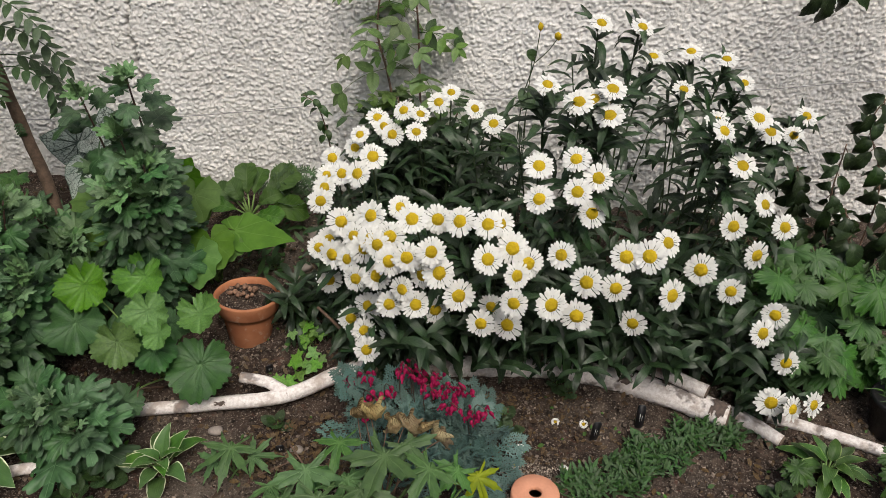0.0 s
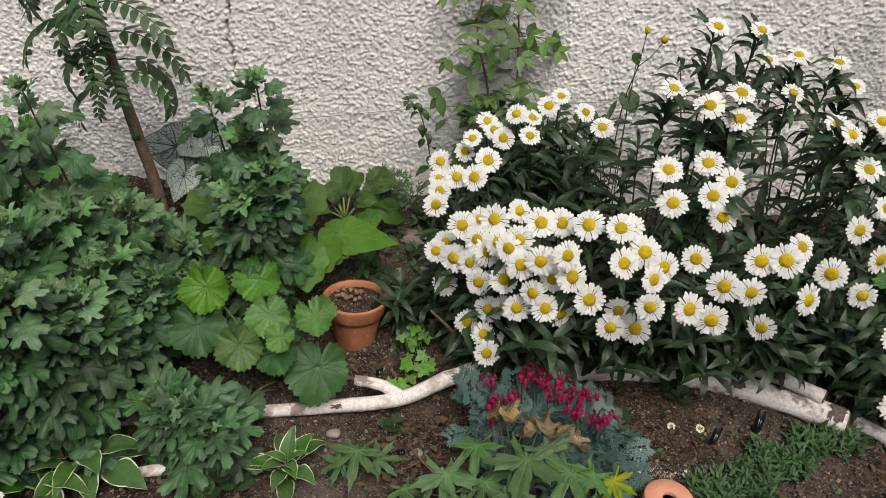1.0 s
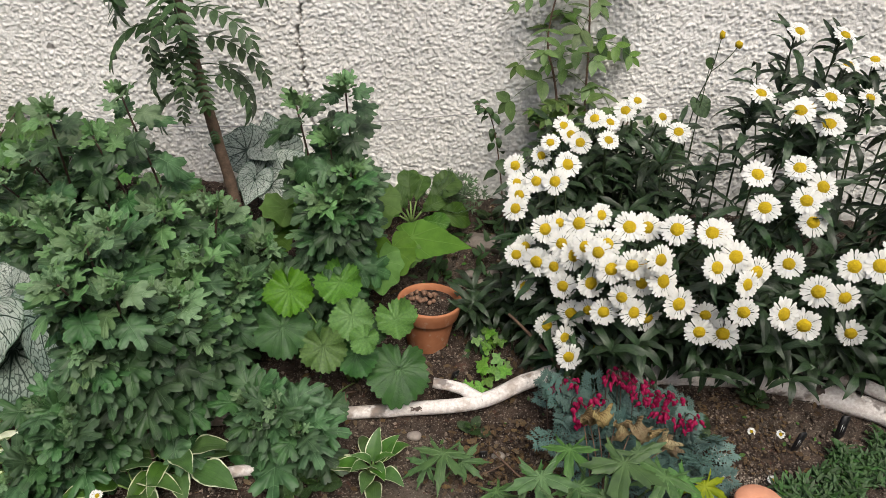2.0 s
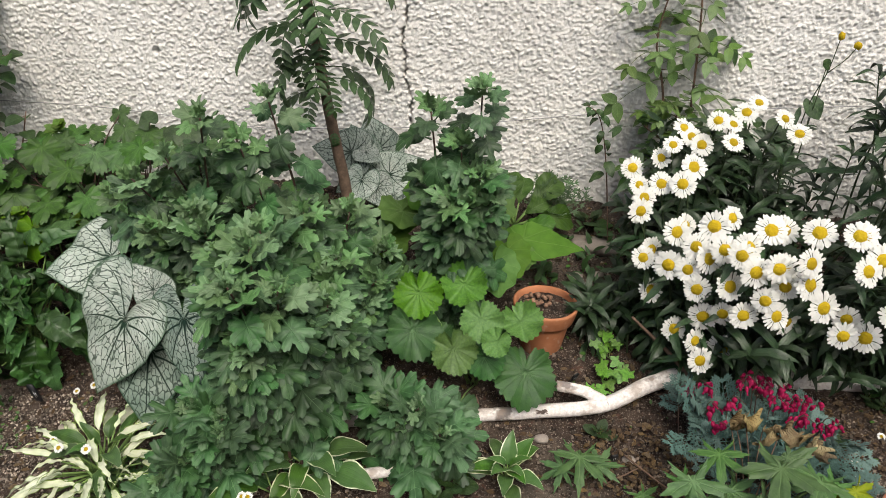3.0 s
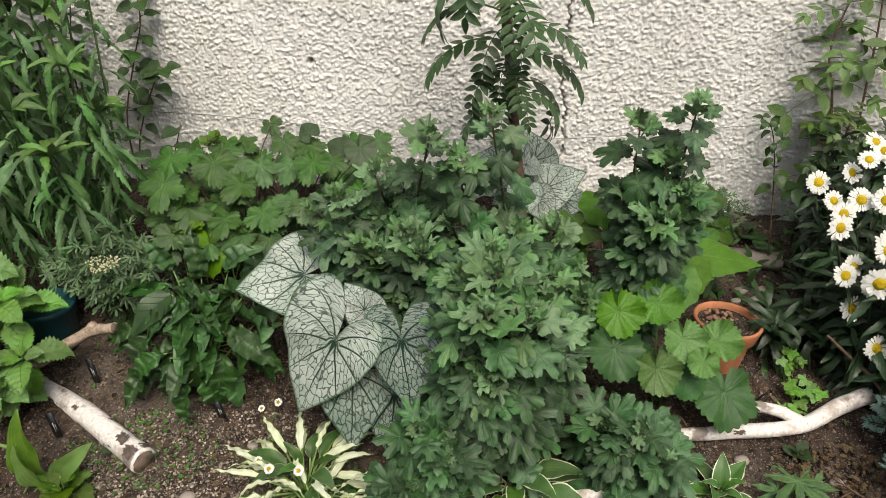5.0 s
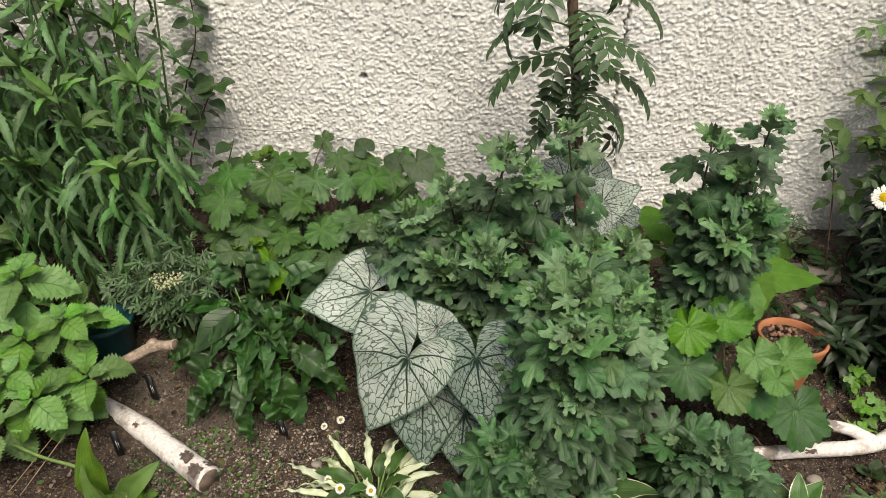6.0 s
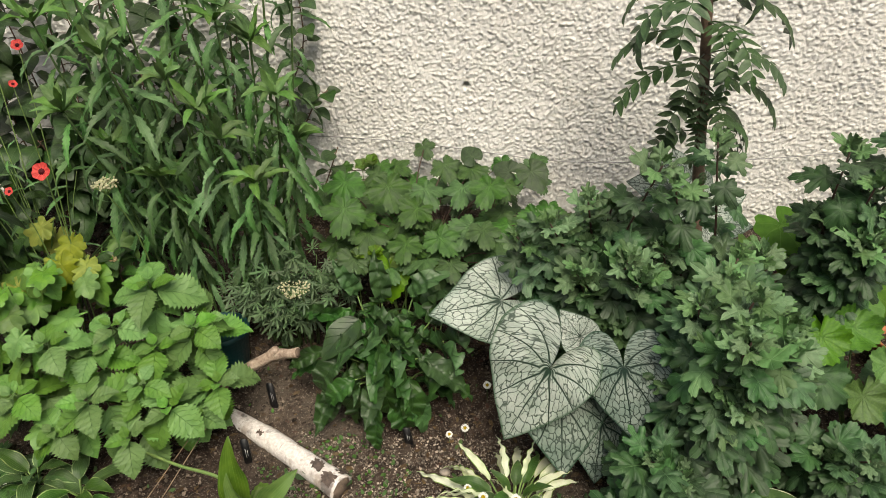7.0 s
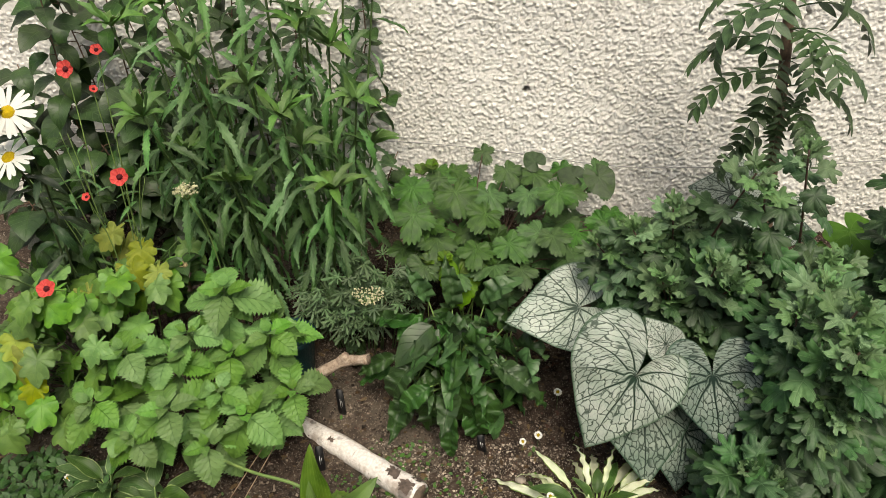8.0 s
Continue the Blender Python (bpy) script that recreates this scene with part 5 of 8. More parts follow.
CRINKLE = [blade_leaf("leaf", CRINKLE_LEAF, lambda s, w=w: ovate(s, w), 42, 4, d, f, wa, 4, tw, 120 + k, 2.4 * pu, 0.3, 6) for k, (w, d, f, wa, tw, pu) in enumerate(
    ((0.21, 0.5, 0.45, 0.05, 0.2, 0.010), (0.23, 0.8, 0.4, 0.06, -0.3, 0.011), (0.19, 0.35, 0.7, 0.08, 0.5, 0.012), (0.21, 1.0, 0.5, 0.07, -0.4, 0.010)))]
CURLED = [blade_leaf("leaf", CRINKLE_LEAF, lambda s, w=w: ovate(s, w), 42, 5, d, f, wa, wn, tw, 220 + k, 0.016, 0.3, 6) for k, (w, d, f, wa, wn, tw) in enumerate(
    ((0.20, 0.9, 1.1, 0.10, 3, 1.2), (0.22, 1.4, 0.9, 0.12, 4, -1.5), (0.18, 0.5, 1.4, 0.10, 3, 2.0)))]
PRIM = [blade_leaf("leaf", PRIM_LEAF, lambda s, w=w: max(0.02, w * math.sin(math.pi * min(1, s * 0.86 + 0.05)) ** 0.9 * (0.35 + 0.75 * s) * (0.96 + 0.04 * math.sin(70 * s))), 24, 4, d, 0.25, 0.04, 3, tw, 125 + k, 0.014, 0.2, 7)
        for k, (w, d, tw) in enumerate(((0.46, 0.45, 0.15), (0.42, 0.75, -0.3)))]
SMOOTH_OVAL = [blade_leaf("leaf", CRINKLE_LEAF, lambda s: ovate(s, 0.27), 14, 4, 0.35, 0.25, 0.02, 2, 0.1, 127, 0.004)]
NETTLE = [blade_leaf("leaf", NETTLE_LEAF, lambda s, w=w: acuminate(s, w, 12), 60, 4, d, f, wa, 2, tw, 130 + k, 0.012, 0.35, 6) for k, (w, d, f, wa, tw) in enumerate(
    ((0.36, 0.30, 0.16, 0.02, 0.05), (0.39, 0.45, 0.12, 0.03, -0.1), (0.34, 0.15, 0.22, 0.02, 0.15), (0.37, 0.65, 0.10, 0.03, 0.1)))]


def saw(s, w, teeth=9, deep=0.44):
    body = w * math.sin(math.pi * min(1, s ** 0.85 * 0.985 + 0.012)) ** 0.8
    return max(0.006, body * (1 - deep + deep * ((s * teeth) % 1.0)) if s < 0.94 else body * 0.6)


TALL = [blade_leaf("leaf", TALL_LEAF, lambda s, w=w: saw(s, w), 48, 2, d, 0.35, 0.02, 2, tw, 140 + k, 0.006, 0.5, 8) for k, (w, d, tw) in enumerate(
    ((0.090, 0.5, 0.2), (0.102, 0.8, -0.4), (0.082, 1.1, 0.4), (0.094, 0.35, -0.2)))]
TALL_TIP = [blade_leaf("leaf", TALL_YOUNG, lambda s, w=w: saw(s, w, 7, 0.2), 30, 2, d, 0.5, 0.02, 2, tw, 145 + k, 0.0, 0.4) for k, (w, d, tw) in enumerate(((0.13, 0.3, 0.2), (0.15, 0.7, -0.3), (0.12, -0.2, 0.3)))]
HOSTA_P = [blade_leaf("leaf", HOSTA_PALE, lambda s, w=w: ovate(s, w), 24, 4, d, 0.35, 0.035, 4, tw, 150 + k) for k, (w, d, tw) in enumerate(((0.080, 0.35, 1.0), (0.092, 0.65, -1.3), (0.070, 0.2, 1.6), (0.085, 1.0, -0.7)))]
HOSTA_E = [blade_leaf("leaf", HOSTA_EDGED, lambda s, w=w: ovate(s, w), 14, 4, d, 0.3, 0.02, 2, tw, 155 + k) for k, (w, d, tw) in enumerate(((0.24, 0.5, 0.1), (0.27, 0.3, -0.2), (0.2, 0.8, 0.2)))]
HOSTA_G = [blade_leaf("leaf", HOSTA_GREEN, lambda s, w=w: ovate(s, w), 14, 4, d, 0.35, 0.02, 2, tw, 160 + k) for k, (w, d, tw) in enumerate(((0.17, 0.5, 0.1), (0.2, 0.8, -0.2)))]
LILY_LEAF = leaf_material("yellow_green_lily_leaf", (0.27, 0.41, 0.07), (0.17, 0.30, 0.05), (0.32, 0.45, 0.10), "parallel", 9, 0.03, 0.42, 0.4, thin=0.25)
LILY = [blade_leaf("leaf", LILY_LEAF, lambda s, w=w: ovate(s, w), 16, 4, d, 0.7, 0.03, 2, tw, 163 + k) for k, (w, d, tw) in enumerate(((0.19, 0.3, 0.3), (0.2, 0.6, -0.3)))]
OVAL = [blade_leaf("leaf", ROSE_LEAF, lambda s, w=w: ovate(s, w, 9, 0.07), 22, 2, d, 0.25, 0.02, 2, 0.1, 165 + k) for k, (w, d) in enumerate(((0.30, 0.5), (0.26, 0.9)))]
POINTED = [blade_leaf("leaf", ROSE_DARK, lambda s, w=w: ovate(s, w, 8, 0.1), 24, 2, d, 0.4, 0.04, 2, tw, 167 + k) for k, (w, d, tw) in enumerate(((0.21, 0.7, 0.3), (0.24, 1.0, -0.4)))]
ROUND = [blade_leaf("leaf", ROSE_LEAF, lambda s: ovate(s, 0.42), 12, 2, 0.35, 0.15, 0.02, 2, 0.1, 168)]
BLADE = [blade_leaf("leaf", WEED_LEAF, lambda s: 0.035 * (1 - s) + 0.002, 8, 1, 0.8, 0.3, 0, 2, 0.5, 169)]


def compound(name, material, pairs, leaflet, width, droop, teeth=9, seed=0, terminal=True, first=0.22):
    """A leaf of paired leaflets on one drooping midrib, 1 long."""
    rng = random.Random(seed)
    verts, faces, flat, lay = [], [], [], []

    def spine(s):
        a = 2 * droop * s
        return Vector((0, math.sin(a) / (2 * droop), -(1 - math.cos(a)) / (2 * droop))), Vector((0, math.cos(a), -math.sin(a)))

    line = [spine(i / 10)[0] for i in range(11)]
    v, f, l = tube_data(line, 0.011, 0.005, 4)
    verts += v
    faces += f
    flat += l
    lay += [(0.0, 0.0)] * len(v)
    spots = [(first + 0.74 * i / max(pairs - 1, 1), sg) for i in range(pairs) for sg in (-1, 1)] + ([(1.0, 0)] if terminal else [])
    for s, sg in spots:
        p, d = spine(s)
        lf = leaflet * (1 - 0.45 * abs(s - 0.5)) * rng.uniform(0.9, 1.1)
        out = (Vector((sg, 0, -0.12)) * 1.0 + d * (0.45 if sg else 1.4) + Vector((0, 0, rng.uniform(-0.2, 0.1)))).normalized()
        m = aim(p, out, d.cross(Vector((1, 0, 0))) * -1.0 + Vector((0, 0, 0.5)), lf)
        k = len(verts)
        rows = 9
        for i in range(rows + 1):
            t = i / rows
            w = ovate(t, width, teeth, 0.06)
            for u in (-1, 0, 1):
                verts.append(m @ Vector((u * w, t, -0.10 * t * t + 0.2 * abs(u) * w)))
                flat.append((u * w + s, t + sg))
                lay.append((u * 0.5 + 0.5, t))
        for i in range(rows):
            for j in range(2):
                a = k + i * 3 + j
                faces.append((a, a + 1, a + 4, a + 3))
    return raw_mesh(name, verts, faces, material, {"flat": flat, "lay": lay})


CLUMP_ROWS = ((0, 0.60, 34), (62, 0.58, 31), (120, 0.46, 28))
TRIFOLIATE = [star_leaf("leaf", CLUMP_LEAF, lambda t: lobes_of(t, CLUMP_ROWS, 0.27, 0.62, 0.20, 25), 0.38, 4, 112, fo, dr, 0.12, wa, 4, 0.014, 4.0, tw, 190 + k)
              for k, (fo, dr, wa, tw) in enumerate(((0.1, 0.3, 0.04, 0.2), (0.25, 0.6, 0.05, -0.4), (0.15, 0.2, 0.06, 0.4)))]
ROWAN = [compound("leaf", ROWAN_LEAF, 7, 0.26, 0.225, d, 9, 170 + k) for k, d in enumerate((0.8, 1.05, 1.25))]
ROSE = [compound("leaf", ROSE_LEAF, 3, 0.45, 0.28, 0.3, 7, 175), compound("leaf", ROSE_LEAF, 2, 0.55, 0.28, 0.5, 7, 176)]
ROSE_NEW = [compound("leaf", ROSE_YOUNG, 3, 0.42, 0.25, 0.4, 7, 177), compound("leaf", ROSE_YOUNG, 2, 0.5, 0.27, 0.6, 7, 178)]


def ferny(name, material, seed=0, pairs=5, fine=3):
    """A soft leaf cut twice into small narrow lobes."""
    rng = random.Random(seed)
    verts, faces, flat, lay = [], [], [], []

    def sliver(p, d, n, ln, w):
        k = len(verts)
        x = d.cross(n).normalized()
        for s, f in ((0, 0.5), (0.55, 1.0), (1.0, 0.35)):
            for u in (-1, 1):
                verts.append(p + d * (ln * s) + x * (u * w * f) - n * (0.12 * ln * s * s))
                flat.append((u * w, s))
                lay.append((u * 0.5 + 0.5, s))
        faces.extend([(k, k + 1, k + 3, k + 2), (k + 2, k + 3, k + 5, k + 4)])

    up = Vector((0, 0, 1))
    sliver(Vector(), Vector((0, 1, 0)), up, 1.0, 0.012)
    for i in range(pairs):
        s = 0.25 + 0.7 * i / (pairs - 1)
        p = Vector((0, s, -0.12 * s * s))
        for sg in (-1, 1):
            d = Vector((sg * 0.8, 0.6, rng.uniform(-0.2, 0.2))).normalized()
            ln = 0.42 * (1.1 - 0.75 * s) + 0.08
            sliver(p, d, up, ln, 0.012)
            for j in range(fine):
                q = p + d * (ln * (0.35 + 0.6 * j / (fine - 1)))
                for sd in (-0.75, 0.0, 0.75):
                    e = d.copy()
                    e.rotate(Euler((rng.uniform(-0.3, 0.3), 0, sd)))
                    sliver(q, e, up, 0.16, 0.026)
    for sd in (-0.5, 0, 0.5):
        e = Vector((0, 1, 0))
        e.rotate(Euler((0, 0, sd)))
        sliver(Vector((0, 0.95, -0.11)), e, up, 0.16, 0.03)
    return raw_mesh(name, verts, faces, material, {"flat": flat, "lay": lay})


FERNY = [ferny("leaf", BLUE_LEAF, 180 + i) for i in range(3)]
GREY_WIDE = [star_leaf("leaf", GREY_LEAF, lambda t: lobes_of(t, ((0, 0.60, 15), (38, 0.52, 10), (75, 0.42, 10), (120, 0.3, 10)), 0.07, 0.6), 0.4, 3, 90, 0.2, d, 0.1, 0.03, 3, 0.0, 3.5, 0.3, 187 + k) for k, d in enumerate((0.3, 0.7))]
GREY = [ferny("leaf", GREY_LEAF, 185 + i, 3, 2) for i in range(2)]


# ---- plant forms ----
def fan(plant, root, leaves, meshes, material, rng, r=0.0022, name="leaf_stalk"):
    """Leaves on single stalks from the root: (place, tip direction, face, size)."""
    root = Vector(root)
    for item in leaves:
        place, along, up, size = item[:4]
        me = item[4] if len(item) > 4 else rng.choice(meshes)
        p = Vector(place)
        b = root + Vector((rng.uniform(-0.015, 0.015), rng.uniform(-0.015, 0.015), 0))
        mid = b.lerp(p, 0.55) + Vector((0, 0, 0.25 * (p - b).xy.length))
        mid.z = min(mid.z, p.z - 0.01) if p.z > b.z + 0.03 else mid.z
        stem(plant, [(curve_points([b, mid, p - Vector(up).normalized() * 0.004], 4), r, r * 0.7)], material, name)
        leaf(plant, me, p, along, up, size)


def rosette(plant, root, meshes, n, length, els, rng, stalk=0.02, material=STEM, face=FACE, bias=(0, -0.15, 0), r=0.0018):
    """Leaves set round a root in a rosette: the outer ones lie low, the inner ones stand."""
    root = Vector(root)
    az = rng.uniform(0, 6.28)
    for i in range(n):
        f = i / max(n - 1, 1)
        az += 2.4 + rng.uniform(-0.3, 0.3)
        el = radians(els[0] + (els[1] - els[0]) * f + rng.uniform(-8, 8))
        d = (heading(az, el) + Vector(bias)).normalized()
        ln = (length[0] + (length[1] - length[0]) * f) * rng.uniform(0.85, 1.15)
        p = root + d * stalk * (1.1 - 0.4 * f) + Vector((0, 0, 0.01 * f))
        stem(plant, [([root - Vector((0, 0, 0.008)), p], r, r * 0.9)], material, "leaf_stalk")
        up = Vector((0, 0, 1)) + 0.25 * Vector(face) - 0.6 * d * d.z
        leaf(plant, rng.choice(meshes), p, d, up, ln)


def scatter(plant, root, meshes, box, n, size, rng, material=STEM, face=FACE, along=(0, -0.8, -0.3), r=0.0016, jitter=0.6):
    """Leaves on stalks, spread through a box of (x, y, z) ranges."""
    items = []
    for i in range(n):
        p = [rng.uniform(*b) for b in box]
        d = Vector(along) + Vector((rng.uniform(-jitter, jitter) * 1.3, rng.uniform(-jitter, jitter), rng.uniform(-jitter, jitter) * 0.5))
        up = Vector(face) + Vector((rng.uniform(-0.4, 0.4), rng.uniform(-0.4, 0.3), 0))
        items.append((p, d, up, rng.uniform(*size)))
    fan(plant, root, items, meshes, material, rng, r)


def build_geum():
    rng = random.Random(201)
    f = (0, -0.55, 0.8)
    plant = thing("geum_plant", spot(-0.61, 1.30), "bright green plant with round ribbed scalloped leaves beside the pot", "plant")
    A, B, C, D = GEUM
    items = [((-0.725, 1.29, 0.302), (0.1, -0.5, -0.5), f, 0.054, A), ((-0.632, 1.352, 0.285), (-0.1, -0.6, -0.5), f, 0.053, B),
             ((-0.597, 1.262, 0.258), (0.1, -0.5, -0.5), f, 0.048, A), ((-0.513, 1.307, 0.222), (0.5, -0.5, -0.3), f, 0.048, B),
             ((-0.735, 1.24, 0.244), (0.3, -0.6, -0.5), f, 0.061, D), ((-0.652, 1.222, 0.212), (0.2, -0.4, -0.6), f, 0.050, A),
             ((-0.505, 1.238, 0.142), (-0.1, -0.6, -0.4), (0.1, -0.6, 0.75), 0.071, C), ((-0.645, 1.165, 0.105), (-0.3, -0.7, -0.2), (0, -0.3, 0.9), 0.053, C),
             ((-0.575, 1.30, 0.20), (-0.2, -0.7, -0.3), f, 0.048, C), ((-0.69, 1.27, 0.2), (0.2, -0.7, -0.4), f, 0.050, D), ((-0.59, 1.24, 0.18), (0.4, -0.5, -0.5), f, 0.046, D),
             ((-0.565, 1.22, 0.235), (-0.5, -0.5, -0.5), f, 0.033, A)]
    fan(plant, spot(-0.61, 1.31), items, GEUM, PALE_STEM, rng, 0.0022)
    stem(plant, [(curve_points([spot(-0.60, 1.28), (-0.605, 1.18, 0.13), (-0.60, 1.15, 0.135)], 4), 0.0018, 0.0012)], TWIG, "dry_flower_stalk")
    big = thing("hollyhock_plant", spot(-0.57, 1.58), "young plant with large soft pale green leaves", "plant")
    items = [((-0.582, 1.56, 0.375), (-0.1, -0.55, -0.4), f, 0.085), ((-0.495, 1.56, 0.285), (0.95, -0.14, -0.06), (0.0, -0.30, 0.95), 0.145, BROAD), ((-0.535, 1.50, 0.285), (0.2, -0.5, -0.5), (0, -0.7, 0.7), 0.068), ((-0.60, 1.60, 0.355), (0.3, -0.5, -0.4), (0, -0.7, 0.7), 0.075), ((-0.66, 1.58, 0.30), (-0.2, -0.5, -0.5), (0, -0.7, 0.7), 0.068), ((-0.78, 1.53, 0.372), (-0.3, -0.5, 0.1), (0, -0.6, 0.8), 0.07),
             ((-0.565, 1.47, 0.265), (0.1, -0.5, -0.6), (0, -0.75, 0.6), 0.072), ((-0.50, 1.52, 0.265), (-0.3, -0.6, -0.4), f, 0.045), ((-0.615, 1.53, 0.32), (-0.2, -0.4, -0.8), (0, -0.8, 0.5), 0.06),
             ((-0.715, 1.585, 0.405), (0.3, -0.6, -0.3), f, 0.085), ((-0.775, 1.56, 0.352), (-0.4, -0.6, -0.3), f, 0.06), ((-0.81, 1.51, 0.31), (0.2, -0.7, -0.3), f, 0.065),
             ((-0.60, 1.60, 0.41), (0.2, -0.2, 0.5), (0, -0.9, 0.4), 0.05)]
    fan(big, spot(-0.57, 1.58), items, BIG, PALE_STEM, rng, 0.003)


def build_brunnera():
    rng = random.Random(202)
    plant = thing("brunnera_plant", spot(-1.24, 1.27), "brunnera with big heart-shaped silver leaves netted with green veins", "plant", "brunneras")
    A, B, C, D = NET
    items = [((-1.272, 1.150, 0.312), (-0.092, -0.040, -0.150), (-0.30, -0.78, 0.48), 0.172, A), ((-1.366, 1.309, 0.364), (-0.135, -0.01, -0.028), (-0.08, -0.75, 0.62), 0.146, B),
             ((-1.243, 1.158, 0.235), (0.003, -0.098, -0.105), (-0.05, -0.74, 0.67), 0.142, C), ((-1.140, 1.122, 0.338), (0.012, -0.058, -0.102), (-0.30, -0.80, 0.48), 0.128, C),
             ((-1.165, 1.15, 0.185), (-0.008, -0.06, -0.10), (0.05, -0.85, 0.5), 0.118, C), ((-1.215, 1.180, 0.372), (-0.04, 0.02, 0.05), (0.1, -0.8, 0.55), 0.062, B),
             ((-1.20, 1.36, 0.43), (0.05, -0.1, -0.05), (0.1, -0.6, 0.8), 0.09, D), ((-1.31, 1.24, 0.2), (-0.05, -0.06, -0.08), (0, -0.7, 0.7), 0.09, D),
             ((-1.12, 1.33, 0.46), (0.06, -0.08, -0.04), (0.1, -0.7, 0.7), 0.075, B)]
    fan(plant, spot(-1.23, 1.28), items, NET, STEM, rng, 0.003)
    back = thing("brunnera_plant", spot(-0.86, 1.80), "brunnera with silver netted leaves against the white wall", "plant", "brunneras")
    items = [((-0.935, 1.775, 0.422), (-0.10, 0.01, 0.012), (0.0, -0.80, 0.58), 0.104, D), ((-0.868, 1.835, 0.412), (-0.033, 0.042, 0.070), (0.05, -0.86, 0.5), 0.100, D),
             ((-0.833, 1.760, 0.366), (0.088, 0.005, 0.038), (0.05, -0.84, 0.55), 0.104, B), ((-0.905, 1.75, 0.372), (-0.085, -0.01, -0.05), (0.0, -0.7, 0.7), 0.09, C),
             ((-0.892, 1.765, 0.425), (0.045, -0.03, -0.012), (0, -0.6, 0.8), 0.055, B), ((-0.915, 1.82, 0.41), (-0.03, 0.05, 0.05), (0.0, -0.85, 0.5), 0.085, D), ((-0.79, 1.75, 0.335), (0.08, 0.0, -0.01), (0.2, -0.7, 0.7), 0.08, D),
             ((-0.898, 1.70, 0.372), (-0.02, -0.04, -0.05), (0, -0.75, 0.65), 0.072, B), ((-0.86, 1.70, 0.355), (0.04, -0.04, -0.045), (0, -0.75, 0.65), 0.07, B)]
    fan(back, spot(-0.87, 1.79), items, NET, STEM, rng, 0.0026)


def build_rowan():
    rng = random.Random(203)
    tree = thing("rowan_sapling", spot(-0.885, 1.55), "slender rowan sapling with brown bark and feathered leaves", "tree")
    line = curve_points([(-0.885, 1.55, 0.1), (-0.905, 1.565, 0.3), (-0.913, 1.57, 0.42), (-0.93, 1.565, 0.56), (-0.945, 1.56, 0.72), (-0.965, 1.555, 0.9), (-1.0, 1.55, 1.2)], 6)
    stem(tree, [(line, 0.0145, 0.0095)], BROWN_BARK, "trunk", 12, 0.16)
    leaves = [(0.80, (-1, -0.25, 0.35), 0.19), (0.78, (0.9, -0.2, 0.25), 0.18), (0.72, (0.75, 0.2, 0.1), 0.18), (0.74, (-0.6, -0.6, 0.3), 0.15), (0.84, (0.8, -0.4, 0.4), 0.17),
              (0.86, (-0.8, 0.1, 0.4), 0.19), (0.60, (0.3, -0.9, -0.4), 0.05), (0.66, (-0.9, -0.3, 0.3), 0.15), (0.70, (0.95, -0.2, 0.35), 0.16),
              (0.90, (0.3, -0.9, 0.3), 0.17), (0.92, (-1, -0.3, 0.5), 0.2), (0.94, (1, -0.1, 0.4), 0.2), (0.88, (0.1, -0.9, 0.2), 0.15), (0.98, (-0.4, -0.9, 0.3), 0.18),
              (1.0, (0.7, -0.6, 0.3), 0.18), (0.76, (0.1, -0.9, 0.35), 0.13), (0.82, (-0.4, -0.8, 0.2), 0.15), (0.96, (-0.9, 0.3, 0.3), 0.18), (0.69, (-0.3, -0.9, -0.1), 0.10), (0.73, (0.35, -0.9, 0.0), 0.11), (0.79, (-0.2, -0.9, 0.2), 0.12), (0.84, (0.3, -0.9, 0.2), 0.12)]
    for z, d, ln in leaves:
        p = min(line, key=lambda q: abs(q.z - z + 0.03))
        dv = Vector(d)
        leaf(tree, rng.choice(ROWAN), p + dv.normalized() * 0.009, dv, Vector((0, -0.3, 1)), ln * 1.02, "leaf")


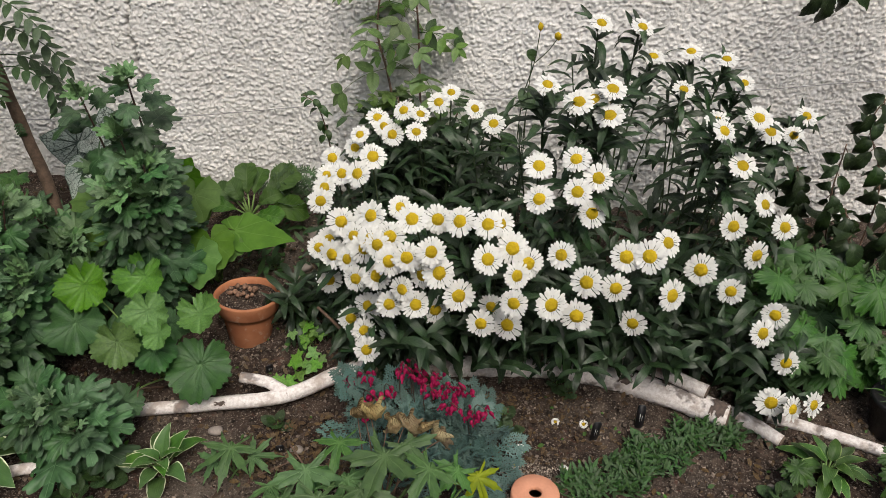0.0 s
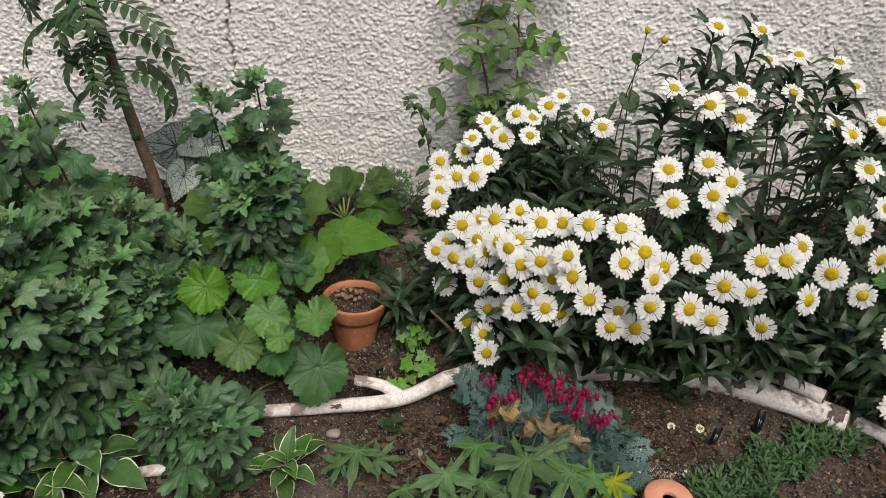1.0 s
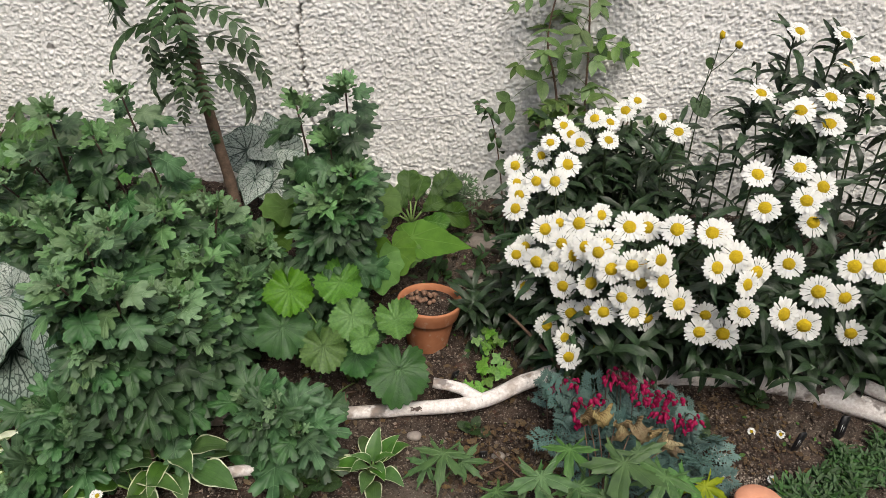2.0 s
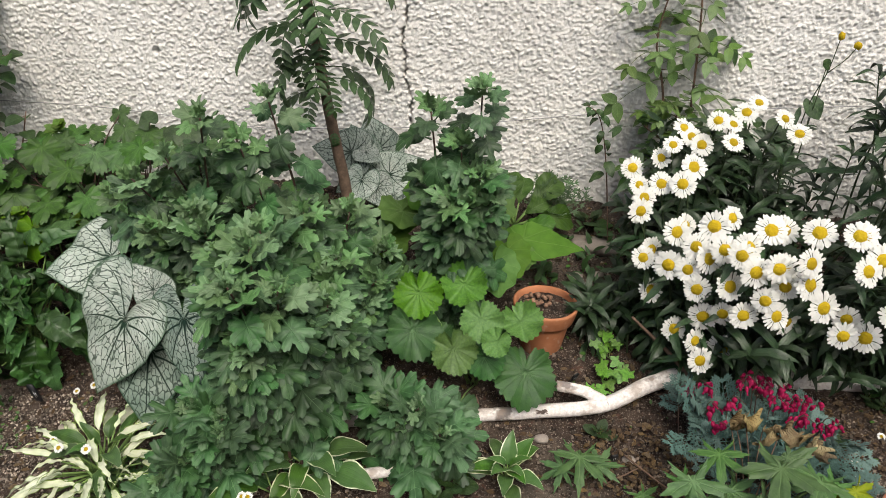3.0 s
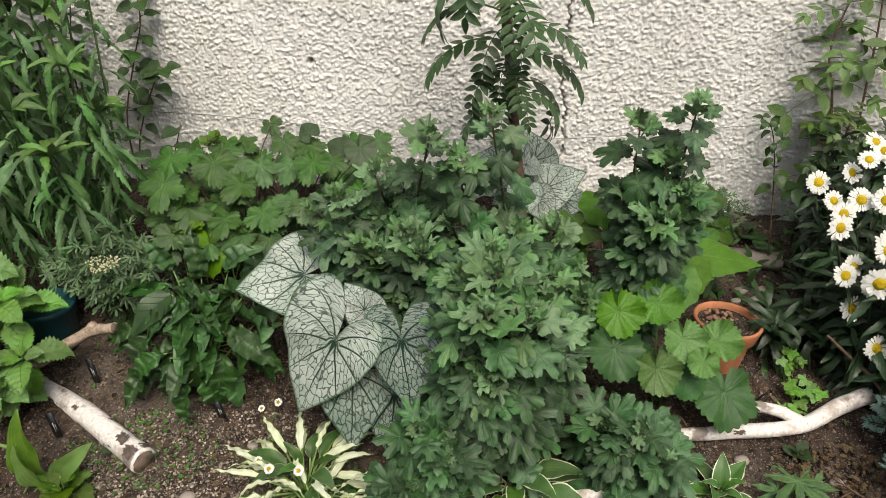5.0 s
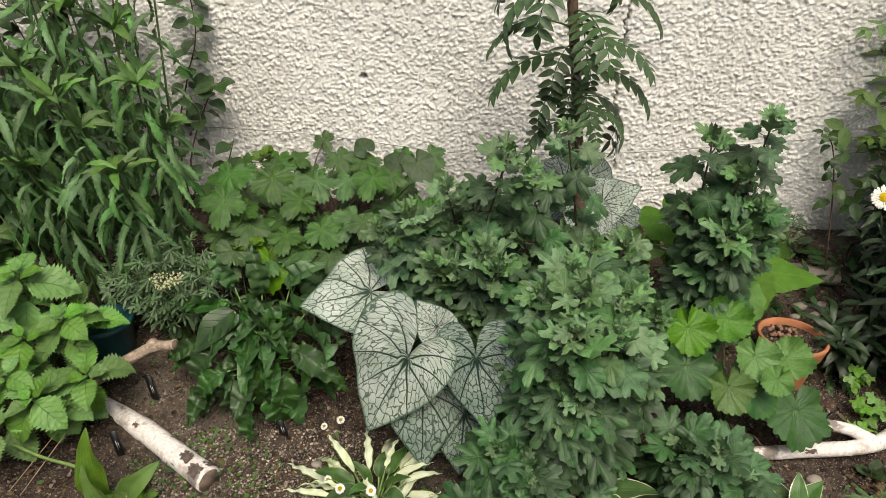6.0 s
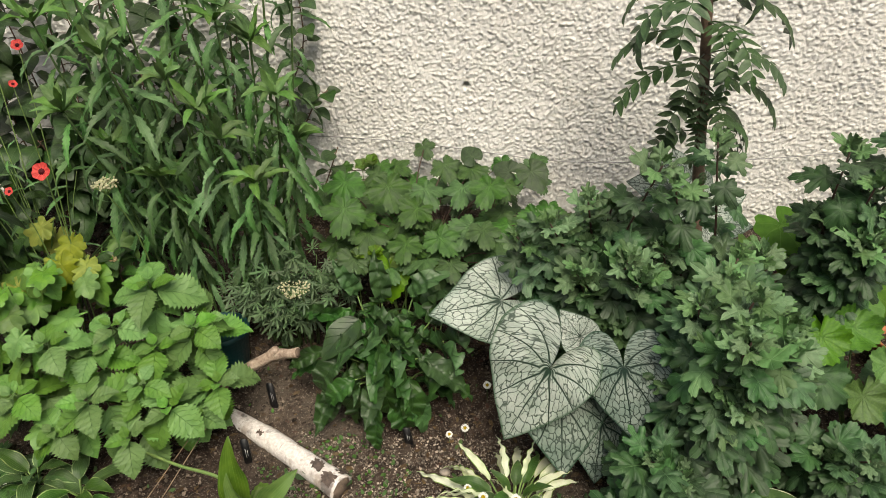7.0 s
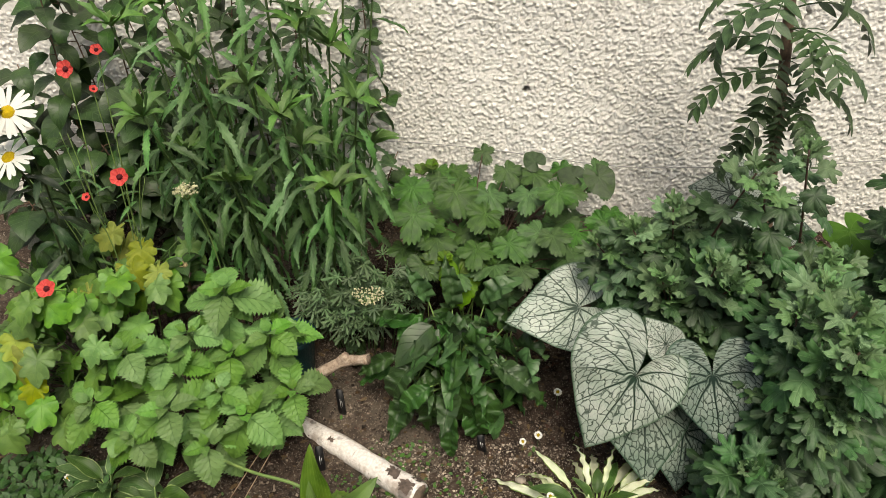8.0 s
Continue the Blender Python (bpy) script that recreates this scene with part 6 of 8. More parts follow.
def build_anemones():
    rng = random.Random(204)
    plant = thing("anemone_plant", spot(-1.58, 1.62), "green plant with three-lobed toothed leaves before the wall", "plant", "leafy clumps")
    f = Vector((0, -0.6, 0.75))
    places = [(-1.709, 1.498, 0.48, 0.068), (-1.63, 1.74, 0.43, 0.06), (-1.563, 1.857, 0.50, 0.042), (-1.496, 1.502, 0.41, 0.062), (-1.385, 1.577, 0.503, 0.06), (-1.72, 1.58, 0.51, 0.07),
              (-1.62, 1.58, 0.50, 0.068), (-1.55, 1.55, 0.46, 0.06), (-1.45, 1.62, 0.48, 0.06), (-1.50, 1.75, 0.49, 0.055), (-1.43, 1.72, 0.49, 0.055), (-1.66, 1.50, 0.42, 0.065),
              (-1.57, 1.47, 0.41, 0.055), (-1.40, 1.50, 0.43, 0.055), (-1.78, 1.6, 0.46, 0.055), (-1.47, 1.45, 0.37, 0.05), (-1.35, 1.62, 0.49, 0.05), (-1.54, 1.66, 0.46, 0.06), (-1.70, 1.45, 0.36, 0.06), (-1.61, 1.45, 0.36, 0.05)]
    fan(plant, spot(-1.58, 1.6), [((x, y, z), (rng.uniform(-0.5, 0.5), -0.7, rng.uniform(-0.6, -0.2)), f + Vector((rng.uniform(-0.3, 0.3), rng.uniform(-0.2, 0.3), 0)), s) for x, y, z, s in places], ANEMONE, PURPLE_STEM, rng)
    big = [((-1.288, 1.64, 0.515), (0.4, -0.5, -0.5), (0.1, -0.6, 0.7), 0.050), ((-1.34, 1.68, 0.50), (-0.4, 0.2, 0.1), (-0.2, -0.6, 0.8), 0.040), ((-1.43, 1.74, 0.515), (-0.3, 0.3, 0.2), (-0.3, -0.5, 0.8), 0.036)]
    fan(plant, spot(-1.45, 1.66), big, HEART_GREEN, PURPLE_STEM, rng)
    scatter(plant, spot(-1.55, 1.58), ANEMONE, ((-1.80, -1.36), (1.44, 1.62), (0.25, 0.40)), 22, (0.045, 0.062), rng, PURPLE_STEM)
    scatter(plant, spot(-1.45, 1.7), ANEMONE, ((-1.72, -1.2), (1.58, 1.78), (0.33, 0.46)), 22, (0.04, 0.058), rng, PURPLE_STEM)
    scatter(plant, spot(-1.3, 1.66), ANEMONE, ((-1.42, -1.0), (1.52, 1.70), (0.28, 0.40)), 20, (0.035, 0.055), rng, PURPLE_STEM)
    scatter(plant, spot(-1.5, 1.78), ANEMONE, ((-1.80, -1.2), (1.76, 1.87), (0.36, 0.48)), 22, (0.042, 0.058), rng, PURPLE_STEM)
    scatter(plant, spot(-1.5, 1.62), ANEMONE, ((-1.80, -1.2), (1.50, 1.66), (0.36, 0.455)), 30, (0.05, 0.066), rng, PURPLE_STEM)
    lime = [((-1.606, 1.445, 0.355), (0.05, -0.5, -0.7), (0, -0.85, 0.5), 0.068), ((-1.57, 1.47, 0.385), (-0.6, -0.5, -0.2), (0, -0.6, 0.8), 0.045), ((-1.66, 1.47, 0.375), (-0.8, -0.4, -0.3), (0, -0.6, 0.8), 0.05), ((-1.53, 1.53, 0.35), (0.3, -0.6, -0.3), (0, -0.6, 0.8), 0.05)]
    fan(plant, spot(-1.6, 1.5), lime, LIME, PALE_STEM, rng)
    for x, y, z in ((-1.69, 1.78, 0.49), (-1.64, 1.47, 0.39), (-1.68, 1.46, 0.385), (-1.72, 1.8, 0.47)):
        tuft = thing("lime_shoot", Vector((x, y, z - 0.05)), "tuft of fresh yellow-green young leaves", "plant", "young shoots")
        stem(tuft, [([spot(x, y, -0.01), Vector((x, y, z))], 0.0016, 0.001)], PALE_STEM)
        for i in range(9):
            leaf(tuft, LIME[0], Vector((x, y, z)), heading(i * 0.7, radians(rng.uniform(0, 60))), Vector((0, -0.4, 1)), rng.uniform(0.016, 0.026))
    right = thing("anemone_plant", spot(0.80, 1.38), "fresh green clump with toothed lobed leaves at the bed's end", "plant", "leafy clumps")
    scatter(right, spot(0.80, 1.36), TRIFOLIATE, ((0.70, 1.0), (1.25, 1.36), (0.10, 0.22)), 40, (0.075, 0.11), rng, DARK_STEM)
    scatter(right, spot(0.84, 1.42), TRIFOLIATE, ((0.68, 1.02), (1.36, 1.52), (0.15, 0.30)), 52, (0.08, 0.12), rng, DARK_STEM)
    scatter(right, spot(0.66, 1.10), TRIFOLIATE, ((0.62, 0.68), (1.07, 1.10), (0.04, 0.06)), 3, (0.055, 0.065), rng, DARK_STEM)
    scatter(right, spot(0.84, 1.06), TRIFOLIATE, ((0.82, 0.90), (1.04, 1.10), (0.04, 0.07)), 6, (0.06, 0.08), rng, DARK_STEM)


def build_crinkled():
    rng = random.Random(205)
    plant = thing("comfrey_plant", spot(-1.60, 1.32), "low plant with glossy crinkled dark green leaves", "plant")
    f = Vector((0, -0.6, 0.75))
    spots = [((-1.66, 1.33, 0.30), (-0.5, -0.5, -0.25), 0.12, SMOOTH_OVAL[0]), ((-1.70, 1.29, 0.23), (-0.5, -0.5, -0.4), 0.12, None), ((-1.55, 1.27, 0.19), (0.2, -0.6, -0.5), 0.12, None),
             ((-1.655, 1.25, 0.19), (-0.05, -0.4, -0.8), 0.14, None), ((-1.60, 1.26, 0.22), (0.0, -0.6, -0.6), 0.13, None), ((-1.53, 1.28, 0.24), (0.7, -0.4, -0.15), 0.13, None),
             ((-1.58, 1.29, 0.28), (0.3, -0.5, 0.2), 0.10, None), ((-1.62, 1.30, 0.27), (0.1, -0.8, -0.1), 0.10, None), ((-1.67, 1.38, 0.33), (-0.2, -0.2, 0.7), 0.10, None), ((-1.55, 1.38, 0.33), (0.3, -0.2, 0.7), 0.11, None),
             ((-1.74, 1.33, 0.22), (-0.8, -0.3, -0.2), 0.10, None), ((-1.49, 1.29, 0.20), (0.8, -0.5, -0.4), 0.10, None), ((-1.62, 1.40, 0.30), (0, 0.0, 1), 0.12, None), ((-1.70, 1.27, 0.17), (-0.4, -0.6, -0.6), 0.11, None),
             ((-1.58, 1.25, 0.16), (0.3, -0.5, -0.7), 0.12, None), ((-1.64, 1.35, 0.30), (0.4, -0.5, 0.3), 0.09, None), ((-1.56, 1.33, 0.30), (-0.6, -0.5, 0.1), 0.10, None), ((-1.61, 1.22, 0.15), (-0.2, -0.6, -0.7), 0.10, None),
             ((-1.51, 1.34, 0.29), (0.7, -0.2, 0.3), 0.10, None), ((-1.72, 1.38, 0.27), (-0.7, -0.1, 0.3), 0.10, None), ((-1.66, 1.24, 0.21), (-0.7, -0.6, -0.2), 0.10, None), ((-1.53, 1.42, 0.28), (0.5, 0.1, 0.8), 0.12, None)]
    fan(plant, spot(-1.60, 1.33), [(p, d, f + Vector((rng.uniform(-0.3, 0.3), 0, rng.uniform(-0.2, 0.2))) - 0.5 * Vector(d) * Vector(d).z, s, m or rng.choice(CRINKLE)) for p, d, s, m in spots], CRINKLE, PALE_STEM, rng, 0.0024)
    rosette(plant, spot(-1.60, 1.33, 0.08), CRINKLE, 14, (0.125, 0.10), (-25, 45), rng, 0.06, PALE_STEM, bias=(0, -0.3, 0))
    rosette(plant, spot(-1.60, 1.32, 0.16), CURLED, 14, (0.10, 0.075), (5, 60), rng, 0.05, PALE_STEM, bias=(0, -0.3, 0))
    rosette(plant, spot(-1.66, 1.36, 0.15), CURLED, 9, (0.10, 0.075), (5, 60), rng, 0.04, PALE_STEM, bias=(0, -0.3, 0))
    rosette(plant, spot(-1.70, 1.34, 0.06), CRINKLE, 6, (0.12, 0.10), (-15, 35), rng, 0.05, PALE_STEM, bias=(0, -0.3, 0))
    rosette(plant, spot(-1.50, 1.36, 0.12), CURLED, 9, (0.11, 0.08), (0, 60), rng, 0.05, PALE_STEM, bias=(0, -0.3, 0))


def crossed(plant, pts, rng, az, scale=1.0):
    """A square stem with pairs of toothed leaves, each pair across the last, small at the tip, spread to the light."""
    line = curve_points(pts, 10)
    lines = [(line, 0.0028, 0.0016)]
    lean = Matrix.Rotation(radians(24), 3, "X")
    gone, k = 0.0, len(line) - 1
    for back, size, el in ((0.0, 0.030, 52), (0.001, 0.052, 26), (0.006, 0.078, 6), (0.022, 0.098, -8), (0.060, 0.092, -20)):
        while k > 1 and gone < back:
            gone += (line[k] - line[k - 1]).length
            k -= 1
        az += math.pi / 2 + rng.uniform(-0.2, 0.2)
        for side in (0, math.pi):
            d = lean @ heading(az + side + rng.uniform(-0.15, 0.15), radians(el + rng.uniform(-8, 8)))
            q = line[k] + d * (0.12 * size)
            lines.append(([line[k], q], 0.0013, 0.001))
            leaf(plant, rng.choice(NETTLE), q, d, Vector((rng.uniform(-0.15, 0.15), -0.42 + rng.uniform(-0.12, 0.12), 1.0)), scale * size * rng.uniform(0.88, 1.12))
    stem(plant, lines, STEM)


def build_nettle():
    rng = random.Random(206)
    plant = thing("agastache_plant", spot(-2.08, 1.26), "bushy plant with bright green toothed opposite leaves", "plant")
    for x, y, z, az, scale in ((-2.079, 1.287, 0.413, 0.2, 1.05), (-2.142, 1.223, 0.347, 1.3, 0.8), (-1.981, 1.243, 0.335, 0.7, 0.95), (-2.249, 1.161, 0.343, 0.5, 0.85), (-2.313, 1.111, 0.252, 1.0, 0.9), (-2.154, 1.096, 0.256, 0.3, 1.0),
                               (-2.010, 1.124, 0.221, 0.9, 1.0), (-1.933, 1.197, 0.226, 0.2, 0.9), (-2.067, 1.145, 0.264, 1.2, 0.75), (-2.06, 1.22, 0.30, 0.6, 0.9), (-2.19, 1.20, 0.30, 0.1, 0.85), (-2.10, 1.34, 0.36, 1.1, 1.0),
                               (-1.99, 1.31, 0.31, 0.4, 0.9), (-2.23, 1.08, 0.19, 0.8, 0.8), (-2.08, 1.08, 0.18, 0.5, 0.9), (-1.98, 1.17, 0.17, 1.2, 0.85)):
        t = Vector((x, y, z))
        b = spot(-2.08 + 0.5 * (t.x + 2.08), 1.28 + 0.3 * (t.y - 1.25), -0.01)
        crossed(plant, [b, b.lerp(t, 0.55) + Vector((0, 0.015, 0.02)), t], rng, az, scale)
    return plant


def build_tall():
    rng = random.Random(207)
    plant = thing("veronicastrum_plant", spot(-2.02, 1.52), "tall clump of upright stems with narrow toothed leaves", "plant")
    for tip in ((-2.07, 1.305, 0.86), (-1.80, 1.41, 0.76), (-1.93, 1.345, 0.75), (-1.905, 1.36, 0.69), (-2.27, 1.44, 0.90), (-2.205, 1.36, 0.745), (-1.85, 1.355, 0.60), (-2.066, 1.39, 0.60),
                (-1.82, 1.50, 1.05), (-1.97, 1.46, 1.08), (-2.10, 1.45, 1.02), (-2.18, 1.5, 1.1), (-1.90, 1.42, 0.9), (-2.0, 1.38, 0.80), (-1.78, 1.45, 0.66), (-2.15, 1.40, 0.66), (-1.86, 1.48, 0.85), (-1.9, 1.5, 1.1), (-2.05, 1.52, 1.12), (-2.25, 1.5, 1.0), (-1.77, 1.5, 0.95), (-2.12, 1.35, 0.95), (-1.95, 1.4, 0.98)):
        t = Vector(tip)
        b = spot(-2.02 + 0.6 * (t.x + 2.02), 1.53 + rng.uniform(-0.03, 0.05), -0.01)
        grow(plant, [b, b.lerp(t, 0.5) + Vector((0, 0.02, 0.04)), t], 0.0036, 0.002, TALL, 24, (0.118, 0.10), rng, STEM, 0.25, 0.98, (-72, -8), (0, -0.25, 0), 0.006, top=TALL_TIP, tops=11, top_size=0.070)


def build_grey():
    rng = random.Random(208)
    plant = thing("umbel_plant", spot(-1.83, 1.47), "wiry grey-green plant with cream flower umbels", "plant")
    for i in range(30):
        x, y = rng.uniform(-1.98, -1.68), rng.uniform(1.36, 1.5)
        t = Vector((x, y, rng.uniform(0.27, 0.43)))
        b = spot(-1.83 + 0.5 * (x + 1.83), 1.47, -0.01)
        grow(plant, [b, b.lerp(t, 0.5) + Vector((0, 0, 0.03)), t], 0.0016, 0.0008, GREY_WIDE, 9, (0.052, 0.04), rng, STEM, 0.35, 1.0, (0, 40), (0, -0.3, 0), 0.008)
    for c, r in (((-1.793, 1.332, 0.37), 0.034), ((-2.115, 1.285, 0.625), 0.025)):
        c = Vector(c)
        stem(plant, [(curve_points([spot(c.x - 0.02, 1.46, -0.01), c.lerp(spot(c.x, 1.46), 0.4) + Vector((0, 0, 0.05)), c - Vector((0, 0, 0.02))], 5), 0.0016, 0.0012)]
             + [([c - Vector((0, 0, 0.02)), c + Vector((r * 0.8 * math.cos(a), r * 0.8 * math.sin(a), 0.0))], 0.0008, 0.0006) for a in np.arange(0, 6.2, 0.5)], PALE_STEM, "flower_stem")
        bm = bmesh.new()
        for i in range(110):
            a, q = rng.uniform(0, 6.28), r * math.sqrt(rng.random())
            lump_ball(bm, c - plant.location + Vector((q * math.cos(a), q * math.sin(a), rng.uniform(-0.004, 0.008))), rng.uniform(0.0016, 0.003), rng)
        part("umbel", bm, CREAM, plant, "flat cream head of tiny flowers")


def build_hostas():
    rng = random.Random(209)
    a = thing("hosta_plant", spot(-1.335, 1.03), "hosta with long white-centred pale green leaves", "plant", "hostas")
    rosette(a, spot(-1.335, 1.05, 0.02), HOSTA_P, 38, (0.125, 0.085), (0, 44), rng, 0.09, PALE_STEM, r=0.0022)
    rosette(a, spot(-1.30, 1.00, 0.01), HOSTA_P, 22, (0.12, 0.08), (4, 55), rng, 0.07, PALE_STEM, r=0.0022)
    rosette(a, spot(-1.33, 1.07, 0.02), HOSTA_G, 9, (0.085, 0.06), (25, 75), rng, 0.05, PALE_STEM, r=0.002)
    b = thing("hosta_plant", spot(-0.935, 1.02), "hosta with broad green leaves edged in cream", "plant", "hostas")
    rosette(b, spot(-0.93, 1.075, 0.02), HOSTA_E, 15, (0.105, 0.08), (14, 55), rng, 0.05, PALE_STEM)
    rosette(b, spot(-0.99, 1.02, 0.01), HOSTA_E, 7, (0.115, 0.09), (15, 50), rng, 0.04, PALE_STEM)
    c = thing("hosta_plant", spot(-0.55, 1.07), "small hosta with narrow white-edged leaves on bare soil", "plant", "hostas")
    rosette(c, spot(-0.545, 1.075, 0.005), HOSTA_E, 14, (0.080, 0.055), (28, 78), rng, 0.026, PALE_STEM)
    d = thing("hosta_plant", spot(0.745, 1.09), "hosta with ribbed pale-edged green leaves", "plant", "hostas")
    rosette(d, spot(0.745, 1.09, 0.005), HOSTA_G, 18, (0.075, 0.055), (12, 60), rng, 0.02, PALE_STEM)
    e = thing("hosta_plant", spot(-2.31, 1.09), "low green hosta with glossy ribbed leaves", "plant", "hostas")
    rosette(e, spot(-2.31, 1.09, 0.01), HOSTA_G, 15, (0.12, 0.08), (10, 55), rng, 0.03, PALE_STEM)
    rosette(e, spot(-2.2, 1.06, 0.01), HOSTA_G, 9, (0.10, 0.08), (10, 45), rng, 0.03, PALE_STEM)
    g = thing("lily_plant", spot(-1.90, 1.03), "yellow-green plant with upright pointed leaves and a bent stalk", "plant")
    fan(g, spot(-1.88, 1.04), [((-1.86, 1.04, 0.06), (0.0, -0.1, 1), (0.3, -1, 0.2), 0.15, LILY[0]), ((-1.82, 1.05, 0.05), (0.35, -0.2, 0.6), (0.0, -0.8, 0.6), 0.11, LILY[1]), ((-1.84, 1.03, 0.05), (-0.2, -0.3, 0.8), (0, -1, 0.4), 0.11, LILY[0])], HOSTA_G, PALE_STEM, rng)
    stem(g, [(curve_points([spot(-1.84, 1.05), (-1.90, 1.07, 0.09), (-2.0, 1.09, 0.105), (-2.09, 1.115, 0.12)], 5), 0.004, 0.003)], PALE_STEM, "bent_stalk")
    stem(g, [([spot(-2.05, 1.04, 0.03), spot(-1.965, 1.2, 0.10)], 0.001, 0.0008), ([spot(-2.02, 1.03, 0.03), spot(-1.95, 1.19, 0.10)], 0.001, 0.0008)], CUT_WOOD, "straw")
    h = thing("yellow_plant", spot(-1.825, 1.075), "low yellow-green leaves at the foot of a log", "plant")
    rosette(h, spot(-1.81, 1.035, 0.005), [LIME[0]], 10, (0.042, 0.03), (15, 60), rng, 0.03, PALE_STEM)


def build_front():
    rng = random.Random(210)
    f = (0, -0.35, 0.95)
    one = thing("monkshood_plant", spot(-0.40, 1.05), "single deep-cut green leaf clump on bare soil", "plant", "deep-cut plants")
    fan(one, spot(-0.405, 1.07), [((-0.408, 1.075, 0.075), (-0.1, -0.9, -0.2), f, 0.082, CUT[0]), ((-0.44, 1.07, 0.05), (-0.8, -0.3, -0.1), f, 0.055, CUT[1]), ((-0.37, 1.08, 0.05), (0.8, 0.1, 0), f, 0.06, CUT[0])], CUT, STEM, rng)
    plant = thing("monkshood_plant", spot(-0.12, 0.95), "deep-cut green foliage with some yellow and withered leaves", "plant", "deep-cut plants")
    places = [(-0.103, 0.95, 0.185, 0.095), (-0.238, 0.955, 0.145, 0.085), (-0.029, 0.955, 0.15, 0.08), (-0.185, 1.0, 0.165, 0.07), (-0.21, 0.90, 0.14, 0.085), (-0.068, 1.0, 0.16, 0.07), (-0.14, 0.91, 0.15, 0.08),
              (0.02, 0.99, 0.11, 0.06), (-0.28, 0.93, 0.10, 0.07), (-0.06, 0.9, 0.12, 0.08), (0.0, 0.91, 0.11, 0.07), (-0.17, 0.96, 0.12, 0.08), (-0.31, 0.98, 0.08, 0.06), (-0.24, 1.0, 0.10, 0.055)]
    fan(plant, spot(-0.12, 0.95), [((x, y, z), (rng.uniform(-0.7, 0.7), -0.8, -0.2), Vector(f) + Vector((rng.uniform(-0.3, 0.3), rng.uniform(-0.3, 0.2), 0)), s) for x, y, z, s in places], CUT, STEM, rng, 0.0022)
    fan(plant, spot(-0.02, 0.97), [((0.055, 0.985, 0.10), (0.3, -0.7, -0.5), (0, -0.5, 0.85), 0.062)], CUT_YELLOW, PALE_STEM, rng)
    dry = [(-0.16, 1.045, 0.205), (-0.135, 1.04, 0.212), (-0.148, 1.05, 0.2), (-0.10, 1.04, 0.19), (-0.07, 1.04, 0.188), (-0.045, 1.035, 0.18), (-0.01, 1.03, 0.172), (0.005, 1.025, 0.16)]
    fan(plant, spot(-0.12, 0.98), [(p, (rng.uniform(-0.7, 0.9), -0.5, rng.uniform(-0.7, 0.2)), (rng.uniform(-0.5, 0.5), -0.6, 0.8), rng.uniform(0.04, 0.068)) for p in dry], WITHERED, TWIG, rng, 0.0014)


def heart_flower():
    """A small hanging locket flower."""
    verts, faces, lay = [], [], []
    prof = ((0.0, 0.10), (0.18, 0.32), (0.4, 0.36), (0.65, 0.2), (0.85, 0.1), (1.0, 0.22), (1.08, 0.02))
    for s, w in prof:
        for j in range(8):
            a = j * math.pi / 4
            verts.append((w * math.cos(a), w * 0.6 * math.sin(a), -s))
            lay.append((j / 8, s))
    for i in range(len(prof) - 1):
        for j in range(8):
            k = (j + 1) % 8
            faces.append((i * 8 + j, i * 8 + k, i * 8 + 8 + k, i * 8 + 8 + j))
    return raw_mesh("flower", verts, faces, CRIMSON, {"lay": lay})


def build_dicentra():
    rng = random.Random(211)
    plant = thing("dicentra_plant", spot(-0.01, 1.14), "mound of blue-grey ferny leaves with crimson hanging flowers", "flower")
    for i in range(150):
        u = rng.random()
        x = -0.185 + 0.285 * u
        y0, y1 = 1.10 - 0.02 * u, 1.235 - 0.05 * u
        y = rng.uniform(y0 - 0.045, y1)
        h = 0.115 - 0.055 * u
        edge = max(0.25, 1 - ((y - 1.16) / 0.12) ** 2)
        p = Vector((x, y, ground_z(x, y) + h * edge * rng.uniform(0.55, 1.05)))
        az = rng.uniform(0, 6.28)
        leaf(plant, rng.choice(FERNY), p, heading(az, radians(rng.uniform(-5, 65))) + Vector((0, -0.2, 0)), Vector((rng.uniform(-0.5, 0.5), -0.4, 1)), rng.uniform(0.04, 0.068))
        if i % 3 == 0:
            stem(plant, [([spot(x * 0.8, 1.14, -0.005), p], 0.0012, 0.0009)], STEM, "leaf_stalk")
    flower = heart_flower()
    for x, y, z, n in ((-0.082, 1.175, 0.178, 6), (-0.055, 1.165, 0.175, 7), (-0.02, 1.16, 0.172, 8), (0.005, 1.145, 0.155, 8), (0.03, 1.15, 0.15, 6), (0.05, 1.12, 0.118, 6), (0.012, 1.12, 0.135, 6), (-0.035, 1.14, 0.16, 6),
                       (-0.195, 1.19, 0.15, 4), (-0.15, 1.15, 0.135, 4), (-0.145, 1.11, 0.125, 6), (-0.165, 1.18, 0.16, 3), (0.065, 1.13, 0.12, 3), (-0.06, 1.18, 0.185, 5), (-0.11, 1.15, 0.15, 2)):
        c = Vector((x, y, z))
        tip = c + Vector((rng.uniform(0.005, 0.02), -0.012, 0.0))
        stem(plant, [(curve_points([spot(x, 1.15, -0.005), c + Vector((-0.01, 0, 0.012)), tip + Vector((0, 0, 0.008))], 4), 0.0012, 0.0008)], PURPLE_STEM, "flower_stem")
        for j in range(n + 5):
            p = c + Vector((rng.uniform(-0.018, 0.02), rng.uniform(-0.014, 0.012), rng.uniform(-0.004, 0.016)))
            child("flower", flower, plant, "", Matrix.Translation(p - plant.location) @ pose(0, 0, 0, rng.uniform(-35, 35), rng.uniform(-35, 35), rng.uniform(0, 360)) @ Matrix.Scale(rng.uniform(0.012, 0.0175), 4))


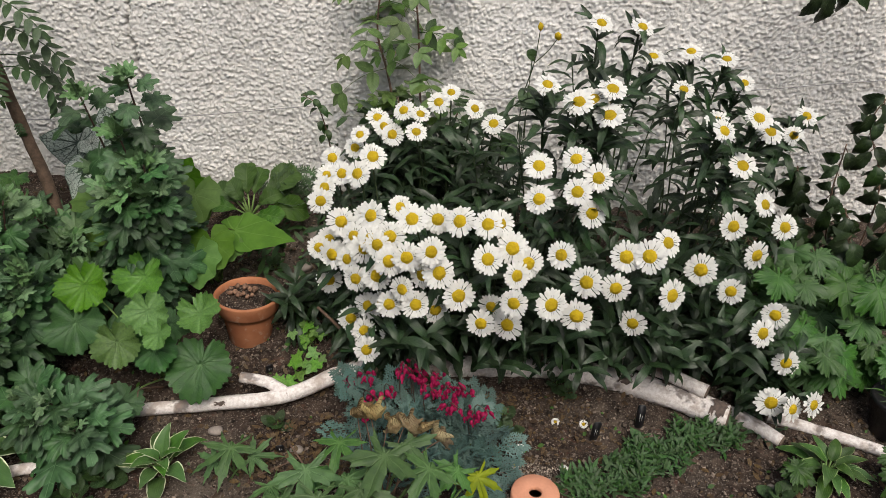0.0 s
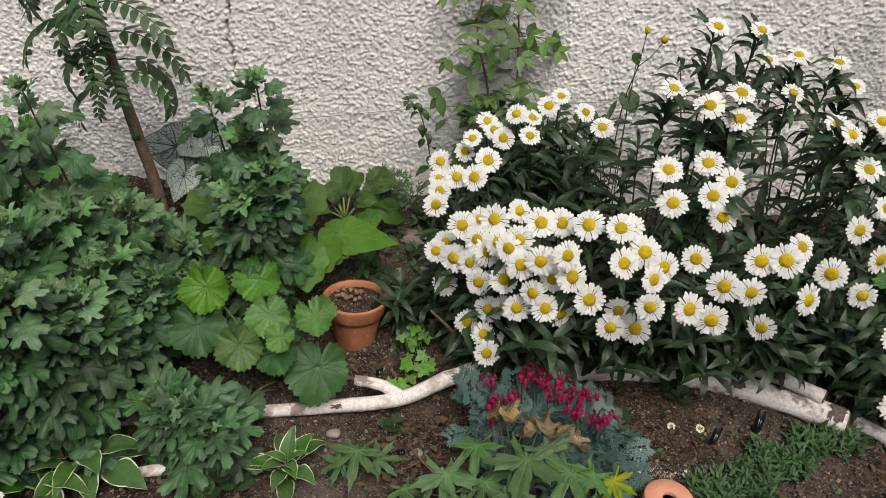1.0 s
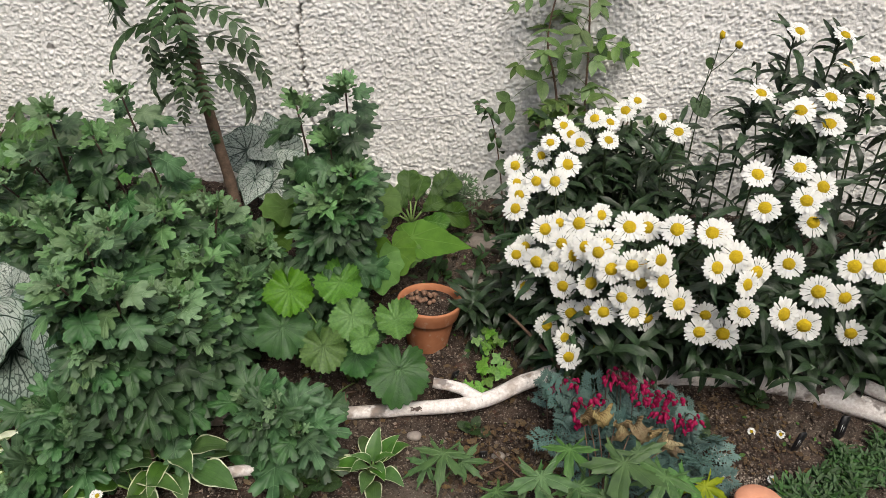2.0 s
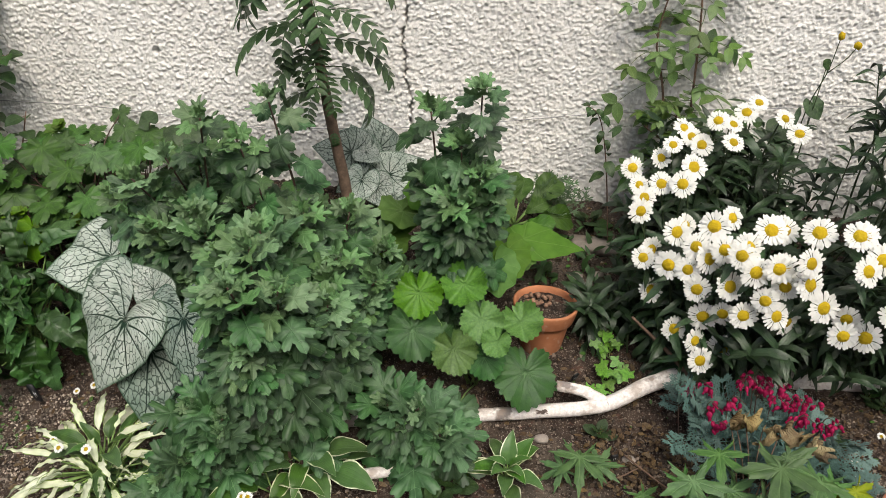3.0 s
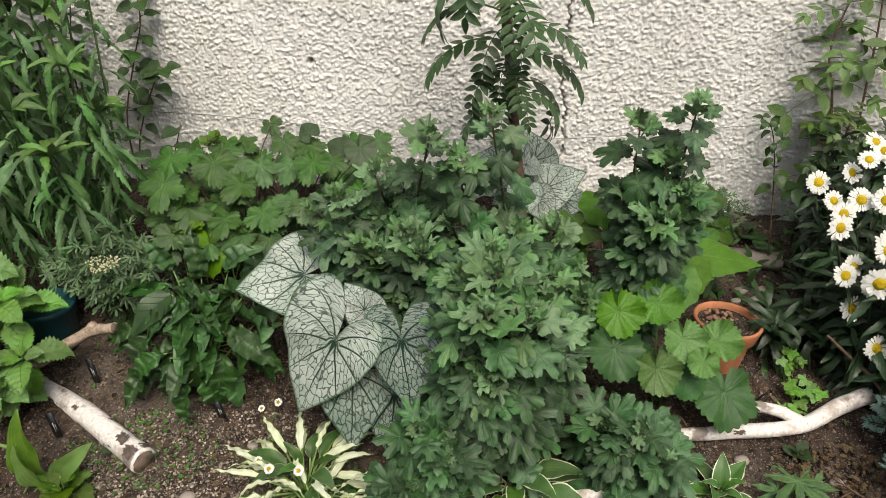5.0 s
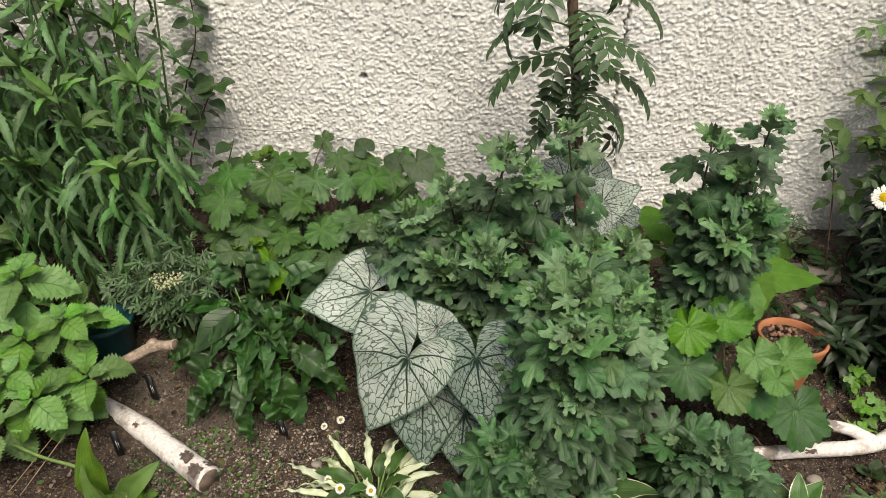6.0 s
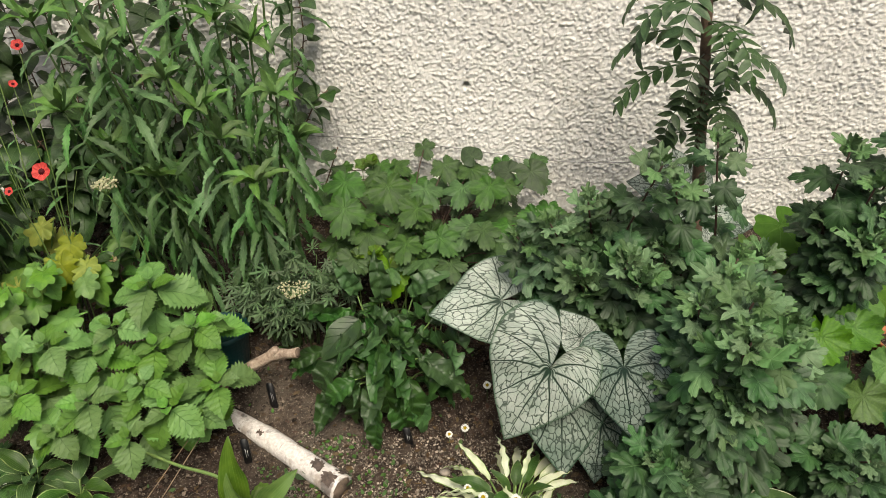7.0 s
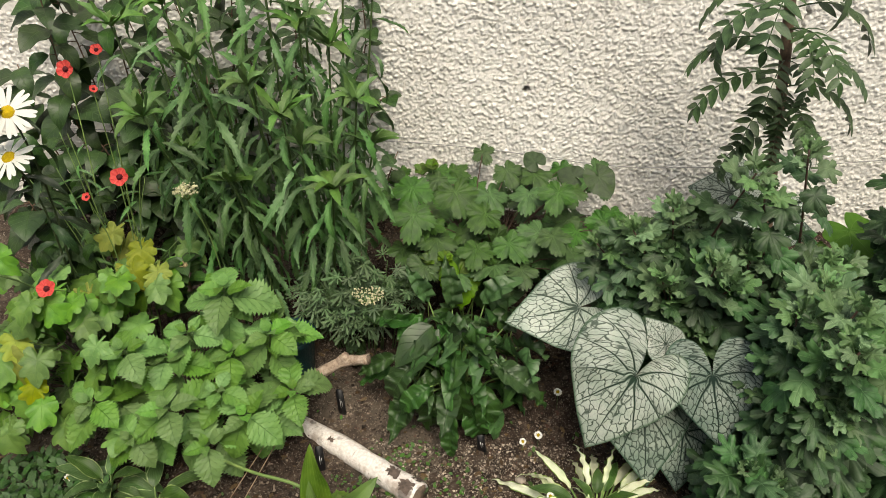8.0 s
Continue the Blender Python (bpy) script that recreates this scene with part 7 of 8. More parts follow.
def build_wall_plants():
    rng = random.Random(212)
    rose = thing("climbing_rose", spot(-0.10, 1.82), "climbing rose with young pale leaves trained on the wall wire", "plant", "roses")
    for pts, me, n, sz in (([(-0.05, 1.82, 0.22), (-0.066, 1.84, 0.48), (-0.072, 1.86, 0.73), (-0.10, 1.86, 0.95)], ROSE_NEW, 14, (0.125, 0.105)),
                           ([(-0.10, 1.82, 0.22), (-0.143, 1.84, 0.555), (-0.17, 1.86, 0.70), (-0.12, 1.86, 0.92)], ROSE_NEW, 15, (0.115, 0.105)),
                           ([(-0.08, 1.82, 0.22), (-0.11, 1.80, 0.46), (-0.12, 1.78, 0.54)], ROSE_NEW, 12, (0.10, 0.09)),
                           ([(-0.07, 1.82, 0.22), (-0.12, 1.78, 0.42), (-0.20, 1.76, 0.5)], ROSE, 10, (0.105, 0.085)),
                           ([(-0.02, 1.82, 0.22), (0.0, 1.78, 0.42), (0.03, 1.75, 0.52)], ROSE, 10, (0.105, 0.085))):
        grow(rose, pts, 0.004, 0.0018, me, n, sz, rng, TWIG, 0.3, 1.0, (5, 30), (0, -0.35, 0), 0.012, top=me, tops=2, top_size=0.06)
    leaf(rose, ROSE[1], Vector((-0.070, 1.85, 0.68)), (0.9, -0.1, 0.08), (0, -0.8, 0.6), 0.105)
    wilt = thing("wilted_shoot", spot(-0.30, 1.74), "thin half-wilted shoot with small curled leaves", "plant")
    grow(wilt, [spot(-0.26, 1.72, -0.01), (-0.285, 1.74, 0.40), (-0.31, 1.75, 0.52), (-0.345, 1.75, 0.555)], 0.0022, 0.001, OVAL, 16, (0.05, 0.025), rng, TWIG, 0.3, 1.0, (-30, 20), (0, -0.3, 0), 0.006)
    buds = thing("spent_daisy", spot(0.18, 1.78), "tall thin stem with round spent flower heads and broad leaves", "flower")
    fan(buds, spot(0.18, 1.78), [((0.196, 1.765, 0.55), (0.3, -0.4, -0.6), (0.1, -0.8, 0.6), 0.034), ((0.12, 1.74, 0.50), (-0.3, -0.6, -0.4), (0, -0.7, 0.7), 0.045), ((0.20, 1.75, 0.65), (-0.4, -0.2, 0.3), (0, -0.8, 0.5), 0.018), ((0.14, 1.76, 0.43), (0.4, -0.6, -0.4), (0, -0.7, 0.7), 0.045)], HEART_GREEN, DARK_STEM, rng, 0.0016)
    stem(buds, [(curve_points([spot(0.17, 1.78, -0.01), (0.18, 1.77, 0.5), (0.205, 1.755, 0.63), (0.214, 1.75, 0.71)], 5), 0.0018, 0.001), (curve_points([(0.205, 1.755, 0.63), (0.235, 1.75, 0.66), (0.256, 1.75, 0.69)], 4), 0.0012, 0.001)], DARK_STEM)
    for c in ((0.214, 1.748, 0.715), (0.256, 1.748, 0.694)):
        bm = bmesh.new()
        lump_ball(bm, Vector(c) - buds.location, 0.0105, rng, 0.75)
        bmesh.ops.subdivide_edges(bm, edges=bm.edges[:], cuts=1)
        part("seed_head", bm, YELLOW, buds, "round yellow-brown seed head")
    vine = thing("climbing_shrub", spot(1.02, 1.66), "dark-leaved climbing shrub at the wall", "plant")
    for pts, n, sz in (([spot(1.04, 1.66, -0.01), (1.05, 1.66, 0.35), (1.0, 1.69, 0.50), (1.03, 1.7, 0.58)], 13, (0.085, 0.07)), ([spot(1.06, 1.64, -0.01), (1.12, 1.66, 0.5), (1.1, 1.7, 0.85), (0.93, 1.68, 0.95), (0.83, 1.67, 0.83)], 16, (0.09, 0.085)),
                       ([spot(1.0, 1.62, -0.01), (0.97, 1.6, 0.26), (0.93, 1.58, 0.34)], 9, (0.08, 0.06)), ([spot(1.05, 1.62, -0.01), (1.02, 1.56, 0.25), (1.0, 1.5, 0.33)], 10, (0.08, 0.06)), ([spot(0.98, 1.64, -0.01), (0.94, 1.66, 0.3), (0.95, 1.68, 0.46)], 9, (0.08, 0.06)), ([spot(0.9, 1.62, -0.01), (0.86, 1.6, 0.22), (0.82, 1.58, 0.30)], 12, (0.09, 0.075)), ([spot(0.85, 1.68, -0.01), (0.80, 1.70, 0.26), (0.76, 1.68, 0.33)], 12, (0.09, 0.075)),
                       ([spot(0.95, 1.56, -0.01), (0.92, 1.52, 0.24), (0.90, 1.48, 0.32)], 12, (0.085, 0.07)), ([spot(0.8, 1.6, -0.01), (0.75, 1.6, 0.2), (0.72, 1.58, 0.26)], 12, (0.085, 0.07)), ([spot(0.95, 1.72, -0.01), (0.90, 1.74, 0.3), (0.88, 1.74, 0.38)], 12, (0.09, 0.07))):
        grow(vine, pts, 0.0026, 0.0014, POINTED, n + 9, (sz[0], sz[1]), rng, TWIG, 0.25, 1.0, (-75, -30), (0, -0.1, 0), 0.012, face=Vector((0, -1, 0.35)))
    for p, d, sz in (((0.815, 1.67, 0.80), (-0.1, -0.2, -1), 0.085), ((0.80, 1.675, 0.80), (-0.5, -0.1, -0.9), 0.075), ((0.835, 1.67, 0.81), (0.3, -0.2, -1), 0.07)):
        leaf(vine, POINTED[0], Vector(p), d, (0, -1, 0.3), sz)
    prim = thing("primrose_plant", spot(-0.47, 1.73), "primrose rosette with pale midribs at the wall's foot", "plant")
    heart_of = Vector((-0.51, 1.735, 0.265))
    for tip, size, k in (((-0.521, 1.78, 0.408), 0.145, 0), ((-0.548, 1.69, 0.372), 0.12, 1), ((-0.615, 1.74, 0.355), 0.12, 0), ((-0.61, 1.69, 0.31), 0.125, 1), ((-0.369, 1.78, 0.39), 0.185, 0), ((-0.42, 1.70, 0.345), 0.12, 1),
                         ((-0.415, 1.65, 0.285), 0.13, 0), ((-0.325, 1.67, 0.315), 0.18, 1), ((-0.47, 1.80, 0.40), 0.13, 0), ((-0.57, 1.80, 0.37), 0.12, 1), ((-0.50, 1.64, 0.27), 0.11, 0), ((-0.40, 1.76, 0.34), 0.14, 1)):
        d = Vector(tip) - heart_of
        b = heart_of + d * 0.3 - Vector((0, 0, 0.015))
        stem(prim, [([heart_of - Vector((0, 0, 0.03)), b], 0.003, 0.0022)], PALE_STEM, "leaf_stalk")
        leaf(prim, PRIM[k], b, d + Vector((0, 0, 0.02)), Vector((0, -0.75, 0.66)), size * 0.60)
    fern = thing("small_fern", spot(-0.40, 1.79), "small light green ferny tuft by the wall", "plant")
    for i in range(22):
        a = rng.uniform(0, 6.28)
        p = spot(-0.40, 1.79, 0.06)
        leaf(fern, rng.choice(GREY), p, heading(a, radians(rng.uniform(20, 75))), FACE, rng.uniform(0.06, 0.09))
    stem(fern, [([spot(-0.4, 1.79, -0.01), spot(-0.4, 1.79, 0.07)], 0.003, 0.002)], STEM)
    back = thing("rambling_rose", spot(-1.86, 1.84), "rambling rose with round dark leaves on thin stems", "plant", "roses")
    for pts, n in (([spot(-1.95, 1.84, -0.01), (-1.95, 1.85, 0.5), (-1.90, 1.86, 0.66), (-1.855, 1.86, 0.78), (-1.86, 1.86, 0.95)], 24), ([spot(-1.93, 1.84, -0.01), (-1.92, 1.83, 0.45), (-1.84, 1.83, 0.62), (-1.80, 1.83, 0.66)], 16),
                   ([spot(-2.0, 1.84, -0.01), (-2.05, 1.83, 0.6), (-2.0, 1.83, 0.85)], 18), ([spot(-1.9, 1.82, -0.01), (-1.83, 1.80, 0.4), (-1.78, 1.80, 0.52)], 10), ([spot(-2.1, 1.82, -0.01), (-2.12, 1.8, 0.6), (-2.15, 1.8, 0.95)], 26), ([spot(-2.2, 1.82, -0.01), (-2.22, 1.8, 0.6), (-2.3, 1.8, 0.9)], 26),
                   ([spot(-2.0, 1.8, -0.01), (-2.02, 1.76, 0.6), (-1.98, 1.76, 1.0)], 26), ([spot(-2.3, 1.82, -0.01), (-2.35, 1.8, 0.6), (-2.42, 1.8, 0.85)], 24)):
        grow(back, pts, 0.0028, 0.0014, ROUND, n, (0.05, 0.045), rng, TWIG, 0.3, 1.0, (-25, 15), (0, -0.35, 0), 0.012)
    far = thing("rambling_rose", spot(-2.5, 1.78), "rambling rose with broad dark leaves before the wall", "plant", "roses")
    for pts, n in (([spot(-2.45, 1.8, -0.01), (-2.5, 1.78, 0.5), (-2.55, 1.78, 0.8), (-2.6, 1.78, 1.0)], 16), ([spot(-2.5, 1.8, -0.01), (-2.66, 1.76, 0.5), (-2.70, 1.75, 0.76)], 14), ([spot(-2.4, 1.75, -0.01), (-2.42, 1.66, 0.45), (-2.46, 1.62, 0.6)], 14),
                   ([spot(-2.4, 1.72, -0.01), (-2.3, 1.66, 0.4), (-2.28, 1.64, 0.55)], 14), ([spot(-2.6, 1.65, -0.01), (-2.62, 1.55, 0.5), (-2.6, 1.5, 0.66)], 14), ([spot(-2.45, 1.55, -0.01), (-2.5, 1.45, 0.4), (-2.52, 1.4, 0.55)], 14), ([spot(-2.35, 1.75, -0.01), (-2.36, 1.68, 0.5), (-2.36, 1.66, 0.72)], 14), ([spot(-2.25, 1.75, -0.01), (-2.22, 1.70, 0.5), (-2.2, 1.68, 0.75)], 14), ([spot(-2.3, 1.78, -0.01), (-2.3, 1.74, 0.6), (-2.28, 1.72, 1.05)], 20), ([spot(-2.4, 1.78, -0.01), (-2.4, 1.72, 0.6), (-2.42, 1.70, 1.08)], 20), ([spot(-2.5, 1.75, -0.01), (-2.52, 1.65, 0.6), (-2.5, 1.6, 1.0)], 20), ([spot(-2.2, 1.78, -0.01), (-2.18, 1.76, 0.6), (-2.12, 1.75, 1.05)], 16)):
        grow(far, pts, 0.0028, 0.0014, ROUND + OVAL, n + 12, (0.10, 0.08), rng, TWIG, 0.3, 1.0, (-25, 10), (0, -0.3, 0), 0.015)


def red_flower(plant, place, up, rng, r=0.019):
    """Five round red petals round a dark eye."""
    verts, faces, lay = [(0, 0, 0)], [], [(0.5, 0)]
    for i in range(40):
        a = 2 * math.pi * i / 40
        for k, f in enumerate((0.45, 0.8, 1.0)):
            q = r * f * (0.86 + 0.14 * abs(math.cos(2.5 * a)))
            verts.append((q * math.cos(a), q * math.sin(a), 0.25 * r * f * f + 0.05 * r * math.sin(9 * a)))
            lay.append((i / 8, f))
    for i in range(40):
        j = (i + 1) % 40
        faces.append((0, 1 + 3 * i, 1 + 3 * j))
        for k in range(2):
            faces.append((1 + 3 * i + k, 2 + 3 * i + k, 2 + 3 * j + k, 1 + 3 * j + k))
    head = leaf(plant, raw_mesh("flower_head", verts, faces, RED_PETAL, {"lay": lay}), place, Vector(up).orthogonal(), up, 1.0, "flower_head", "five-petalled scarlet flower")
    child("eye", disc_mesh(r * 0.36, r * 0.3, DARK_EYE, "eye"), head, "dark red centre")


def build_left():
    rng = random.Random(213)
    plant = thing("oak_leaved_plant", spot(-2.44, 1.33), "plant with lobed green leaves some turned yellow", "plant")
    f = Vector((0, -0.5, 0.8))
    scatter(plant, spot(-2.44, 1.34), OAK, ((-2.70, -2.26), (1.13, 1.28), (0.16, 0.33)), 44, (0.075, 0.10), rng)
    scatter(plant, spot(-2.42, 1.42), OAK, ((-2.66, -2.22), (1.28, 1.48), (0.28, 0.46)), 44, (0.075, 0.10), rng)
    scatter(plant, spot(-2.40, 1.34), OAK, ((-2.52, -2.28), (1.18, 1.32), (0.36, 0.45)), 20, (0.07, 0.095), rng)
    yellow = [(-2.349, 1.43, 0.465), (-2.30, 1.40, 0.43), (-2.39, 1.32, 0.40), (-2.34, 1.38, 0.40), (-2.46, 1.19, 0.335), (-2.44, 1.17, 0.28), (-2.48, 1.2, 0.31), (-2.36, 1.30, 0.37), (-2.50, 1.21, 0.36), (-2.29, 1.40, 0.47), (-2.33, 1.41, 0.50), (-2.25, 1.37, 0.43), (-2.31, 1.36, 0.44)]
    fan(plant, spot(-2.42, 1.35), [(p, (rng.uniform(-0.5, 0.5), -0.7, -0.4), f, rng.uniform(0.075, 0.095)) for p in yellow], OAK_YELLOW, PALE_STEM, rng)
    red = thing("potentilla_plant", spot(-2.36, 1.40), "wiry plant with scarlet five-petalled flowers", "flower")
    for c, up, r in (((-2.26, 1.323, 0.637), (0.1, -0.85, 0.5), 0.0185), ((-2.389, 1.2, 0.455), (0.1, -0.7, 0.7), 0.0185), ((-2.422, 1.5, 0.805), (0.0, -0.9, 0.3), 0.019), ((-2.30, 1.42, 0.86), (0.2, -0.6, 0.5), 0.012), ((-2.33, 1.31, 0.60), (0, -0.7, 0.5), 0.009), ((-2.29, 1.36, 0.80), (0.5, -0.5, 0.5), 0.008)):
        c = Vector(c)
        b = spot(c.x * 0.5 - 1.18, 1.42, -0.01)
        stem(red, [(curve_points([b, b.lerp(c, 0.6) + Vector((0, 0.01, 0.05)), c - Vector(up) * 0.004], 5), 0.0018, 0.001)], PALE_STEM, "flower_stem")
        red_flower(red, c, up, rng, r)
    for i in range(9):
        t = Vector((rng.uniform(-2.5, -2.22), rng.uniform(1.36, 1.5), rng.uniform(0.45, 0.72)))
        grow(red, [spot(-2.36, 1.42, -0.01), spot(-2.36, 1.42).lerp(t, 0.6) + Vector((0, 0, 0.06)), t], 0.0016, 0.0009, [OVAL[1], TALL[0]], 7, (0.07, 0.04), rng, PALE_STEM, 0.3, 1.0, (0, 30), (0, -0.2, 0), 0.008)
    white = thing("daisy_plant", spot(-2.46, 1.36), "large single white daisies with long plain petals", "flower", "daisies")
    for c, up in (((-2.392, 1.25, 0.788), (0.25, -0.75, 0.55)), ((-2.425, 1.26, 0.70), (0.0, -0.6, 0.75))):
        c, up = Vector(c), Vector(up).normalized()
        b = spot(-2.46, 1.38, -0.01)
        grow(white, [b, b.lerp(c, 0.6) + Vector((0, 0.03, 0.06)), c - up * 0.02, c], 0.0026, 0.0016, LANCE, 10, (0.11, 0.05), rng, DARK_STEM, 0.15, 0.8, (-20, 40), (0, -0.1, 0), 0.003, name="flower_stem")
        head = leaf(white, LONG_HEAD, c, up.orthogonal(), up, 1.0, "flower_head", "long white petals")
        child("disc", DISC, head, "domed yellow centre")
    bud = thing("azalea_shoot", spot(-2.21, 1.44), "leafy shoot with a withered pinkish flower", "plant")
    t = Vector((-2.211, 1.40, 0.40))
    grow(bud, [spot(-2.21, 1.44, -0.01), (-2.21, 1.42, 0.28), t], 0.003, 0.002, OVAL, 12, (0.06, 0.055), rng, TWIG, 0.4, 1.0, (0, 40), (0, -0.2, 0), 0.004, top=OVAL, tops=6, top_size=0.055)
    fan(bud, t - Vector((0, 0, 0.03)), [(t + Vector((0.01, -0.02, 0.01)), (0.3, -0.4, 0.3), (0, -0.7, 0.7), 0.016)], WITHERED, TWIG, rng, 0.001)


LONG_HEAD = None


def long_petals():
    rng = random.Random(77)
    verts, faces, lay = [], [], []
    n = 19
    for i in range(n):
        a = 2 * math.pi * i / n + rng.uniform(-0.08, 0.08)
        ln, w, z = rng.uniform(0.034, 0.039), 0.0042, rng.uniform(-0.006, 0.004)
        k = len(verts)
        for s, wf in ((0, 0.5), (0.4, 0.95), (0.75, 1.0), (0.95, 0.7), (1.0, 0.3)):
            for u in (-1, 0, 1):
                r, v = 0.011 + s * ln, u * w * wf
                verts.append((r * math.cos(a) - v * math.sin(a), r * math.sin(a) + v * math.cos(a), 0.001 + z * s * s + abs(u) * 0.0007))
                lay.append((u * 0.5 + 0.5, s))
        for r in range(4):
            b = k + 3 * r
            faces += [(b, b + 3, b + 4, b + 1), (b + 1, b + 4, b + 5, b + 2)]
    return raw_mesh("flower_head", verts, faces, PETAL, {"lay": lay})


LONG_HEAD = long_petals()


# ---- small things ----
def plant_label(x, y, h, lean, turn, rng):
    """A black plastic plant label stuck in the soil, with unreadable white marks."""
    ob = thing("plant_label", spot(x, y), "black plastic plant label stuck in the soil", "plant label", "plant labels")
    ob.rotation_euler = (radians(lean), radians(rng.uniform(-6, 6)), radians(turn))
    bm = bmesh.new()
    w, d = 0.0085, 0.0012
    outline = [(-0.002, -0.03), (0.002, -0.03), (w * 0.8, 0.0), (w, 0.012), (w, h - 0.006), (w * 0.8, h - 0.0015), (w * 0.4, h), (-w * 0.4, h), (-w * 0.8, h - 0.0015), (-w, h - 0.006), (-w, 0.012), (-w * 0.8, 0.0)]
    front = [bm.verts.new((x0, -d, z0)) for x0, z0 in outline]
    back = [bm.verts.new((x0, d, z0)) for x0, z0 in outline]
    bm.faces.new(front)
    bm.faces.new(list(reversed(back)))
    for i in range(len(outline)):
        j = (i + 1) % len(outline)
        bm.faces.new((front[j], front[i], back[i], back[j]))
    part("blade", bm, BLACK, ob)
    for i in range(2):
        bm = bmesh.new()
        bmesh.ops.create_cube(bm, size=1, matrix=Matrix.Translation((-0.001 + 0.004 * i, -d - 0.0004, h * 0.45)) @ Matrix.Diagonal((0.0012, 0.0004, h * (0.35 - 0.12 * i), 1)))
        part("ink_mark", bm, WHITE_MARK, ob, "faint white ink")


def build_small():
    rng = random.Random(214)
    for x, y, h, lean, turn in ((0.30, 1.165, 0.062, 12, 8), (0.40, 1.195, 0.07, 8, -10), (-0.392, 1.325, 0.035, 25, 30), (-1.885, 1.16, 0.075, 5, 5), (-1.865, 1.30, 0.075, 4, -8), (-1.995, 1.50, 0.07, 10, 10), (-1.55, 1.22, 0.055, 8, 0), (-0.33, 1.13, 0.03, 20, 10)):
        plant_label(x, y, h, lean, turn, rng)
    tub = thing("plastic_pot", spot(-2.0, 1.395), "teal plastic plant pot half hidden by leaves", "flower pot")
    bm, _ = lathe([(0.0, 0.0), (0.05, 0.0), (0.052, 0.004), (0.062, 0.105), (0.066, 0.106), (0.066, 0.118), (0.062, 0.119), (0.058, 0.104), (0.0, 0.10)], 28)
    part("pot_body", bm, TEAL, tub, "teal plastic")
    black = thing("plastic_pot", spot(0.93, 1.20), "black plastic nursery pot with a grassy tuft", "flower pot")
    bm, _ = lathe([(0.0, 0.0), (0.045, 0.0), (0.047, 0.004), (0.056, 0.075), (0.059, 0.076), (0.059, 0.086), (0.055, 0.087), (0.053, 0.074), (0.0, 0.07)], 28)
    part("pot_body", bm, BLACK, black, "black plastic")
    for i in range(26):
        leaf(black, BLADE[0], spot(0.93 + rng.uniform(-0.03, 0.03), 1.20 + rng.uniform(-0.03, 0.03), 0.07), heading(rng.uniform(0, 6.28), radians(rng.uniform(25, 80))), FACE, rng.uniform(0.05, 0.09), "grass_blade")
    wire = thing("wall_wire", (0, 1.89, 0.5), "thin grey training wire along the wall", "wire")
    stem(wire, [(curve_points([(-2.75, 1.885, 0.555), (-1.74, 1.888, 0.514), (-1.24, 1.889, 0.452), (-0.99, 1.89, 0.446), (-0.71, 1.89, 0.453), (-0.345, 1.889, 0.484), (-0.134, 1.888, 0.496), (0.645, 1.888, 0.52), (1.05, 1.887, 0.55), (1.35, 1.886, 0.57)], 6), 0.0013, 0.0013)], WIRE, "wire")
    slab = thing("stone_slab", spot(-0.31, 1.735), "flat pale stone lying in the soil", "stone")
    bm = bmesh.new()
    bmesh.ops.create_cube(bm, size=1, matrix=pose(0, 0, 0.004, 4, -3, -18) @ Matrix.Diagonal((0.17, 0.055, 0.03, 1)))
    bmesh.ops.bevel(bm, geom=bm.edges[:], offset=0.005, segments=2, affect="EDGES")
    part("slab", bm, SLAB, slab)
    for x, y, r in ((-0.355, 1.62, 0.016), (-0.325, 1.60, 0.012), (-0.375, 1.59, 0.011), (-0.30, 1.63, 0.014), (-1.56, 1.03, 0.013), (-1.47, 1.16, 0.010), (-0.30, 1.13, 0.012), (-0.47, 1.17, 0.013), (0.62, 1.05, 0.008), (-0.69, 1.11, 0.014)):
        stone = thing("pebble", spot(x, y, r * 0.3), "small rounded pebble on the soil", "stone", "pebbles")
        bm = bmesh.new()
        bmesh.ops.create_icosphere(bm, subdivisions=2, radius=r, matrix=Matrix.Diagonal((1.2, 0.9, 0.65, 1)))
        for v in bm.verts:
            v.co *= 1 + 0.25 * noise.noise(v.co * 60 + Vector((x * 10, y * 10, 0)))
        part("stone", bm, SLAB, stone)
    twig = thing("dead_twig", spot(-0.25, 1.34), "dark dead twig leaning among the daisies", "twig")
    stem(twig, [(curve_points([(-0.145, 1.27, 0.10), (-0.19, 1.30, 0.145), (-0.235, 1.33, 0.18), (-0.275, 1.345, 0.215)], 4), 0.0055, 0.003)], TWIG, "twig", 6, 0.2)
    for pts in ([(-0.31, 1.13, 0.03), (-0.27, 1.07, 0.035), (-0.23, 1.03, 0.03)], [(-0.36, 1.06, 0.02), (-0.28, 1.10, 0.03)], [(0.2, 1.03, 0.012), (0.27, 1.045, 0.014)], [(-0.29, 1.5, 0.14), (-0.24, 1.45, 0.16), (-0.21, 1.42, 0.2)], [(-1.60, 1.16, 0.03), (-1.52, 1.18, 0.035)]):
        t = thing("dead_twig", Vector(pts[0]), "thin dry twig on the soil", "twig", "twigs")
        stem(t, [(curve_points(pts, 4), 0.0022, 0.0012)], TWIG, "twig", 5, 0.2)
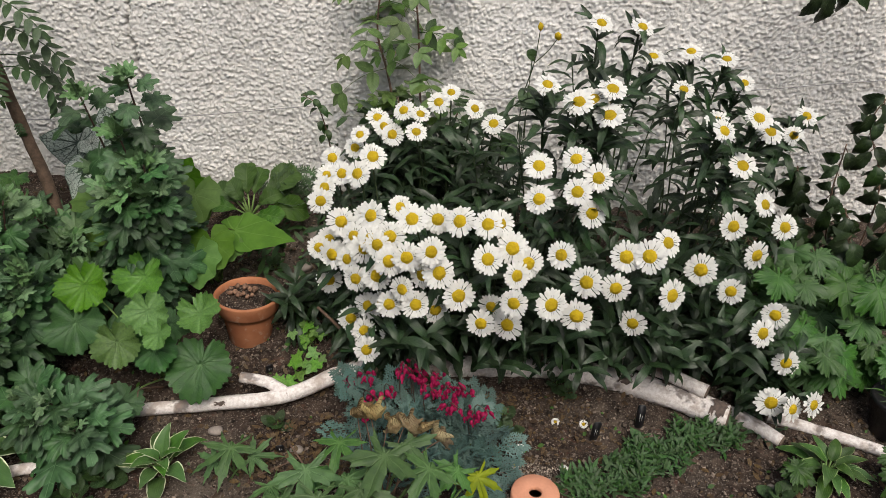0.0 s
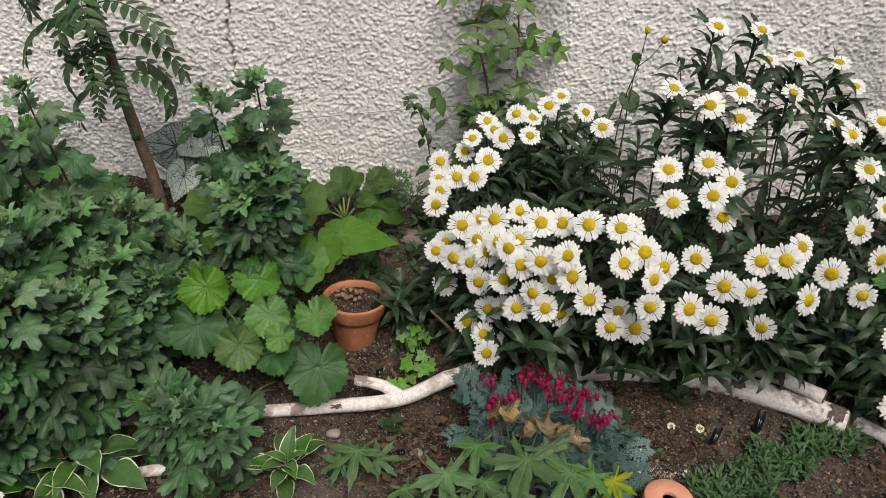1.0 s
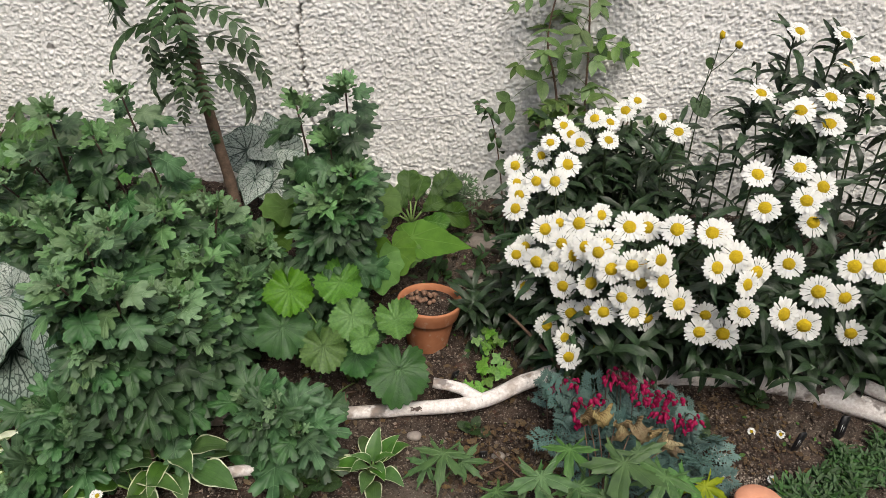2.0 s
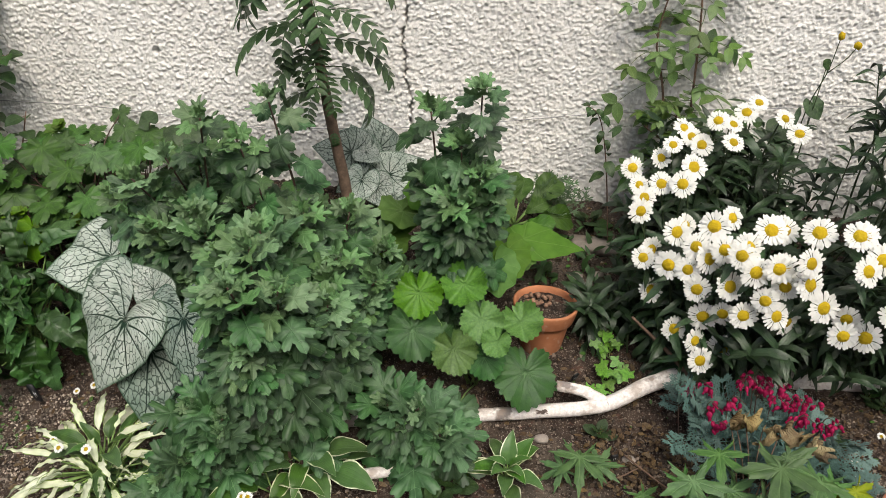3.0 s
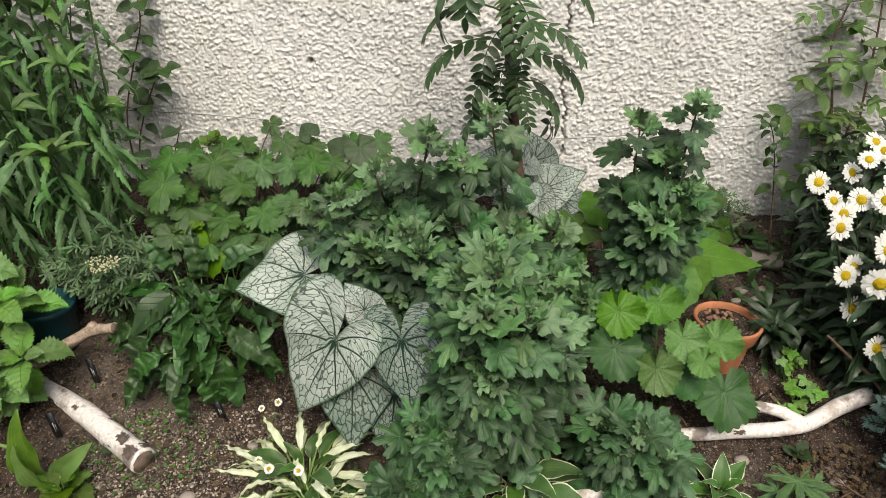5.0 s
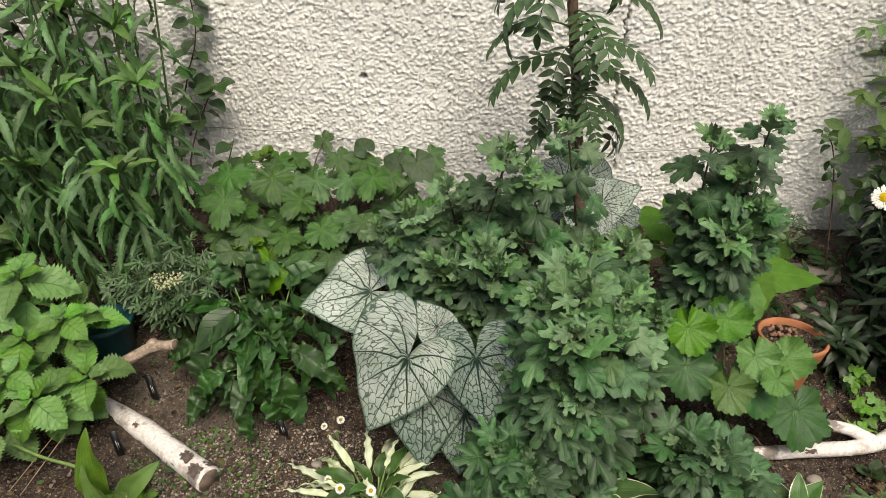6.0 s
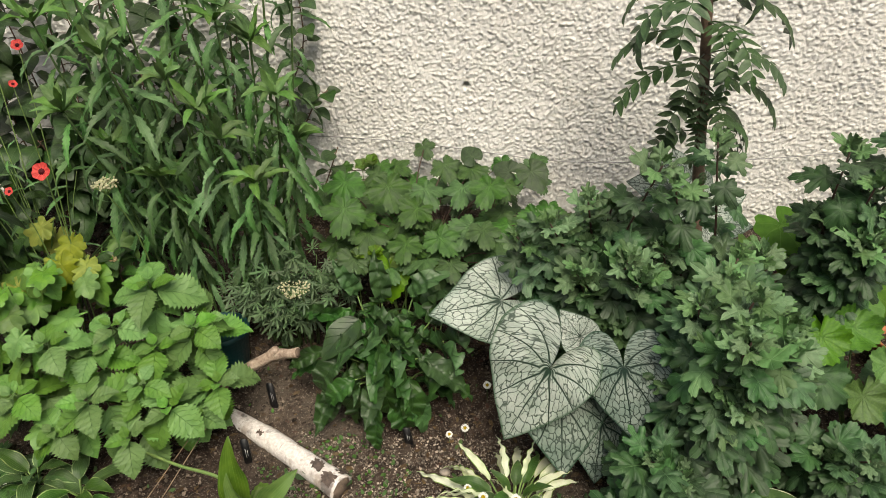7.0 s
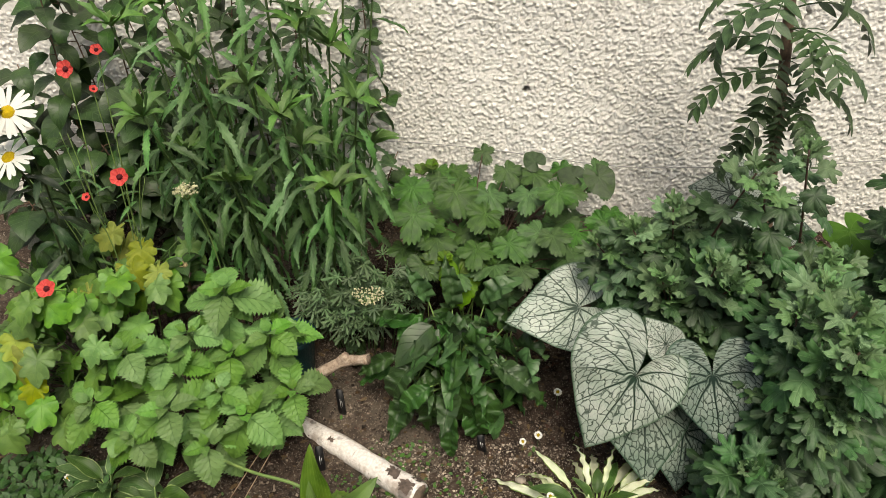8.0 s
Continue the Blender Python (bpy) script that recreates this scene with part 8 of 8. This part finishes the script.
    small = [(0.228, 1.205, 0.004), (0.286, 1.20, 0.004), (0.149, 1.14, 0.004), (0.231, 1.09, 0.004), (0.135, 1.10, 0.004), (-1.386, 1.33, 0.05), (-1.465, 1.226, 0.03), (-1.432, 1.24, 0.03), (-1.39, 1.03, 0.09), (-1.33, 1.02, 0.1), (-1.42, 1.06, 0.08), (-1.0, 0.93, 0.09), (-1.02, 0.95, 0.07), (-2.40, 1.10, 0.03), (-2.36, 1.07, 0.03)]
    for x, y, h in small:
        p = thing("lawn_daisy", spot(x, y), "tiny white daisy on the soil", "flower", "lawn daisies")
        top = spot(x, y, h)
        stem(p, [([spot(x, y, -0.005), top], 0.0007, 0.0006)], STEM)
        head = leaf(p, rng.choice(DAISY_HEADS), top, (1, 0, 0), (rng.uniform(-0.3, 0.3), -0.5, 0.8), rng.uniform(0.24, 0.34), "flower_head")
        child("disc", DISC, head, "domed yellow centre")
    ger = thing("cranesbill_seedling", spot(-0.31, 1.37), "small weed with lobed light green leaves", "plant", "weeds")
    for (x, y), n, h in (((-0.315, 1.39), 10, 0.06), ((-0.305, 1.33), 9, 0.045), ((-0.33, 1.29), 5, 0.03)):
        scatter(ger, spot(x, y), SPRING, ((x - 0.03, x + 0.035), (y - 0.03, y + 0.02), (ground_z(x, y) + 0.02, ground_z(x, y) + h)), n, (0.016, 0.025), rng, PALE_STEM, r=0.0008)
    dark = thing("daisy_plant", spot(-0.30, 1.46), "dark leafy daisy shoots beside the pot", "flower", "daisies")
    for i in range(9):
        x, y = rng.uniform(-0.35, -0.24), rng.uniform(1.42, 1.54)
        shoot(dark, spot(x, y, -0.01), (x + rng.uniform(-0.05, 0.03), y - rng.uniform(0.0, 0.05), ground_z(x, y) + rng.uniform(0.06, 0.12)), rng, 9, (0.11, 0.08))
    for x, y, s in ((0.24, 1.30, 0.02), (0.265, 1.28, 0.018), (0.12, 1.21, 0.02), (0.13, 1.18, 0.018), (-0.35, 1.19, 0.018), (-0.62, 1.09, 0.02), (-0.65, 1.05, 0.025), (-0.3, 1.81, 0.03), (-0.43, 1.62, 0.02), (0.62, 1.02, 0.02), (-1.75, 1.14, 0.016), (-1.68, 1.12, 0.016), (-1.86, 1.44, 0.022), (-0.68, 1.0, 0.03)):
        weed = thing("weed_seedling", spot(x, y), "small green weed seedling in the soil", "plant", "weeds")
        rosette(weed, spot(x, y, 0.003), HEART_GREEN, 6, (s, s * 0.7), (10, 55), rng, s * 0.9, PALE_STEM, r=0.0007)


SLAB = plain_material("pale_stone", (0.36, 0.31, 0.27), (0.22, 0.19, 0.165), 30.0, 0.85)


def strewn(name, count, inside, size, material, label, category, rng, lift=(0.0, 0.02), broad=0.2, els=(5, 70)):
    """Many small leaves over a patch, one mesh; inside gives a place or nothing."""
    verts, faces, flat, lay = [], [], [], []
    while count:
        xy = inside(rng)
        if not xy:
            continue
        count -= 1
        x, y = xy
        ln = rng.uniform(*size)
        m = aim(spot(x, y, rng.uniform(*lift)), heading(rng.uniform(0, 6.28), radians(rng.uniform(*els))), FACE, ln)
        k = len(verts)
        for s, w in ((0, 0.25), (0.35, 1.0), (0.7, 0.8), (1.0, 0.05)):
            for u in (-1, 1):
                verts.append(m @ Vector((u * w * broad, s, -0.25 * s * s)))
                flat.append((u * w, s))
                lay.append((u * 0.5 + 0.5, s))
        faces += [(k, k + 1, k + 3, k + 2), (k + 2, k + 3, k + 5, k + 4), (k + 4, k + 5, k + 7, k + 6)]
    tagged(new(name, raw_mesh(name, verts, faces, material, {"flat": flat, "lay": lay})), label, category, kind="stuff")


def build_strewn():
    rng = random.Random(215)

    def patch(cx, cy, rx, ry, power=0.5):
        def inside(r):
            a, q = r.uniform(0, 6.28), r.random() ** power
            return cx + rx * q * math.cos(a), cy + ry * q * math.sin(a)
        return inside

    def mat_shape(r):
        x, y = r.uniform(0.22, 0.60), r.uniform(1.0, 1.25)
        return (x, y) if abs((y - 1.045) - 0.42 * (x - 0.24)) < 0.045 + 0.05 * noise.noise((x * 14, y * 14, 0)) and r.random() < 0.55 + noise.noise((x * 22, y * 22, 3)) else None

    strewn("phlox_mat", 2100, mat_shape, (0.008, 0.025), MAT_LEAF, "low green mat of tiny narrow leaves", "plant", rng, (0.0, 0.025), 0.14)
    strewn("chickweed", 900, patch(-2.45, 1.06, 0.16, 0.10), (0.012, 0.03), MAT_LEAF, "low mat of small green weeds on the soil", "plant", rng, (0.0, 0.03), 0.25)
    strewn("moss_weed", 500, patch(-1.22, 1.0, 0.12, 0.10), (0.01, 0.028), MAT_LEAF, "dark green low weeds under big leaves", "plant", rng, (0.0, 0.03), 0.2)
    strewn("soil_weeds", 700, lambda r: (r.uniform(-2.6, 1.1), r.uniform(0.95, 1.88)), (0.006, 0.014), WEED_LEAF, "scattered tiny weed leaves on the soil", "plant", rng, (0.0, 0.008), 0.32)
    strewn("dry_litter", 5200, lambda r: (r.uniform(-2.6, 1.1), r.uniform(0.95, 1.88)), (0.006, 0.022), LITTER, "dry brown leaf litter on the soil", "leaf litter", rng, (0.001, 0.006), 0.22, (-8, 14))
    strewn("rosy_litter", 420, patch(-0.29, 1.12, 0.13, 0.09), (0.006, 0.015), LITTER, "dead pinkish-brown leaves beside the ferny mound", "leaf litter", rng, (0.002, 0.02), 0.3, (-8, 40))
    strewn("bark_chips", 600, patch(0.17, 1.20, 0.16, 0.10), (0.004, 0.011), LITTER, "dark reddish bark chips strewn on the soil", "bark chips", rng, (0.001, 0.008), 0.26, (-8, 20))
    strewn("grass_bits", 260, patch(-1.70, 1.14, 0.16, 0.10), (0.005, 0.012), WEED_LEAF, "tiny green seedlings on the gritty soil", "plant", rng, (0.0, 0.008), 0.35)
    strewn("edge_weeds", 320, patch(-0.13, 1.66, 0.45, 0.14), (0.015, 0.05), MAT_LEAF, "dark low weeds below the daisies", "plant", rng, (0.0, 0.04), 0.16)


GRIT = plain_material("pale_grit", (0.42, 0.36, 0.30), (0.09, 0.07, 0.058), 60.0, 0.95, 0.15, vary=0.6, island=True)
LITTER = leaf_material("leaf_litter", (0.24, 0.13, 0.08), (0.10, 0.055, 0.04), None, "none", 4, 0.03, 0.85, island=True, vary=0.45)


# ---- build ----
build_wall()
build_blocker_walls()
build_ground()
build_logs()
build_pot()
build_small_pot()
build_daisies()
build_mums()
build_geum()
build_brunnera()
build_rowan()
build_anemones()
build_crinkled()
build_nettle()
build_tall()
build_grey()
build_hostas()
build_front()
build_dicentra()
build_wall_plants()
build_left()
build_small()
build_strewn()
crumbs("soil_crumbs", 70000, ((-2.8, 1.2), (0.9, 1.9)), (0.0011, 0.0062), STONE, "loose crumbs and grit on the soil", "soil", random.Random(3))
crumbs("pale_grit", 9000, ((-1.80, -1.36), (0.98, 1.24)), (0.001, 0.0042), GRIT, "pale gritty gravel on the soil", "gravel", random.Random(4))
crumbs("sandy_grit", 4000, ((0.10, 0.24), (1.0, 1.12)), (0.0008, 0.003), GRIT, "pale sandy grit on the soil", "gravel", random.Random(5))
